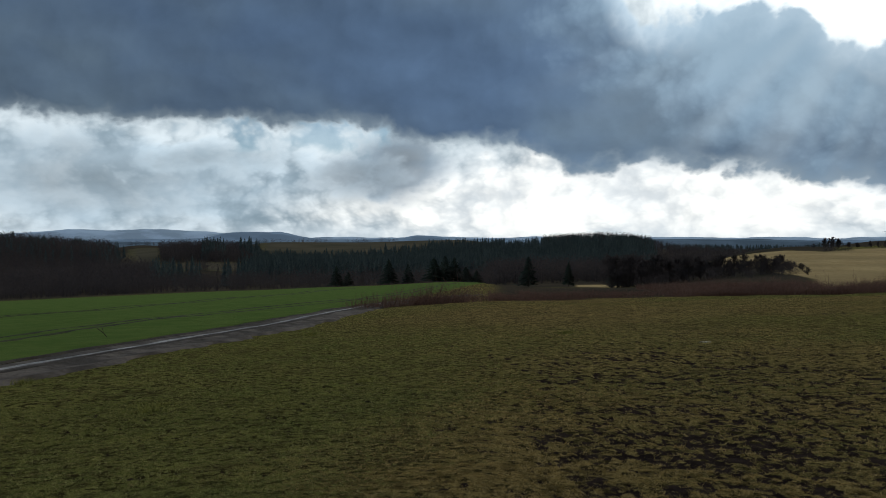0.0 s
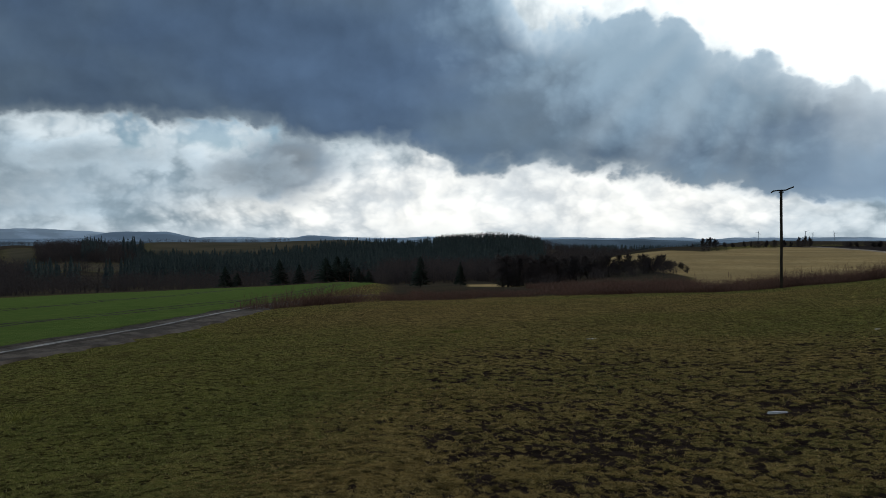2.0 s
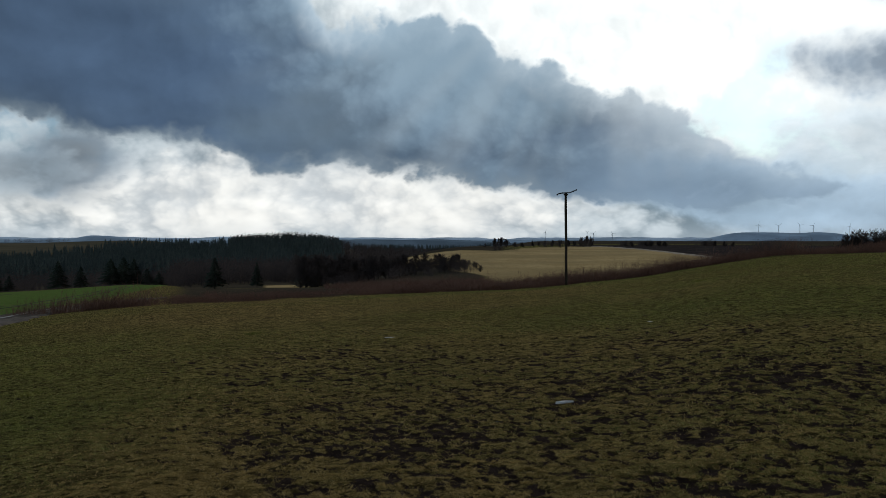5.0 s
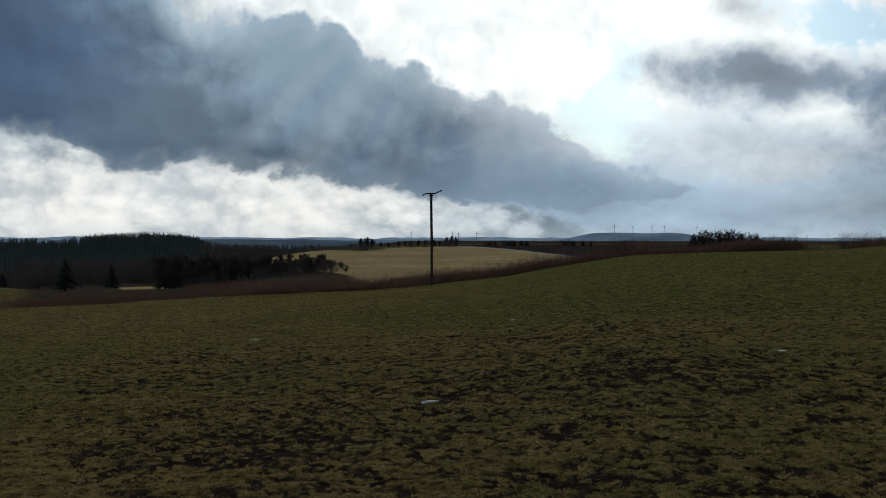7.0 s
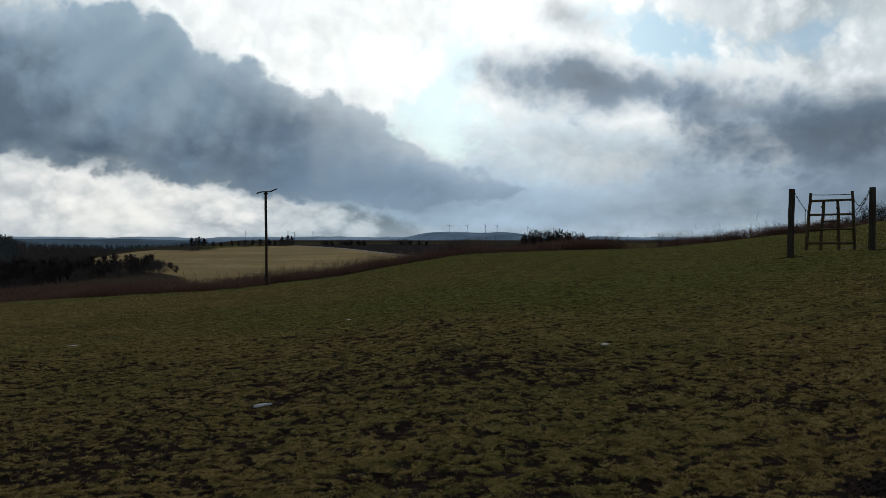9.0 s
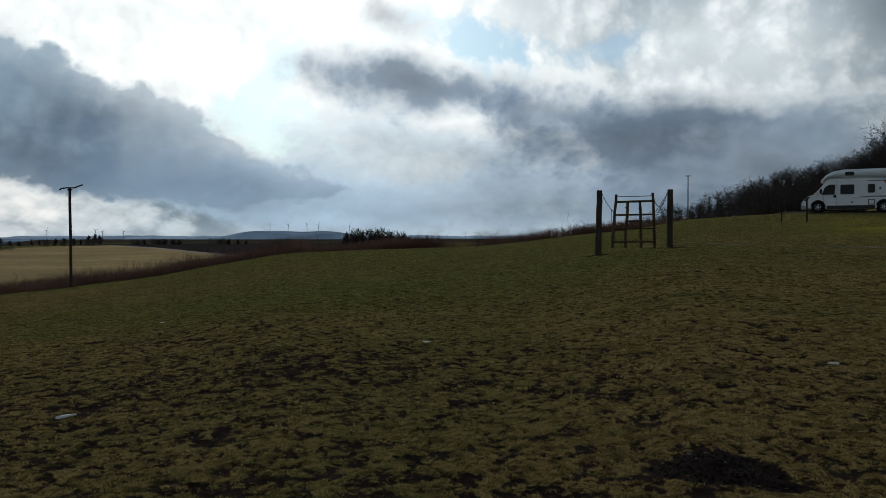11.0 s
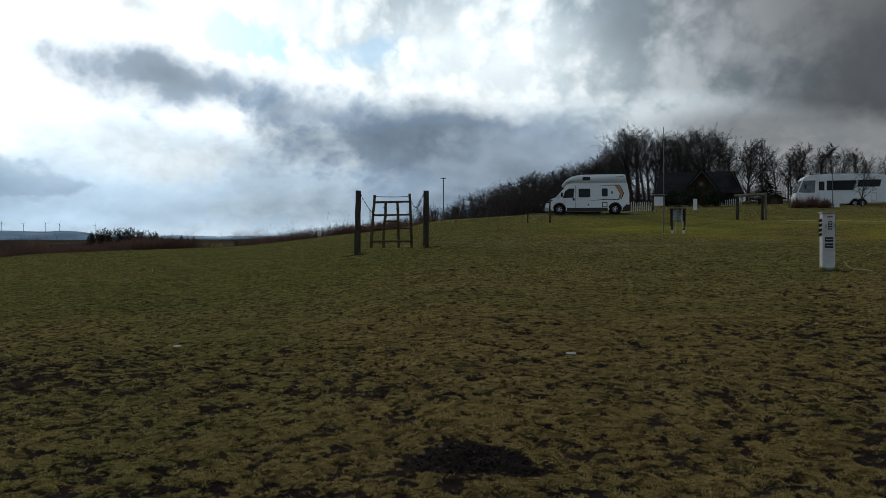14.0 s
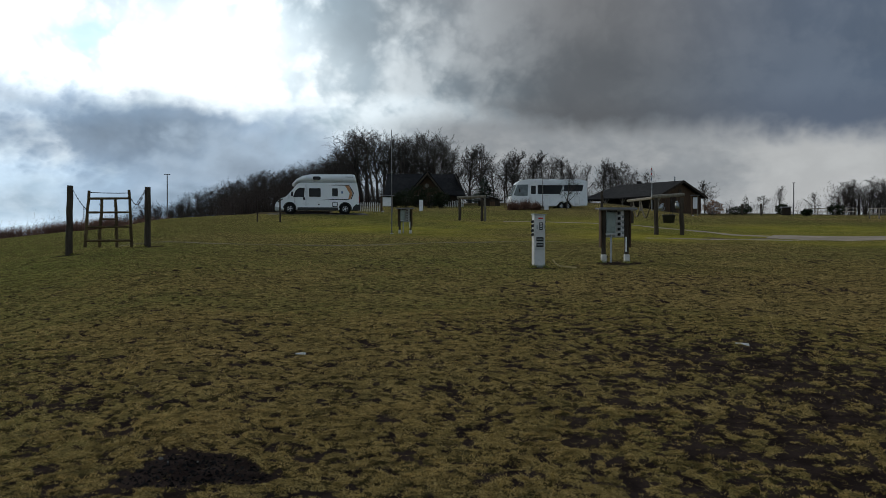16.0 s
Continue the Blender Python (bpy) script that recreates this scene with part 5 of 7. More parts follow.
def thing(name, p, az, label, category, group="", turn=0.0):
    """An Empty at a thing's base: its x runs to the right of who looks from the eye, its -y towards the eye."""
    ob = new(name)
    ob.matrix_world = Matrix.Translation(p) @ Matrix.Rotation(radians(-az + turn), 4, "Z")
    return tagged(ob, label, category, group)


def box(sx, sy, sz, at=(0, 0, 0), bevel=0.0, rot=None, bm=None):
    """A box whose base centre is at that place."""
    bm = bm or bmesh.new()
    m = Matrix.Translation(at) @ (rot or Matrix()) @ Matrix.Translation((0, 0, sz / 2)) @ Matrix.Diagonal((sx, sy, sz, 1))
    made = bmesh.ops.create_cube(bm, size=1, matrix=m)
    if bevel:
        edges = {e for v in made["verts"] for e in v.link_edges}
        bmesh.ops.bevel(bm, geom=list(edges), offset=bevel, segments=1, affect="EDGES")
    return bm


def rod(p, q, r0, r1=None, sides=8, bm=None):
    """A round tapered bar from p to q."""
    bm = bm or bmesh.new()
    p, q = Vector(p), Vector(q)
    m = Matrix.Translation((p + q) / 2) @ (q - p).to_track_quat("Z", "Y").to_matrix().to_4x4()
    bmesh.ops.create_cone(bm, cap_ends=True, segments=sides, radius1=r0, radius2=r0 if r1 is None else r1, depth=(q - p).length, matrix=m)
    return bm


def tube(points, r, sides=6, bm=None):
    bm = bm or bmesh.new()
    for a, b in zip(points, points[1:]):
        rod(a, b, r, r, sides, bm)
    return bm


def sag(p, q, drop, n=9):
    p, q = Vector(p), Vector(q)
    return [p.lerp(q, i / (n - 1)) - Vector((0, 0, drop * 4 * (i / (n - 1)) * (1 - i / (n - 1)))) for i in range(n)]


def log(p, q, r, seed, bm=None, sides=10, crook=0.25):
    """A slightly crooked peeled pole."""
    rng = random.Random(seed)
    bm = bm or bmesh.new()
    p, q = Vector(p), Vector(q)
    n = 6
    pts = [p.lerp(q, i / n) + (Vector((rng.uniform(-1, 1), rng.uniform(-1, 1), 0)) * r * crook if 0 < i < n else Vector()) for i in range(n + 1)]
    rings = []
    axis = (q - p).normalized()
    s = axis.orthogonal().normalized()
    o = axis.cross(s)
    for i, c in enumerate(pts):
        rr = r * (1.06 - 0.12 * i / n) * rng.uniform(0.94, 1.06)
        rings.append([bm.verts.new(c + (s * math.cos(2 * math.pi * k / sides) + o * math.sin(2 * math.pi * k / sides)) * rr * rng.uniform(0.95, 1.05)) for k in range(sides)])
    for a, b in zip(rings, rings[1:]):
        for k in range(sides):
            bm.faces.new((a[k], a[(k + 1) % sides], b[(k + 1) % sides], b[k]))
    bm.faces.new(rings[0][::-1]), bm.faces.new(rings[-1])
    return bm


def slab(outline, y0, y1, bevel=0.0, bm=None):
    """A plate with that outline in x and z, from y0 to y1."""
    bm = bm or bmesh.new()
    a = [bm.verts.new((x, y0, z)) for x, z in outline]
    b = [bm.verts.new((x, y1, z)) for x, z in outline]
    n = len(a)
    f0, f1 = bm.faces.new(a), bm.faces.new(b[::-1])
    for i in range(n):
        bm.faces.new((a[i], b[i], b[(i + 1) % n], a[(i + 1) % n]))
    bmesh.ops.recalc_face_normals(bm, faces=bm.faces)
    if bevel:
        bmesh.ops.bevel(bm, geom=[e for f in (f0, f1) for e in f.edges], offset=bevel, segments=2, affect="EDGES")
    return bm


def rounded(x0, z0, x1, z1, r):
    pts = []
    for cx, cz, a0 in ((x1 - r, z0 + r, -90), (x1 - r, z1 - r, 0), (x0 + r, z1 - r, 90), (x0 + r, z0 + r, 180)):
        pts += [(cx + r * math.cos(radians(a0 + k * 30)), cz + r * math.sin(radians(a0 + k * 30))) for k in range(4)]
    return pts


def disc(cx, cz, r, n=20, a0=0, a1=360):
    return [(cx + r * math.cos(radians(a0 + (a1 - a0) * k / n)), cz + r * math.sin(radians(a0 + (a1 - a0) * k / n))) for k in range(n)]


# ---- the climbing frame ----
def climbing_frame():
    az, d = 63.47, 33.0
    t = thing("climbing_frame", spot(az, d), az, "dark timber climbing frame with a log ladder hung on chains", "playground")
    base = t.location.z
    for k, x in enumerate((-1.285, 1.285)):
        p = t.matrix_world @ Vector((x, 0, 0))
        g = float(ground_z(p.x, p.y)) - base
        part("post", log((x - 0.03, 0, g - 0.3), (x + (0.02 if k == 0 else -0.02), 0, 2.27), 0.11, 40 + k, sides=12, crook=0.08), POST_WOOD, t, "thick weathered post")
    lx = ((-0.80, -0.66), (-0.335, -0.25), (0.23, 0.19), (0.72, 0.645))
    tops = (2.11, 1.83, 1.83, 2.16)
    for k, ((b, u), h) in enumerate(zip(lx, tops)):
        part("stile", log((b, 0, 0.14), (u, 0.03, h), 0.052, 50 + k), LOG_WOOD, t)
    for k, (x0, x1, z0, z1, r) in enumerate(((-0.66, 0.64, 1.83, 1.86, 0.042), (-0.69, 0.64, 1.35, 1.37, 0.036), (-0.26, 0.2, 1.12, 1.13, 0.034), (-0.75, 0.68, 0.84, 0.86, 0.034), (-0.78, 0.70, 0.37, 0.38, 0.04))):
        part("rung", log((x0, -0.05, z0), (x1, -0.05, z1), r, 60 + k), LOG_WOOD, t)
    for k, (x, z) in enumerate(((-0.78, 0.5), (-0.33, 0.52), (0.21, 0.5), (0.70, 0.56), (-0.3, 0.8), (0.21, 0.84), (-0.27, 1.55), (0.2, 1.5))):
        part("peg", rod((x, 0.04, z), (x - 0.05, -0.17, z + 0.09), 0.022, 0.018, 7), LOG_WOOD, t)
    part("cable", tube(sag((-0.66, 0, 2.05), (0.645, 0, 2.05), 0.015), 0.013), IRON, t, "dark steel cable")
    chains = [sag((-1.18, -0.08, 2.13), (-0.72, -0.04, 1.42), 0.06, 14), [Vector((-0.83, -0.06, 1.55 - 0.04 * i)) for i in range(12)],
              sag((1.18, -0.08, 2.17), (0.72, -0.04, 1.45), 0.05, 14), sag((1.16, -0.06, 2.12), (0.66, 0, 2.0), 0.42, 16), sag((1.05, -0.05, 1.9), (0.75, -0.02, 1.42), 0.12, 12)]
    for c in chains:
        bm = bmesh.new()
        for i, (a, b) in enumerate(zip(c, c[1:])):
            w = Vector((0, 0.014, 0)) if i % 2 else Vector((0.014, 0, 0))
            for s in (-1, 1):
                rod(a + w * s, b + w * s, 0.0085, None, 5, bm)
        part("chain", bm, IRON, t, "rusty iron chain")


climbing_frame()


def utility_pole():
    az, d = 28.2, 62.0
    p = spot(az, d)
    t = thing("utility_pole", p, az, "tall dark wooden pole with a bent crossarm beside the brush", "pole")
    h = 1.7 + 0.0535 * d - p.z
    part("pole", log((0.06, 0, -0.5), (0, 0, h), 0.095, 71, sides=12, crook=0.1), POST_WOOD, t)
    part("crossarm", tube([(-0.62, 0, h - 0.14), (-0.52, 0, h - 0.03), (-0.2, 0, h + 0.02), (0.28, 0, h + 0.03), (0.5, 0, h + 0.13), (0.78, 0, h + 0.24)], 0.045, 7), IRON, t, "bent dark iron crossarm")
    part("clamp", box(0.3, 0.3, 0.08, (0, 0, h - 0.14), 0.01), IRON, t)


utility_pole()


def park_lamp(az, d, top, label):
    p = spot(az, d)
    t = thing("street_lamp", p, az, label, "lamp")
    h = 1.7 + top * d - p.z
    part("pole", rod((0, 0, -0.3), (0, 0, h), 0.075, 0.05, 10), DULL_STEEL, t)
    part("lamp_head", box(0.62 if az < 90 else 0.25, 0.22, 0.07, (0, 0, h), 0.02), BLACK_PLASTIC, t, "flat dark lamp head")


park_lamp(66.89, 95, 0.0685, "thin grey street lamp behind the rise")
park_lamp(106.16, 100, 0.0575, "thin dark lamp pole near the young trees")


# ---- camper van ----
def wheel(parent, x, y, r, width, spokes=5):
    w = new("wheel")
    w.parent = parent
    w.location = (x, y, r)
    bm = bmesh.new()
    prof = [(r * 0.62, -width / 2), (r * 0.94, -width / 2), (r, -width * 0.35), (r, width * 0.35), (r * 0.94, width / 2), (r * 0.62, width / 2)]
    n = 24
    rings = [[bm.verts.new((a * math.cos(2 * math.pi * k / n), b, a * math.sin(2 * math.pi * k / n))) for a, b in prof] for k in range(n)]
    for k in range(n):
        for j in range(len(prof)):
            a, b = rings[k], rings[(k + 1) % n]
            bm.faces.new((a[j], a[(j + 1) % len(prof)], b[(j + 1) % len(prof)], b[j]))
    bmesh.ops.recalc_face_normals(bm, faces=bm.faces)
    tyre = part("tyre", bm, RUBBER, w, "black rubber tyre", True)
    bm = slab(disc(0, 0, r * 0.2, 12), -width * 0.42, width * 0.3)
    slab(disc(0, 0, r * 0.68, 24) + disc(0, 0, r * 0.58, 24)[::-1], -width * 0.4, width * 0.4, 0, bm)
    for k in range(spokes):
        a = 2 * math.pi * k / spokes + 0.3
        box(r * 0.16, width * 0.16, r * 0.58, (0, -width * 0.3 if y < 0 else width * 0.3, 0), 0, Matrix.Rotation(a, 4, "Y"), bm)
    part("rim", bm, ALLOY, w, "spoked alloy rim")
    s = 1 if y > 0 else -1
    part("wheel_well", slab(disc(0, 0, r * 1.32, 20), (-0.30 if s > 0 else 0.13), (-0.13 if s > 0 else 0.30)), RUBBER, w, "dark wheel housing")
    return tyre


def camper_van():
    az, d = 76.17, 68.7
    p = spot(az, d)
    t = thing("camper_van", p, az, "white high-roof camper van with an orange swoosh parked side-on", "camper van")
    t.location.z = 1.7 + 0.0272 * d
    L, W = 6.36, 2.05

    def X(v):
        return v - L / 2

    body = [(X(0.0), 0.22), (X(0.62), 0.22), *[(X(1.09) + 0.44 * math.cos(radians(a)), 0.35 + 0.44 * math.sin(radians(a))) for a in range(190, -11, -20)], (X(1.7), 0.22), (X(4.75), 0.22),
            *[(X(5.28) + 0.44 * math.cos(radians(a)), 0.35 + 0.44 * math.sin(radians(a))) for a in range(190, -11, -20)], (X(5.9), 0.26), (X(6.30), 0.34), (X(6.36), 0.9), (X(6.33), 1.5), (X(6.17), 2.34),
            (X(1.95), 2.34), (X(1.62), 2.2), (X(1.40), 1.9), (X(0.82), 1.26), (X(0.45), 1.12), (X(0.12), 0.86), (X(0.0), 0.62)]
    b = part("body", slab(body, -W / 2, W / 2, 0.035), COACH, t)
    cap = [(X(6.17), 2.345), (X(6.02), 2.95), (X(5.7), 2.99), (X(2.7), 2.97), (X(2.05), 2.84), (X(1.6), 2.6), (X(1.28), 2.24), (X(1.26), 2.12), (X(1.4), 2.08), (X(1.65), 2.345)]
    part("roof", slab(cap, -W / 2 + 0.06, W / 2 - 0.06, 0.09), COACH, t, "moulded white high roof with a sleeping alcove", True)
    y = -W / 2
    part("windscreen", slab([(X(0.84), 1.30), (X(0.80), 1.26), (X(1.38), 1.90), (X(1.42), 1.93)], -0.85, 0.85), DARK_GLASS, t)
    part("cab_window", slab([(X(1.33), 1.20), (X(1.53), 1.72), (X(1.80), 1.92), (X(2.22), 1.92), (X(2.16), 1.22)], y - 0.012, y + 0.03, 0.004), DARK_GLASS, t)
    for x0, x1, z0, z1 in ((2.54, 3.42, 1.24, 1.90), (4.28, 4.72, 1.30, 1.90)):
        w = part("window", slab(rounded(X(x0), z0, X(x1), z1, 0.06), y - 0.028, y + 0.02, 0.006), BLACK_PLASTIC, t, "dark acrylic side window")
        part("pane", slab(rounded(X(x0) + 0.05, z0 + 0.05, X(x1) - 0.05, z1 - 0.05, 0.04), y - 0.036, y - 0.02), DARK_GLASS, w)
    part("roof_window", slab(rounded(X(2.83), 2.53, X(3.42), 2.80, 0.1), y + 0.02, y + 0.09, 0.006), DARK_GLASS, t)
    part("seam", slab([(X(1.7), 2.325), (X(6.17), 2.325), (X(6.17), 2.35), (X(1.7), 2.35)], y - 0.008, y + 0.1), SOCKET_GREY, t)
    part("skirt", slab([(X(1.66), 0.2), (X(4.72), 0.2), (X(4.72), 0.44), (X(1.66), 0.44)], y - 0.02, y + 0.1, 0.01), BLACK_PLASTIC, t, "black lower side trim")
    part("front_bumper", slab([(X(-0.03), 0.2), (X(0.6), 0.2), (X(0.6), 0.34), (X(0.05), 0.52), (X(-0.03), 0.5)], -W / 2 - 0.012, W / 2 + 0.012, 0.03), SOCKET_GREY, t)
    part("rear_bumper", slab([(X(5.82), 0.24), (X(6.42), 0.24), (X(6.42), 0.66), (X(6.1), 0.72), (X(5.82), 0.44)], -W / 2 - 0.012, W / 2 + 0.012, 0.03), BLACK_PLASTIC, t)
    for cx in (1.09, 5.28):
        arch = disc(X(cx), 0.35, 0.50, 14, -8, 188) + disc(X(cx), 0.35, 0.43, 14, -8, 188)[::-1]
        part("wheel_arch", slab(arch, y - 0.018, y + 0.06), BLACK_PLASTIC, t)
        wheel(t, X(cx), y + 0.13, 0.34, 0.22)
        wheel(t, X(cx), -y - 0.13, 0.34, 0.22)
    part("mirror", box(0.16, 0.22, 0.34, (X(1.28), y - 0.16, 1.28), 0.04), BLACK_PLASTIC, t)
    part("door_handle", box(0.16, 0.04, 0.2, (X(2.17), y - 0.02, 1.0), 0.015), BLACK_PLASTIC, t)
    part("headlight", slab([(X(0.10), 0.84), (X(0.5), 1.1), (X(0.62), 1.06), (X(0.28), 0.78)], y - 0.008, y + 0.3, 0.01), DARK_GLASS, t)
    part("tail_light", box(0.07, 0.1, 0.5, (X(6.33), y + 0.06, 0.8), 0.015), RED, t, "red tail light")
    part("hatch_frame", slab(rounded(X(4.30), 0.48, X(4.70), 0.86, 0.05), y - 0.026, y + 0.02), BLACK_PLASTIC, t)
    part("hatch", slab(rounded(X(4.35), 0.53, X(4.65), 0.81, 0.04), y - 0.034, y - 0.01), COACH, t, "white service hatch")
    part("filler_cap", slab(disc(X(3.28), 0.66, 0.06, 12), y - 0.012, y + 0.02), BLACK_PLASTIC, t)
    part("swoosh", slab([(X(5.25), 2.13), (X(5.55), 2.13), (X(5.84), 1.55), (X(5.68), 1.08), (X(5.50), 1.04), (X(5.62), 1.52)], y - 0.006, y + 0.01), ORANGE, t, "orange decal")
    part("swoosh_edge", slab([(X(5.56), 2.13), (X(5.62), 2.13), (X(5.95), 1.55), (X(5.76), 1.06), (X(5.70), 1.08), (X(5.85), 1.55)], y - 0.006, y + 0.01), DECAL, t)
    part("stripe", slab([(X(4.05), 2.12), (X(4.5), 2.17), (X(5.60), 2.17), (X(5.56), 2.11), (X(4.6), 2.12)], y - 0.007, y + 0.01), DECAL, t)
    part("stripe", slab([(X(3.3), 0.98), (X(4.3), 1.08), (X(5.66), 1.08), (X(5.5), 1.01), (X(4.3), 1.02)], y - 0.007, y + 0.01), DECAL, t)
    part("emblem", slab(rounded(X(4.98), 1.50, X(5.12), 1.68, 0.03), y - 0.006, y + 0.01), BLUE, t)
    part("roof_lettering", slab([(X(5.3), 2.76), (X(5.9), 2.76), (X(5.89), 2.79), (X(5.32), 2.79)], y + 0.05, y + 0.085), DECAL, t)
    part("door_gap", slab([(X(2.3), 0.45), (X(2.32), 0.45), (X(2.32), 2.2), (X(2.3), 2.2)], y - 0.003, y + 0.01), DECAL, t)
    part("door_gap", slab([(X(1.46), 0.75), (X(1.475), 0.75), (X(1.42), 1.22), (X(1.405), 1.22)], y - 0.003, y + 0.01), DECAL, t)
    return b


camper_van()


# Grey-blue base colour stands in for the sky mirrored in the cab glass.
SKY_REFLECT = plain("sky_reflect_windscreen", (0.10, 0.125, 0.135), (0.17, 0.20, 0.21), 1.2, 0.12)


def motorhome():
    az, d = 91.10, 90.0
    p = spot(az, d)
    t = thing("motorhome", p, az, "large white twin-axle motorhome with a dark window band", "motorhome", turn=13)
    t.location.z = 1.7 + 0.0318 * d
    t.scale = (0.89, 0.925, 0.98)
    L, W = 8.9, 2.3

    def X(v):
        return v - L / 2

    body = [(X(0.05), 0.35), (X(1.2), 0.3), *[(X(1.7) + 0.44 * math.cos(radians(a)), 0.33 + 0.42 * math.sin(radians(a))) for a in range(185, -6, -19)], (X(2.2), 0.3), (X(5.3), 0.3),
            (X(5.45), 0.5), (X(5.7), 0.74), (X(6.0), 0.78), (X(6.2), 0.66), (X(6.4), 0.78), (X(6.75), 0.76), (X(7.0), 0.5), (X(7.1), 0.3), (X(8.8), 0.38), (X(8.9), 0.6), (X(8.82), 2.95), (X(8.4), 3.02), (X(2.2), 3.06), (X(1.35), 3.0), (X(0.98), 2.84), (X(0.72), 2.58), (X(0.36), 1.75), (X(0.1), 1.2), (X(0.0), 0.95)]
    part("body", slab(body, -W / 2, W / 2, 0.06), COACH, t)
    y = -W / 2
    part("windscreen", slab([(X(0.17), 1.38), (X(0.34), 1.75), (X(0.68), 2.53), (X(0.76), 2.53), (X(0.4), 1.75), (X(0.26), 1.38)], -1.05, 1.05), SKY_REFLECT, t)
    part("side_screen", slab([(X(0.34), 1.42), (X(0.5), 1.8), (X(0.80), 2.5), (X(2.0), 2.52), (X(1.95), 1.36), (X(0.9), 1.34)], y - 0.012, y + 0.04, 0.005), SKY_REFLECT, t, "cab side window with the sky's reflection in its colour")
    door = part("door", slab(rounded(X(2.2), 0.75, X(2.98), 2.48, 0.05), y - 0.02, y + 0.02), COACH, t)
    part("door_window", slab(rounded(X(2.32), 1.55, X(2.88), 2.40, 0.05), y - 0.03, y), DARK_GLASS, door)
    part("window_band", slab([(X(3.1), 1.55), (X(5.75), 1.55), (X(5.98), 1.86), (X(5.98), 2.48), (X(3.1), 2.48)], y - 0.012, y + 0.02, 0.004), DARK_GLASS, t, "dark window band")
    part("window_band", slab([(X(6.08), 1.86), (X(8.25), 1.86), (X(8.4), 2.52), (X(6.2), 2.52)], y - 0.012, y + 0.02, 0.004), DARK_GLASS, t)
    part("frame_line", slab([(X(5.6), 1.42), (X(5.72), 1.42), (X(6.2), 2.52), (X(6.06), 2.52)], y - 0.016, y + 0.02), SOCKET_GREY, t)
    part("hatch", slab(rounded(X(7.42), 0.55, X(7.9), 1.28, 0.04), y - 0.02, y + 0.02), WHITE_PAINT, t)
    part("hatch_line", slab(rounded(X(7.39), 0.52, X(7.93), 1.31, 0.05), y - 0.012, y + 0.02), SOCKET_GREY, t)
    part("mirror", box(0.14, 0.3, 0.42, (X(1.0), y - 0.2, 1.7), 0.04), BLACK_PLASTIC, t)
    part("roof_rail", tube([(X(2.6), y + 0.15, 3.1), (X(8.2), y + 0.15, 3.1)], 0.025), ALLOY, t)
    for x in (3.5, 5.2, 6.9):
        part("roof_hatch", box(0.7, 0.7, 0.12, (X(x), 0.2, 3.04), 0.03), WHITE_PAINT, t)
    part("grille", slab([(X(0.02), 0.6), (X(0.14), 1.2), (X(0.3), 1.2), (X(0.3), 0.6)], -0.8, 0.8), SOCKET_GREY, t)
    for x in (1.7, 5.86, 6.6):
        wheel(t, X(x), y + 0.15, 0.33, 0.22)
        wheel(t, X(x), -y - 0.15, 0.33, 0.22)


motorhome()


# ---- electric pedestal and roofed socket boards ----
def pedestal():
    az, d = 90.2, 23.3
    p = spot(az, d)
    t = thing("power_pedestal", p, az, "light grey metal electric pedestal with black sockets on the grass", "pedestal", turn=15)
    part("column", box(0.29, 0.27, 1.36, (0, 0, 0), 0.012), GREY_PAINT, t)
    part("base_collar", box(0.31, 0.29, 0.1, (0, 0, -0.04), 0.01), SOCKET_GREY, t)
    part("lid", slab([(-0.17, 1.36), (0.17, 1.36), (0.17, 1.385), (-0.17, 1.40)], -0.165, 0.15, 0.006), SOCKET_GREY, t, "sloping cap")
    part("label_strip", box(0.13, 0.01, 0.035, (0.02, -0.138, 1.26)), RED, t, "faded red strip")
    part("meter_window", box(0.09, 0.012, 0.20, (0.03, -0.138, 0.97), 0.003), BLACK_PLASTIC, t)
    for z in (1.12, 1.06, 1.0):
        part("breaker", box(0.05, 0.014, 0.035, (0.03, -0.146, z - 0.005), 0.004), GREY_PAINT, t)
    for x in (-0.07, 0.12):
        part("notice", box(0.035, 0.008, 0.1, (x, -0.138, 1.0)), SOCKET_GREY, t)
    for z in (0.53, 0.68):
        s = part("socket_box", box(0.19, 0.03, 0.11, (0.0, -0.148, z), 0.01), BLACK_PLASTIC, t, "black socket flap")
        part("flap_line", box(0.15, 0.008, 0.02, (0.0, -0.165, z + 0.045)), SOCKET_GREY, s)
    for z in (0.86, 0.97, 1.09, 1.20):
        part("plug_socket", rod((-0.14, -0.03, z), (-0.20, -0.05, z - 0.02), 0.042, 0.036, 10), BLACK_PLASTIC, t, "black round socket")
        part("plug_socket", rod((0.14, 0.03, z), (0.19, 0.03, z - 0.02), 0.042, 0.036, 10), BLACK_PLASTIC, t, "black round socket")
    part("door_line", box(0.27, 0.006, 0.012, (0, -0.137, 0.47)), SOCKET_GREY, t)


pedestal()


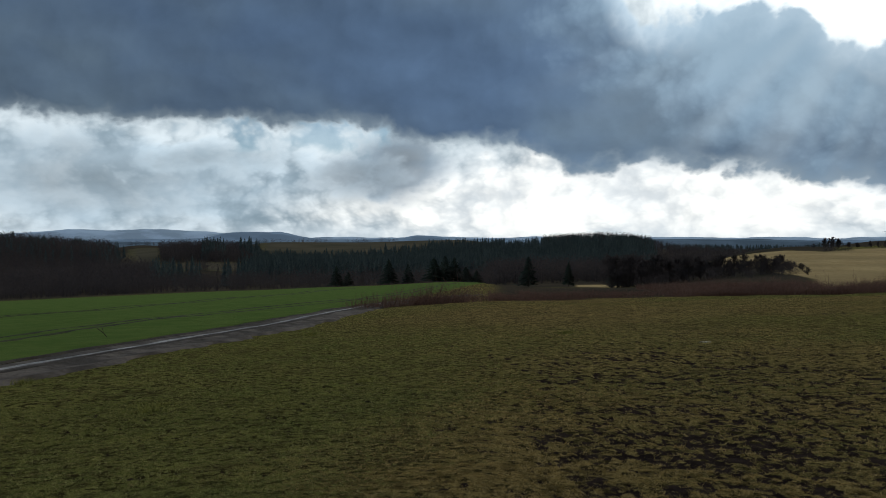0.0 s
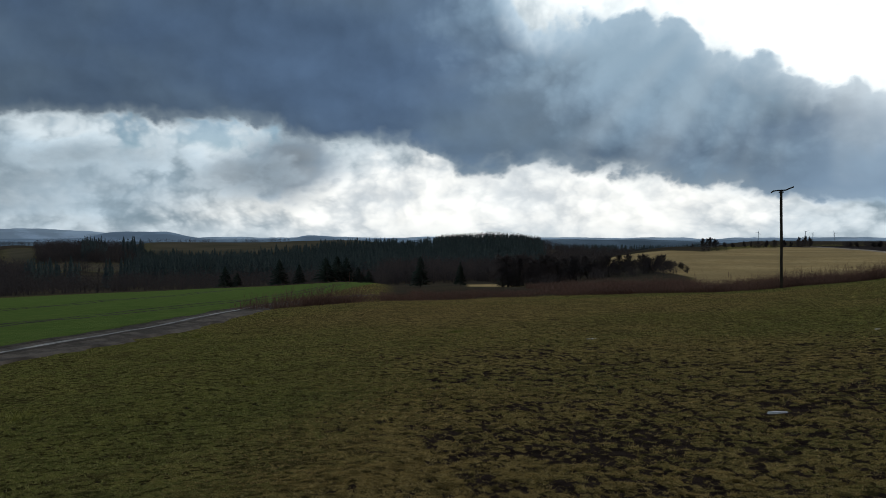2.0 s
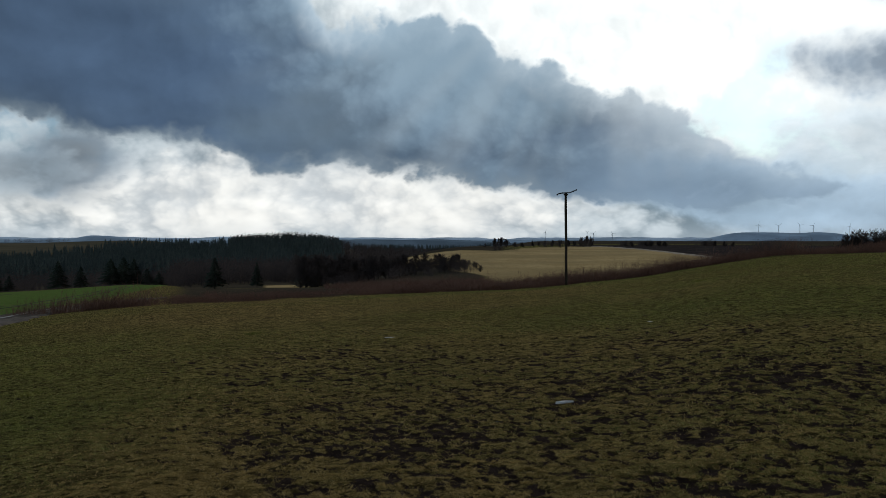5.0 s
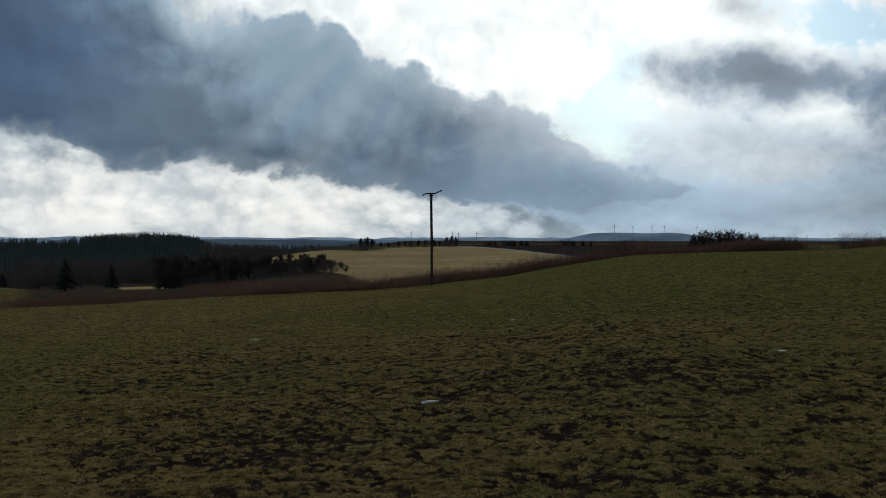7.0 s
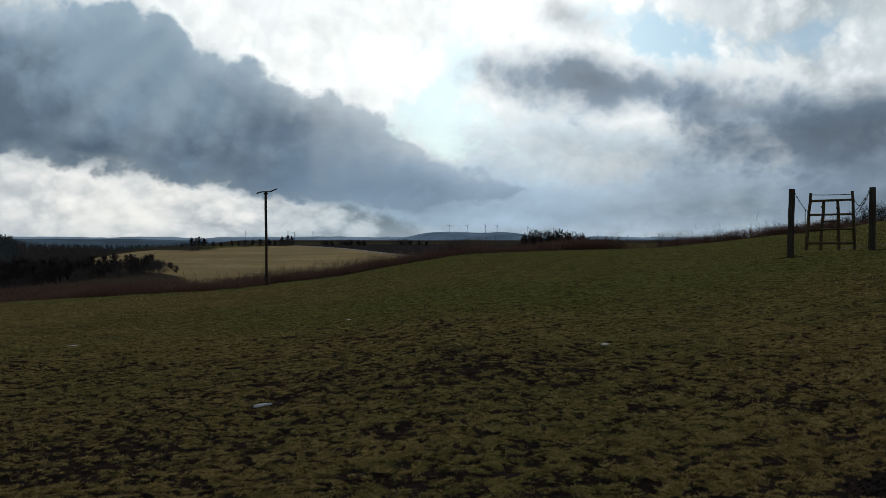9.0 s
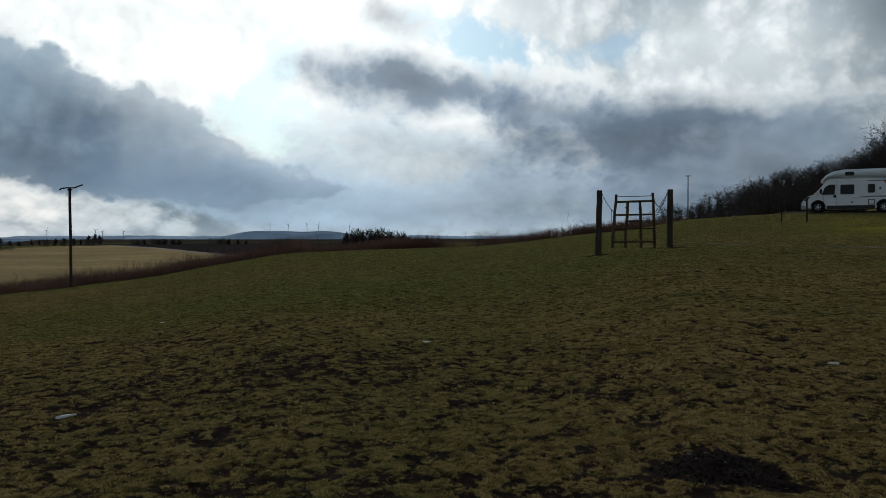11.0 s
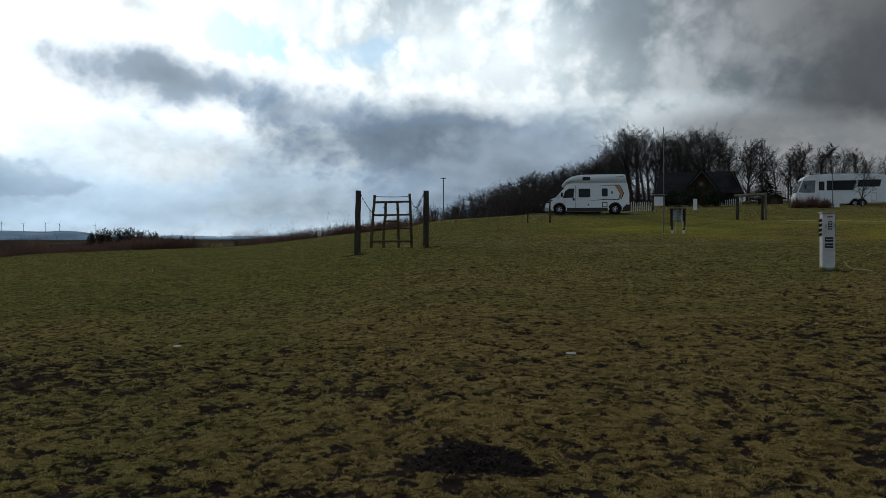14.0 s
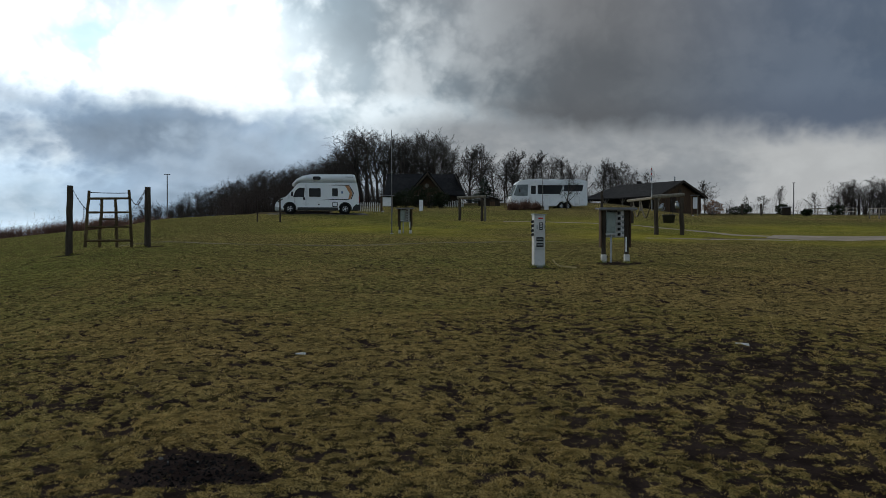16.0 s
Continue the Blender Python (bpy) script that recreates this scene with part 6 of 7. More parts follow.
def socket_board(az, d, s, turn, label):
    p = spot(az, d)
    t = thing("socket_board", p, az, label, "sign board", turn=turn)
    for x in (-0.36, 0.30):
        part("footing", box(0.14 * s, 0.15 * s, 0.26 * s, (x * s, 0, -0.04), 0.012), CONCRETE, t, "white concrete footing")
        part("post", box(0.11 * s, 0.11 * s, 1.36 * s, (x * s, 0.02, 0.2 * s), 0.01), POST_WOOD, t)
        part("side_board", box(0.04 * s, 0.22 * s, 1.1 * s, ((x - 0.09 if x < 0 else x + 0.09) * s, 0.02, 0.42 * s), 0.006), BROWN_WOOD, t)
    part("back_panel", box(0.62 * s, 0.03, 0.84 * s, (-0.03 * s, 0.1, 0.70 * s), 0.004), PAPER, t, "pale notice panel")
    roof = part("roof", slab([(-0.56 * s, 1.50 * s), (0.53 * s, 1.50 * s), (0.53 * s, 1.54 * s), (-0.56 * s, 1.54 * s)], -0.3 * s, 0.22 * s), BITUMEN, t, "shallow grey felt roof")
    for v in roof.data.vertices:
        v.co.z += (v.co.y + 0.04) * (0.28 if v.co.y < -0.04 else -0.2) + 0.06
    part("fascia", box(1.06 * s, 0.03, 0.09 * s, (-0.015, -0.28 * s, 1.46 * s), 0.005), GREY_WOOD, t)
    b = part("meter_box", box(0.27 * s, 0.14 * s, 0.62 * s, (-0.17 * s, -0.02, 0.80 * s), 0.01), GREEN_BOX, t, "grey-green metal meter box")
    part("box_door", box(0.23 * s, 0.012, 0.5 * s, (-0.17 * s, -0.1 * s, 0.87 * s), 0.004), GREEN_BOX, b)
    part("box_lip", box(0.3 * s, 0.16 * s, 0.03 * s, (-0.17 * s, -0.02, 0.785 * s)), GREY_PAINT, b)
    part("pipe", rod((-0.15 * s, 0.0, -0.05), (-0.15 * s, 0.0, 0.8 * s), 0.03 * s, None, 8), GALV, t, "grey conduit pipe")
    part("pipe", rod((0.27 * s, -0.06, 0.3 * s), (0.27 * s, -0.06, 0.72 * s), 0.022 * s, None, 8), WHITE_PAINT, t)
    part("socket_panel", box(0.30 * s, 0.02, 0.8 * s, (0.135 * s, 0.078, 0.71 * s), 0.004), GREY_PAINT, t, "pale panel behind the sockets")
    for i in range(5):
        part("plug_socket", box(0.07 * s, 0.09 * s, 0.08 * s, (0.09 * s, 0.03, (0.75 + 0.15 * i) * s), 0.012), BLACK_PLASTIC, t, "dark socket")
        part("notice", box(0.12 * s, 0.012, 0.11 * s, (0.22 * s, 0.062, (0.74 + 0.15 * i) * s)), WHITE_PAINT, t)
    for i in range(4):
        part("plug_socket", box(0.06 * s, 0.08 * s, 0.06 * s, (0.21 * s, 0.04, (0.8 + 0.15 * i) * s), 0.012), SOCKET_GREY, t)
    part("notice", box(0.3 * s, 0.01, 0.08 * s, (-0.1 * s, 0.07, 1.43 * s)), DECAL, t)


socket_board(95.17, 25.5, 1.0, 14, "roofed wooden board with a meter box and sockets on white footings")
socket_board(81.8, 45.5, 0.85, -6, "small roofed wooden socket board beside a steel mast")


def mast(az, d, top, r, label):
    p = spot(az, d)
    t = thing("steel_mast", p, az, label, "mast")
    h = 1.7 + top * d - p.z
    part("pole", rod((0, 0, -0.3), (0, 0, h), r, r * 0.6, 10), DULL_STEEL, t)
    part("base_plate", box(r * 5, r * 5, 0.06, (0, 0, -0.02), 0.01), GALV, t)


mast(80.9, 45.5, 0.122, 0.034, "slender grey steel mast on the grass slope")
mast(90.82, 84.0, 0.0865, 0.04, "slender grey steel mast before the motorhome")


# ---- timber frames ----
def beam_frame():
    az, d = 86.13, 63.0
    t = thing("timber_frame", spot(az, d), az, "low weathered timber frame with a mossy beam", "frame", turn=-12)
    for x in (-0.84, 0.80):
        part("post", log((x, 0, -0.3), (x, 0, 1.62), 0.1, int(90 + x * 10)), POST_WOOD, t)
    part("post", log((1.0, 0.06, -0.3), (1.0, 0.06, 1.70), 0.07, 95), GREY_WOOD, t)
    part("beam", log((-1.02, -0.02, 1.66), (1.08, -0.02, 1.72), 0.1, 97), GREY_WOOD, t, "grey mossy beam")


beam_frame()


def play_frame():
    az, d = 98.65, 47.0
    t = thing("water_play_frame", spot(az, d), az, "timber play frame with a hanging black tub and jugs", "playground")
    base = t.location.z

    def low(x, y):
        p = t.matrix_world @ Vector((x, y, 0))
        return float(ground_z(p.x, p.y)) - base

    for k, (x, y) in enumerate(((-0.645, 0), (0.645, 0.05), (-2.35, 13.5))):
        top = 1.92 if y < 1 else 2.3
        part("post", log((x, y, low(x, y) - 0.3), (x, y, top), 0.115, 110 + k, sides=12), POST_WOOD, t)
    part("beam", log((-0.85, 0, 1.98), (0.78, 0.05, 2.08), 0.1, 115), GREY_WOOD, t, "pale weathered beam")
    part("beam", log((-2.6, 13.8, 2.36), (-0.6, 0.2, 1.95), 0.09, 116), GREY_WOOD, t, "pale weathered beam")
    for x in (-0.2, 0.2):
        part("hanger", rod((x * 0.6, 0, 1.95), (x, 0, 1.02), 0.012, None, 6), IRON, t)
    bm = bmesh.new()
    prof = [(0.0, 0.62), (0.27, 0.62), (0.335, 1.0), (0.36, 1.02), (0.345, 1.05), (0.31, 1.03), (0.25, 0.66), (0.0, 0.66)]
    n = 24
    rings = [[bm.verts.new((r * math.cos(2 * math.pi * k / n), r * math.sin(2 * math.pi * k / n), z)) for r, z in prof[1:-1]] for k in range(n)]
    for k in range(n):
        a, b = rings[k], rings[(k + 1) % n]
        for j in range(len(a) - 1):
            bm.faces.new((a[j], b[j], b[j + 1], a[j + 1]))
    bm.faces.new([r[0] for r in rings][::-1]), bm.faces.new([r[-1] for r in rings])
    part("tub", bm, BLACK_PLASTIC, t, "black plastic tub", True)
    for x, z, lean in ((-0.40, 1.42, 0.5), (0.42, 1.5, -0.1)):
        m = Matrix.Translation((x, 0, z)) @ Matrix.Rotation(lean, 4, "Y")
        bm = bmesh.new()
        bmesh.ops.create_cone(bm, cap_ends=True, segments=16, radius1=0.125, radius2=0.10, depth=0.3, matrix=m)
        bmesh.ops.create_cone(bm, cap_ends=True, segments=12, radius1=0.08, radius2=0.05, depth=0.1, matrix=m @ Matrix.Translation((0, 0, 0.2)))
        j = part("jug", bm, GALV, t, "pale metal jug", True)
        part("handle", tube([m @ Vector(v) for v in ((0.1, 0, 0.1), (0.19, 0, 0.08), (0.2, 0, -0.04), (0.12, 0, -0.1))], 0.014), GALV, j)
        part("rope", rod((x, 0, z + 0.2), (x, 0, 2.0), 0.01, None, 5), HOSE, t)
    a, b, c = Vector((-2.2, 12.0, 2.2)), Vector((-1.6, 7.5, 2.1)), Vector((-0.95, 3.0, 1.95))
    part("hose", tube(sag(a, b, 0.95, 14), 0.035), HOSE, t, "drooping rope loop")
    part("hose", tube(sag(b, c, 1.0, 14), 0.035), HOSE, t, "drooping rope loop")
    for q in (a, b):
        part("float_ball", rod(q - Vector((0, 0, 0.25)), q - Vector((0, 0, 0.6)), 0.1, 0.13, 10), GREY_WOOD, t)


play_frame()

# ---- buildings ----
def cottage():
    az, d = 83.2, 98.0
    p = spot(az, d)
    t = thing("cottage", Vector((p.x, p.y, 4.6)), az, "dark wooden chalet cottage with a steep shingled roof and front gable", "house")
    ridge_z, eave_z = 8.9 - 4.6, 6.35 - 4.6
    part("wall", box(7.8, 6.0, eave_z + 0.4, (0, 3.2, 0), 0.03), DARK_WOOD, t)
    th = 0.14
    for s in (-1, 1):
        bm = bmesh.new()
        y_out, y_in = 3.2 + s * 3.6, 3.2
        pts = [(-4.6, y_out, eave_z), (4.5, y_out, eave_z), (3.5, y_in, ridge_z), (-4.4, y_in, ridge_z)]
        a = [bm.verts.new(v) for v in pts]
        b = [bm.verts.new((x, y, z + th)) for x, y, z in pts]
        bm.faces.new(a), bm.faces.new(b[::-1])
        for i in range(4):
            bm.faces.new((a[i], b[i], b[(i + 1) % 4], a[(i + 1) % 4]))
        bmesh.ops.recalc_face_normals(bm, faces=bm.faces)
        part("roof", bm, SHINGLE, t, "dark shingled roof slope")
    part("hip", slab([(3.5, ridge_z), (4.5, eave_z), (4.4, eave_z - 0.1), (3.4, ridge_z - 0.1)], 0.2, 6.2), SHINGLE, t)
    gy = -1.6
    part("gable_wall", slab([(-1.7, 0), (2.0, 0), (2.0, eave_z + 0.05), (0.2, ridge_z - 0.35), (-1.7, eave_z - 0.1)], gy + 0.7, 2.4), BROWN_WOOD, t, "brown boarded front gable")
    for q, r in (((0.2, ridge_z), (-2.4, eave_z - 0.45)), ((0.2, ridge_z), (2.5, eave_z - 0.35))):
        n = Vector((q[1] - r[1], r[0] - q[0])).normalized() * 0.12
        if n.y < 0:
            n = -n
        part("gable_roof", slab([q, r, (r[0] + n.x, r[1] + n.y), (q[0] + n.x, q[1] + n.y)], gy, 3.1), SHINGLE, t)
        part("barge_board", slab([q, r, (r[0] - n.x * 1.6, r[1] - n.y * 1.6), (q[0] - n.x * 1.6, q[1] - n.y * 1.6)], gy - 0.05, gy + 0.02), POST_WOOD, t, "weathered barge board")
    part("ornament", slab(disc(0.15, 2.85, 0.24, 12), gy + 0.6, gy + 0.72), GREY_WOOD, t, "round gable ornament")
    for x in (-0.8, 0.9):
        w = part("window", box(0.8, 0.08, 1.0, (x, gy + 0.68, 0.75), 0.01), DARK_GLASS, t)
        part("window_frame", box(0.9, 0.06, 0.07, (x, gy + 0.66, 1.74)), GREY_WOOD, w)
        part("window_sill", box(0.9, 0.16, 0.06, (x, gy + 0.62, 0.69)), GREY_WOOD, w)
    part("porch_post", log((2.3, gy + 0.2, -0.2), (2.3, gy + 0.2, eave_z - 0.3), 0.08, 130), GREY_WOOD, t)
    part("porch_post", log((-2.1, gy + 0.2, -0.2), (-2.1, gy + 0.2, eave_z - 0.3), 0.08, 131), GREY_WOOD, t)
    for i in range(9):
        part("roof_batten", box(9.0, 0.05, 0.03, (0, -0.25 + i * 0.38, eave_z + 0.14 + i * 0.27 + 0.02)), SHINGLE, t)


cottage()


def shelter():
    az, d = 97.2, 110.0
    p = spot(az, d)
    t = thing("picnic_shelter", Vector((p.x, p.y, 4.5)), az, "long dark timber barn with a low roof and open veranda", "barn", turn=-45)
    rz, ez, half, L = 8.2 - 4.5, 6.35 - 4.5, 4.05, 12.1
    part("wall", box(L - 0.8, 5.2, ez + 0.1, (0.2, 0.9, 0), 0.02), DARK_WOOD, t)
    for s, y1 in ((-1, -half), (1, half)):
        bm = bmesh.new()
        pts = [(-L / 2 - 0.8, y1, ez), (L / 2 + 0.5, y1, ez), (L / 2 + 0.5, 0, rz), (-L / 2 + 1.6, 0, rz)]
        a = [bm.verts.new(v) for v in pts]
        b = [bm.verts.new((x, y, z + 0.14)) for x, y, z in pts]
        bm.faces.new(a), bm.faces.new(b[::-1])
        for i in range(4):
            bm.faces.new((a[i], b[i], b[(i + 1) % 4], a[(i + 1) % 4]))
        bmesh.ops.recalc_face_normals(bm, faces=bm.faces)
        part("roof", bm, SHINGLE, t, "low dark roof slope")
    bm = bmesh.new()
    v = [bm.verts.new(c) for c in ((-L / 2 - 0.8, -half, ez + 0.1), (-L / 2 + 1.6, 0, rz + 0.1), (-L / 2 - 0.8, half, ez + 0.1), (-L / 2 - 0.7, half, ez), (-L / 2 + 1.7, 0, rz), (-L / 2 - 0.7, -half, ez))]
    bm.faces.new((v[0], v[1], v[2])), bm.faces.new((v[3], v[4], v[5]))
    bm.faces.new((v[0], v[5], v[4], v[1])), bm.faces.new((v[1], v[4], v[3], v[2])), bm.faces.new((v[0], v[2], v[3], v[5]))
    part("hip", bm, SHINGLE, t)
    gx = L / 2
    boards = 22
    for i in range(boards):
        y0 = -half + 0.5 + (2 * half - 1.0) * i / boards
        w = (2 * half - 1.0) / boards
        top = rz - 0.12 - (rz - ez) * abs(y0 + w / 2) / half
        part("board", box(0.06, w - 0.015, top, (gx - 0.1 + 0.012 * (i % 2), y0 + w / 2, 0), 0.004), BROWN_WOOD, t)
    for s in (-1, 1):
        bm = bmesh.new()
        pts = [(gx + 0.5, 0, rz + 0.16), (gx + 0.5, s * half, ez + 0.16), (gx + 0.5, s * half, ez - 0.12), (gx + 0.5, 0, rz - 0.12)]
        a = [bm.verts.new(c) for c in pts]
        b = [bm.verts.new((x + 0.05, y, z)) for x, y, z in pts]
        bm.faces.new(a), bm.faces.new(b[::-1])
        for i in range(4):
            bm.faces.new((a[i], b[i], b[(i + 1) % 4], a[(i + 1) % 4]))
        bmesh.ops.recalc_face_normals(bm, faces=bm.faces)
        part("barge_board", bm, DARK_WOOD, t)
    part("wreath", slab(disc(0, 0, 0.28, 16), 0, 0.06), POST_WOOD, t, "dark round wreath").matrix_local = Matrix.Translation((gx + 0.02, 0, 2.5)) @ Matrix.Rotation(radians(90), 4, "Z")
    for i in range(5):
        x = -L / 2 + 0.6 + i * 2.9
        q = part("veranda_post", box(0.16, 0.16, ez + 0.05, (x, -half + 0.35, 0), 0.01), GREY_WOOD, t)
        for s in (-1, 1):
            part("brace", rod((x, -half + 0.35, ez - 0.55), (x + s * 0.5, -half + 0.35, ez), 0.05, None, 6), GREY_WOOD, q)
    part("chimney", box(0.45, 0.45, 0.75, (-0.9, 0.3, rz - 0.3), 0.02), SHINGLE, t, "small dark chimney")
    part("flue", rod((4.4, 0.8, rz - 0.3), (4.4, 0.8, rz + 0.75), 0.09, None, 10), GALV, t, "thin metal flue")
    part("door", box(0.08, 1.0, 1.9, (gx + 0.0, -1.2, 0), 0.01), DARK_WOOD, t)


shelter()


# ---- small campsite things ----
def notice_house(az, d, z_top, w, label):
    p = spot(az, d)
    t = thing("notice_stand", p, az, label, "sign board")
    h = 1.7 + z_top * d - p.z
    part("panel", box(w, 0.06, h * 0.55, (0.08, 0, h * 0.36), 0.01), WHITE_PAINT, t, "white panel")
    part("post", log((-w / 2, 0.03, -0.3), (-w / 2, 0.03, h), 0.09, 140), BROWN_WOOD, t)
    part("post", log((w / 2 + 0.1, 0.03, -0.3), (w / 2 + 0.1, 0.03, h), 0.06, 141), GREY_WOOD, t)
    part("roof", box(w + 0.5, 0.4, 0.07, (0.05, 0, h), 0.015), BITUMEN, t)
    part("footing", box(0.2, 0.2, 0.14, (-w / 2 + 0.1, -0.1, -0.04), 0.01), CONCRETE, t)


notice_house(80.62, 76, 0.0475, 0.8, "white notice panel on a carved brown post")
notice_house(100.35, 96, 0.046, 0.45, "small white roofed notice stand beside the barn gable")


def white_post(az, d, z_top, w, label, name="white_pillar"):
    p = spot(az, d)
    t = thing(name, p, az, label, "pillar")
    h = 1.7 + z_top * d - p.z
    part("pillar", box(w, 0.16, h + 0.1, (0, 0, -0.1), 0.015), WHITE_PAINT, t)
    part("cap", box(w * 1.1, 0.19, 0.04, (0, 0, h), 0.01), GREY_PAINT, t)


white_post(82.9, 80, 0.0424, 0.34, "plain white rectangular pillar by the shrubs")
white_post(91.05, 83, 0.0475, 0.42, "white pillar standing before the motorhome")


def picket_fence(az0, az1, d, tall, count, label):
    a = (az0 + az1) / 2
    p = spot(a, d)
    t = thing("picket_fence", p, a, label, "fence")
    w = d * math.radians(az1 - az0)
    rng = random.Random(count)
    for z in (0.25, 0.72):
        part("rail", box(w, 0.04, 0.05, (0, 0.03, tall * z), 0.005), GREY_WOOD, t)
    for i in range(count):
        x = -w / 2 + w * (i + 0.5) / count
        h = tall * rng.uniform(0.9, 1.05)
        part("picket", slab([(x - 0.035, -0.1), (x + 0.035, -0.1), (x + 0.075, h - 0.08), (x + 0.04, h), (x + 0.005, h - 0.08)], -0.015, 0.008), GREY_PAINT, t)


picket_fence(78.75, 80.25, 78, 0.85, 11, "white wooden picket fence behind the camper van")
picket_fence(84.3, 85.7, 93, 0.75, 12, "white picket fence beside the cottage shrubs")


def stump(az, d, top, r, label):
    p = spot(az, d)
    t = thing("wooden_post", p, az, label, "post")
    h = max(1.7 + top * d - p.z, 0.25)
    part("post", log((0, 0, -0.3), (0, 0, h), r, int(az * 7)), POST_WOOD, t)
    part("post_cap", rod((0, 0, h - 0.01), (0, 0, h + 0.04), r * 1.05, r * 0.7, 8), DARK_WOOD, t)


stump(72.35, 60, 0.0285, 0.05, "short dark wooden post on the grass rise")
stump(73.78, 60, 0.0424, 0.06, "slim dark wooden post before the camper van")
stump(94.62, 92, 0.052, 0.15, "dark carved wooden post with a rounded top beside the barn")
stump(104.3, 100, 0.036, 0.1, "low dark wooden post near the young trees")
stump(103.2, 101, 0.036, 0.12, "low stubby dark wooden post by the hedge")


def flagpole():
    az, d = 97.75, 96.0
    p = spot(az, d)
    t = thing("flagpole", p, az, "thin flagpole with a limp red and white striped flag", "flagpole")
    h = 1.7 + 0.0789 * d - p.z
    part("pole", rod((0, 0, -0.3), (0, 0, h), 0.05, 0.03, 8), GALV, t)
    flag = None
    for i in range(5):
        z1, z0 = h - 0.15 - i * 0.26, h - 0.15 - (i + 1) * 0.26
        bm = slab([(-0.02, z0), (-0.02, z1), (-0.09, z1 - 0.03), (-0.12 + 0.015 * i, (z0 + z1) / 2), (-0.1, z0 - 0.02)], -0.05 + 0.02 * (i % 2), 0.05 + 0.02 * (i % 2))
        m = (RED, WHITE_PAINT, RED, WHITE_PAINT, BLUE)[i]
        flag = part("flag", bm, m, t) if flag is None else (part("stripe", bm, m, flag), flag)[1]


flagpole()


def shrub(az, d, w, h, seed, material, label, name="shrub", leaves=900, leaf=0.09):
    p = spot(az, d)
    t = thing(name, p, az, label, "shrub")
    g = np.random.RandomState(seed)
    n = leaves
    u = g.normal(0, 1, (n, 3))
    u /= np.linalg.norm(u, axis=1)[:, None]
    lump = 0.72 + 0.5 * fbm(u[:, 0] * 3 + seed, u[:, 1] * 3 + u[:, 2] * 2, 1.0, 2, seed)
    r = (g.uniform(0.35, 1.0, n) ** 0.5) * lump
    c = u * r[:, None] * [w / 2, w / 2, h / 2] + [0, 0, h * 0.5]
    c[:, 2] = np.maximum(c[:, 2], 0.02)
    a = g.normal(0, leaf, (n, 3))
    b = g.normal(0, leaf, (n, 3))
    ob = tri_object("foliage", np.stack([c, c + a, c + b], 1), material)
    ob.parent = t
    bm = bmesh.new()
    rng = random.Random(seed)
    for _ in range(12):
        rod((rng.uniform(-0.1, 0.1) * w, rng.uniform(-0.1, 0.1) * w, -0.1), (rng.uniform(-0.4, 0.4) * w, rng.uniform(-0.4, 0.4) * w, h * rng.uniform(0.5, 0.95)), 0.02, 0.008, 4, bm)
    part("stems", bm, BARK, t)


RUST = leafy("rusty_leaves", (0.13, 0.06, 0.03), (0.17, 0.08, 0.035), (0.09, 0.05, 0.03), size=0.8)
for k, (az, d, w, h) in enumerate([(81.9, 90, 2.6, 1.9), (82.6, 92, 2.4, 2.4), (83.5, 90, 2.6, 2.2), (84.2, 91, 2.2, 1.7), (81.2, 91, 1.6, 1.4)]):
    shrub(az, d, w, h, 400 + k, EVERGREEN, "dark evergreen shrub before the cottage", leaves=1100)
def twig_bush(az, d, w, h, seed, label):
    g = np.random.RandomState(seed)
    t = thing("bush", spot(az, d), az, label, "shrub")
    n = 520
    a, lean = g.uniform(0, 6.283, n), g.uniform(0.05, 1.0, n)
    root = np.stack([g.normal(0, w * 0.12, n), g.normal(0, w * 0.12, n), np.full(n, -0.05)], -1)
    tip = root + np.stack([np.cos(a) * lean * w * 0.5, np.sin(a) * lean * w * 0.5, h * g.uniform(0.5, 1.0, n) * (1.05 - 0.45 * lean)], -1)
    side = np.stack([-np.sin(a), np.cos(a), 0 * a], -1) * 0.014
    mid = root + (tip - root) * g.uniform(0.3, 0.8, n)[:, None]
    fork = mid + g.normal(0, 0.16, (n, 3)) + [0, 0, 0.14]
    ob = tri_object("twigs", np.concatenate([np.stack([root - side, root + side, tip], 1), np.stack([mid - side, mid + side, fork], 1)]), BRUSH)
    ob.parent = t
    part("stem", rod((0, 0, -0.1), (0.05, 0, h * 0.5), 0.05, 0.02, 6), BARK, t)


for k, (az, d, w, h) in enumerate([(88.9, 82, 2.2, 1.2), (89.7, 83, 2.4, 1.35), (90.4, 82, 1.6, 1.0)]):
    twig_bush(az, d, w, h, 420 + k, "brown leafless twiggy bush before the motorhome")
for k, (az, d, w, h) in enumerate([(101.5, 102, 2.4, 1.6)]):
    shrub(az, d, w, h, 440 + k, RUST, "rounded rust-brown beech shrub", leaves=900)
for k, (az, d, w, h) in enumerate([(102.9, 104, 2.2, 0.9), (105.5, 104, 1.6, 1.3), (106.9, 100, 1.2, 0.7), (108.5, 103, 1.8, 1.3), (103.4, 106, 1.6, 1.2)]):
    shrub(az, d, w, h, 460 + k, EVERGREEN, "small dark rounded garden shrub", leaves=700)


def bench_hut(az, d, w, h, label):
    t = thing("small_hut", spot(az, d), az, label, "hut")
    part("wall", box(w, w * 0.8, h, (0, 0, -0.1), 0.02), DARK_WOOD, t)
    part("roof", box(w * 1.35, w * 1.2, 0.1, (0, 0, h - 0.1), 0.02), BITUMEN, t)


bench_hut(105.75, 101, 0.9, 0.9, "small dark wooden hut with a grey roof")


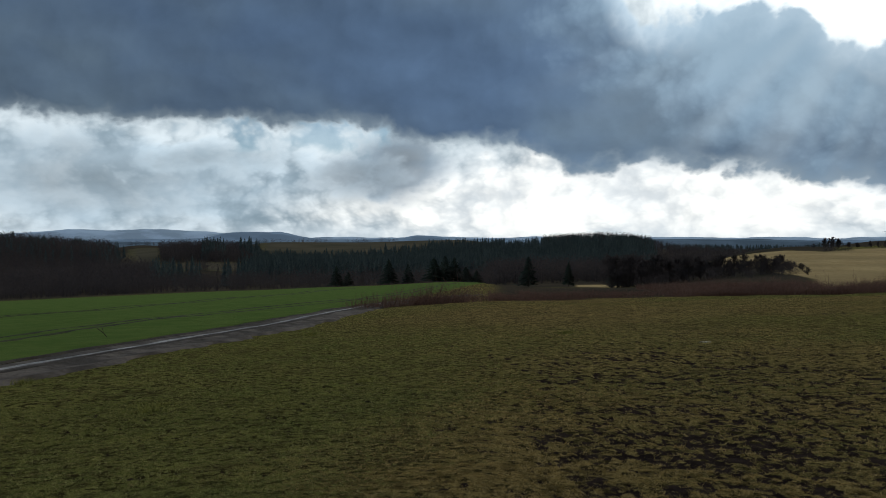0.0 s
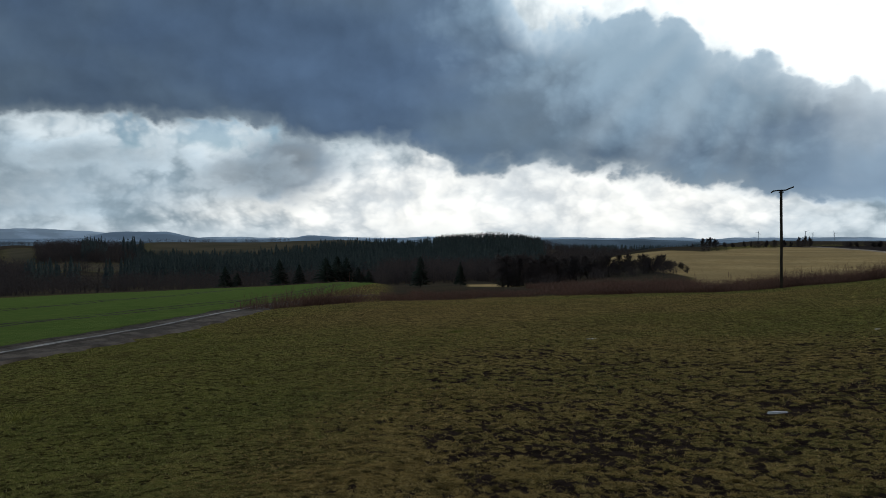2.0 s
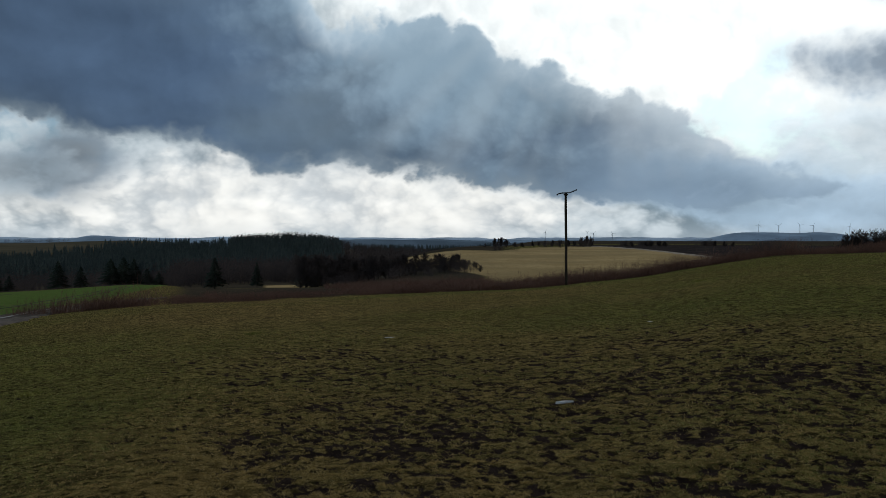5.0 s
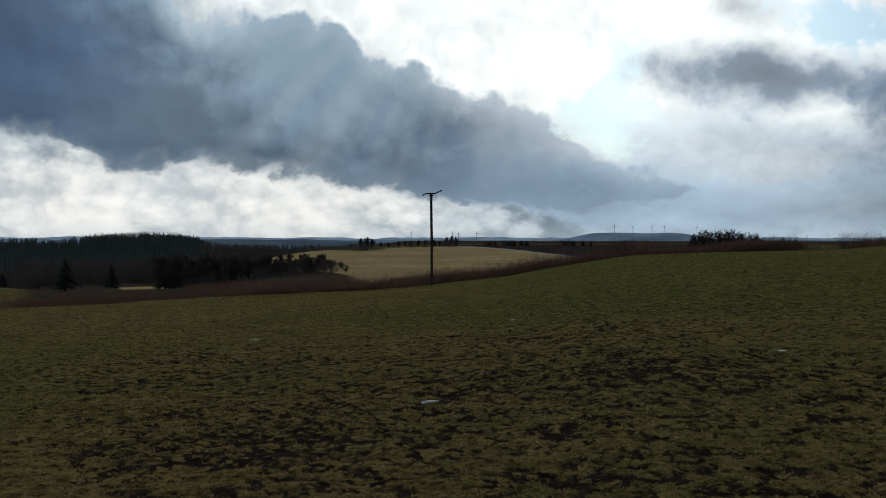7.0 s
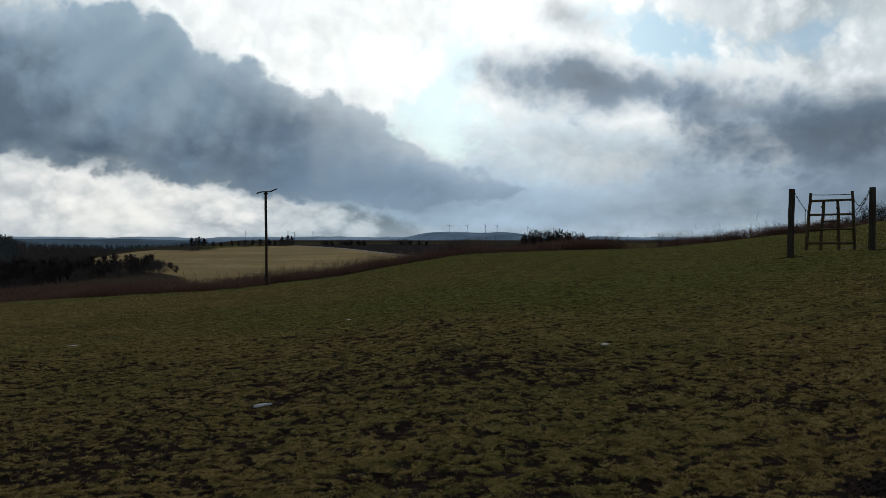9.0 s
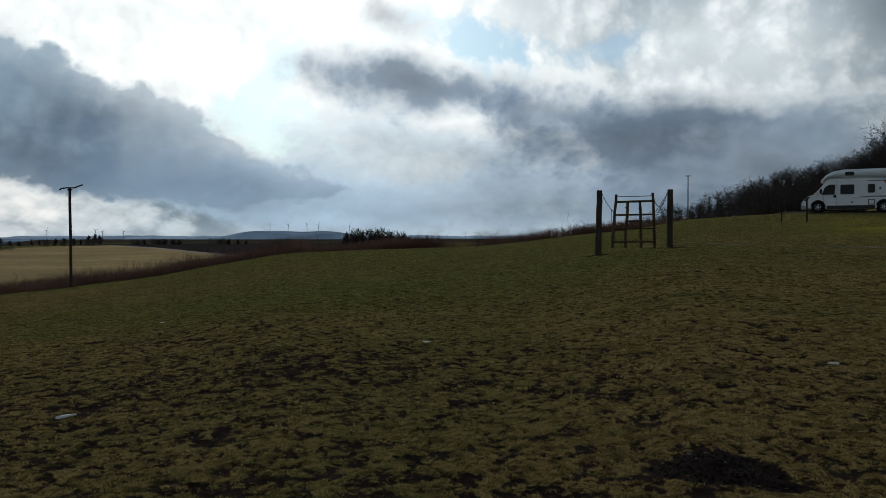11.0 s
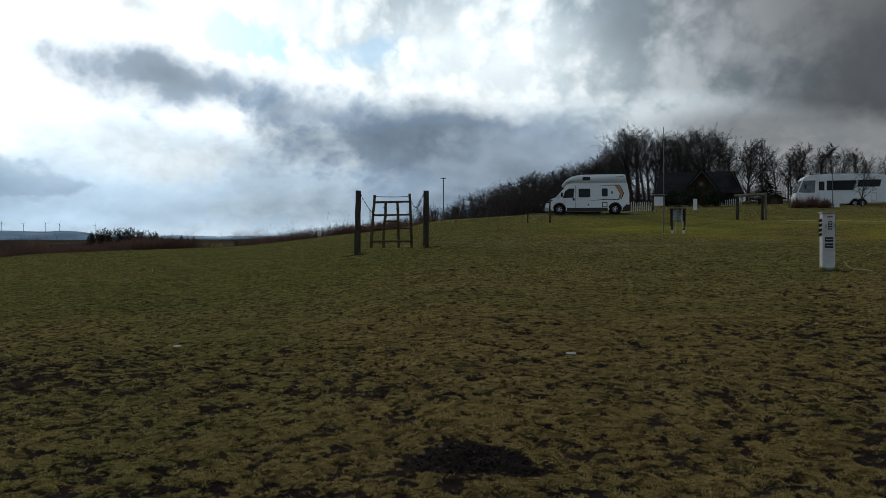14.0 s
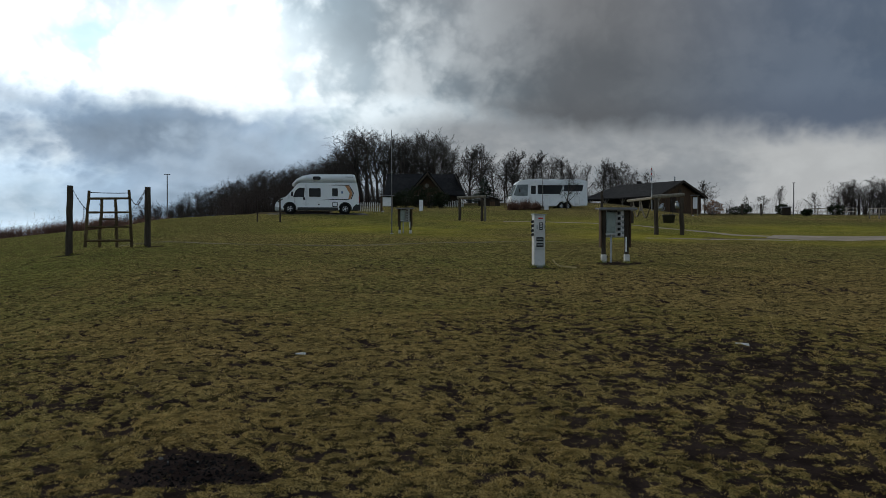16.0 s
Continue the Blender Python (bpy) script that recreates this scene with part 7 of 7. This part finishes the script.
def rail_fence(az0, az1, d, tall, label):
    a = (az0 + az1) / 2
    t = thing("rail_fence", spot(a, d), a, label, "fence")
    w = d * math.radians(az1 - az0)
    for z in (0.5, 1.0):
        part("rail", rod((-w / 2, 0, tall * z), (w / 2, 0, tall * z), 0.04, None, 6), GREY_WOOD, t)
    for i in range(6):
        part("post", rod((-w / 2 + w * i / 5, 0, -0.3), (-w / 2 + w * i / 5, 0, tall * 1.05), 0.06, None, 8), GREY_WOOD, t)


rail_fence(107.0, 109.6, 104, 0.75, "low grey timber rail fence along the rise")
rail_fence(110.3, 112.8, 92, 0.95, "weathered timber rail fence near the lane")

# undergrowth beneath the grove
scatter("undergrowth", THICKET, [(108.6, 114, 117, 128, 150, 2.6, 4.6), (70, 78, 118, 160, 300, 3.2, 6.2), (78, 85, 118, 145, 150, 2.4, 5.0), (63, 72, 190, 235, 300, 3.0, 5.4), (66, 80, 112, 200, 480, 2.2, 4.6), (79, 94, 108, 130, 300, 1.2, 3.4), (94, 98, 118, 135, 60, 1.2, 2.6), (100, 114, 118, 150, 160, 1.0, 2.4), (44.2, 54, 195, 225, 110, 2.5, 5.0), (53, 68, 74, 82, 120, 0.8, 1.6)], 9, DARK_TWIGS,
        "brown leafless thicket beneath the grove", "thicket")

# ---- lane and footpath ----
LANE = [(121, 52), (113, 50), (109, 49.3), (106.6, 49), (104.6, 49.2)]
ribbon("lane", [tuple(spot(a, d).xy) for a, d in LANE], 2.3, 0.04, GRAVEL, (-0.06, 0.0, 0.012, 0.012, 0.0, -0.06), "pale gravel lane across the campsite meadow", "lane", 60)
FOOT = [(105.5, 49.5), (102.5, 50.5), (99.5, 54.5), (96, 57.5), (92, 60), (88, 62)]
ribbon("footpath", [tuple(spot(a, d).xy) for a, d in FOOT], 0.42, 0.03, GRAVEL, (-0.06, 0.0, 0.0, -0.06), "narrow pale footpath through the grass", "path", 60)
BRANCH = [(107.5, 47.2), (105.5, 45.8), (104, 44.8), (102, 43.6), (99.5, 42.8), (97, 42.4)]
ribbon("footpath", [tuple(spot(a, d).xy) for a, d in BRANCH], 0.26, 0.026, GRAVEL, (-0.06, 0.0, 0.0, -0.06), "narrow pale footpath through the grass", "path", 60)
TRODDEN = plain("trodden_turf", (0.10, 0.085, 0.045), (0.17, 0.14, 0.085), 1.6, 0.9, 0, 0.02)
ACROSS = [(63.5, 36.5), (68, 36.3), (72, 36), (76, 35.8), (80, 35.8), (84, 36.2), (88, 37), (92, 38.4)]
ribbon("trodden_path", [tuple(spot(a, d).xy) for a, d in ACROSS], 0.3, 0.012, TRODDEN, (-0.06, 0.0, 0.0, -0.06), "faint trodden path across the grass slope", "path", 90)
EARTH = plain("worn_earth", (0.075, 0.05, 0.03), (0.12, 0.082, 0.048), 1.2, 0.9, 0, 0.02)
ribbon("worn_earth", [tuple(spot(a, d).xy) for a, d in ((106.8, 48.2), (105, 47.0), (103.5, 46.0), (102, 45.3), (100.8, 44.8))], 0.9, 0.012, EARTH, (-0.08, 0.0, 0.0, -0.08), "worn brown earth where the paths join", "earth", 40)
FIELD_PATH = [(29.5, 470), (30.7, 440), (33.5, 360), (36.2, 300), (38.8, 258), (40.5, 235)]
ribbon("field_path", [tuple(spot(a, d).xy) for a, d in FIELD_PATH], 1.7, 0.25, GRAVEL, (-0.3, 0.0, 0.0, -0.3), "pale farm road between stubble and ploughed field", "road", 80)


# ---- bits on the grass ----
def flake(az, d, w, l, turn, seed, material, label, name, category, thick=0.02):
    p = spot(az, d, -0.03 if name == "stone" else -0.004)
    rng = random.Random(seed)
    bm = bmesh.new()
    n = 14
    top, low = [], []
    for k in range(n):
        a = 2 * math.pi * k / n
        r = rng.uniform(0.42, 1.15)
        top.append(bm.verts.new((w / 2 * r * 0.85 * math.cos(a), l / 2 * r * 0.85 * math.sin(a), thick * rng.uniform(0.6, 1.5) + (0.012 if name == "stone" else 0.003))))
        low.append(bm.verts.new((w / 2 * r * math.cos(a), l / 2 * r * math.sin(a), -0.03)))
    mid = bm.verts.new((0, 0, thick * 1.7 + (0.012 if name == "stone" else 0.003)))
    for k in range(n):
        j = (k + 1) % n
        bm.faces.new((low[k], low[j], top[j], top[k])), bm.faces.new((top[k], top[j], mid))
    bm.faces.new(low[::-1])
    ob = part(name, bm, material, None, "", name == "stone")
    ob.matrix_world = Matrix.Translation(p) @ Matrix.Rotation(radians(-az + turn), 4, "Z")
    tagged(ob, label, category, "remnants on the meadow")


for k, (az, d, w, l, turn) in enumerate([(16.86, 21.2, 0.34, 0.16, 0), (28.07, 10.5, 0.28, 0.07, 22), (33.55, 21.8, 0.22, 0.13, 0), (49.99, 12.9, 0.16, 0.12, 0), (74.54, 10.1, 0.13, 0.03, 8), (102.09, 11.2, 0.17, 0.09, -6)]):
    flake(az, d, w, l, turn, 500 + k, SNOW, "thin white remnant of snow on the grass", "snow_remnant", "snow", 0.003)
STONE = plain("grey_stone", (0.12, 0.115, 0.105), (0.18, 0.17, 0.155), 8.0, 0.85, 0, 0.01)
for k, (az, d, w) in enumerate([(65.9, 6.4, 0.035), (66.3, 6.3, 0.02), (68.0, 6.25, 0.02), (29.2, 9.9, 0.04), (-0.4, 7.4, 0.04), (23.7, 9.4, 0.04)]):
    flake(az, d, w, w * 0.7, k * 40, 520 + k, STONE, "small pale stone lying on the soil", "stone", "stone", 0.008)


CABLE = plain("tan_cable", (0.42, 0.31, 0.13), (0.52, 0.40, 0.19), 8.0, 0.6)


def cable_end():
    az, d = 91.6, 23.0
    t = thing("cable", spot(az, d), az, "loose yellowish cable lying beside the pedestal", "cable")
    part("cable_run", tube([(-0.2, 0, 0.24), (-0.14, -0.05, 0.14), (-0.02, -0.1, 0.07), (0.2, -0.12, 0.05), (0.4, -0.2, 0.03)], 0.016, 6), CABLE, t)


cable_end()


# ---- wind turbines on the far ridge ----
# White towers toned blue-grey: haze and backlight are in this colour.
FAINT = plain("hazed_tower", (0.34, 0.38, 0.42), (0.42, 0.45, 0.48), 0.1, 0.6)

def turbine(az, top, spin):
    d = 4080.0
    x, y = d * math.sin(radians(az)), d * math.cos(radians(az))
    h = 1.7 + top * d
    t = thing("wind_turbine", Vector((x, y, 0)), az, "tiny white wind turbine on the distant ridge", "wind turbine", "turbines on the ridge")
    part("tower", rod((0, 0, -20), (0, 0, h), 1.3, 0.8, 8), FAINT, t)
    part("nacelle", box(3, 7, 3, (0, -2, h - 1.5), 0.5), FAINT, t)
    for k in range(3):
        a = radians(spin + 120 * k)
        part("blade", rod((0, -7, h), (15 * math.sin(a), -7, h + 15 * math.cos(a)), 0.6, 0.25, 5), FAINT, t)


for az, top, spin in ((40.1, 0.0175, 10), (41.25, 0.0165, 50), (42.45, 0.0170, 80), (43.2, 0.0165, 30), (26.9, 0.0095, 20), (29.6, 0.010, 70), (30.0, 0.0085, 40), (31.2, 0.0085, 90), (45.2, 0.0155, 15)):
    turbine(az, top, spin)


def low_shed():
    az, d = 87.35, 96.0
    t = thing("shed", spot(az, d), az, "small dark low-roofed wooden shed beside the motorhome", "shed", turn=18)
    part("wall", box(2.0, 1.6, 0.62, (0, 0, -0.1), 0.02), DARK_WOOD, t)
    for s in (-1, 1):
        part("roof", slab([(0, 0.92), (s * 1.35, 0.5), (s * 1.35, 0.56), (0, 0.98)], -1.0, 1.0), SHINGLE, t, "dark shingled roof slope")
    part("gable", slab([(-1.0, 0.5), (1.0, 0.5), (0, 0.88)], -0.8, 0.8), DARK_WOOD, t)
    part("door", box(0.6, 0.05, 0.46, (0.1, -0.82, -0.02), 0.01), BROWN_WOOD, t)


low_shed()

# dark gravel stand under the camper van
STAND = plain("dark_gravel", (0.07, 0.06, 0.05), (0.11, 0.095, 0.08), 1.5, 0.9, 0, 0.02)
ribbon("gravel_stand", [tuple(spot(a, d).xy) for a, d in ((72.9, 68.9), (74, 68.8), (76, 68.7), (78, 68.7), (79.5, 69.0))], 1.5, 0.03, STAND, (-0.06, 0.0, 0.01, 0.0, -0.06), "dark gravel stand under the parked camper van", "gravel", 30)


def tuft(az, d, w, h, seed, label):
    """Longer grass left standing round a foot that the mower cannot reach."""
    g = np.random.RandomState(seed)
    n = 260
    a, r = g.uniform(0, 6.283, n), w * np.abs(g.normal(0, 0.45, n))
    p = spot(az, d)
    x, y = p.x + r * np.cos(a), p.y + r * np.sin(a)
    root = np.stack([x, y, ground_z(x, y) - 0.01], -1)
    tip = root + np.stack([g.normal(0, 0.05, n), g.normal(0, 0.05, n), h * g.uniform(0.4, 1.0, n)], -1)
    side = np.stack([-np.sin(a), np.cos(a), 0 * a], -1) * 0.006
    tagged(tri_object("grass_tuft", np.stack([root - side, root + side, tip], 1), GREEN_GRASS), label, "grass", kind="stuff")


for k, (az, d, w, h) in enumerate(((-18.6, 12.7, 0.5, 0.11), (-8.6, 28.0, 0.7, 0.16), (-25.7, 18.0, 0.6, 0.13), (-5.0, 14.5, 0.3, 0.09), (47.9, 34.5, 0.45, 0.2), (8.0, 25.0, 0.5, 0.1), (36.5, 40.0, 0.8, 0.13))):
    tuft(az, d, w, h, 640 + k, "dark green tussock of longer grass in the meadow")
for k, (az, d, w, h) in enumerate(((89.9, 23.1, 0.16, 0.11), (90.6, 23.2, 0.16, 0.1), (94.3, 25.4, 0.2, 0.11), (95.9, 25.4, 0.18, 0.1), (61.4, 33.0, 0.16, 0.1), (65.5, 33.0, 0.16, 0.1))):
    tuft(az, d, w, h, 600 + k, "longer grass standing round a post foot")


def dead_stalk(az, d, label):
    """A broken dry stalk that leans out of the young crop."""
    t = thing("dead_stalk", spot(az, d), az, label, "stalk")
    part("stem", tube([(0, 0, -0.05), (-0.14, 0.02, 0.14), (-0.34, 0.03, 0.3)], 0.012, 5), BARK, t)
    part("side_stem", tube([(-0.14, 0.02, 0.14), (-0.18, 0.03, 0.32)], 0.008, 5), BARK, t)


dead_stalk(-21.0, 31.0, "dry leaning stalk standing in the green crop")
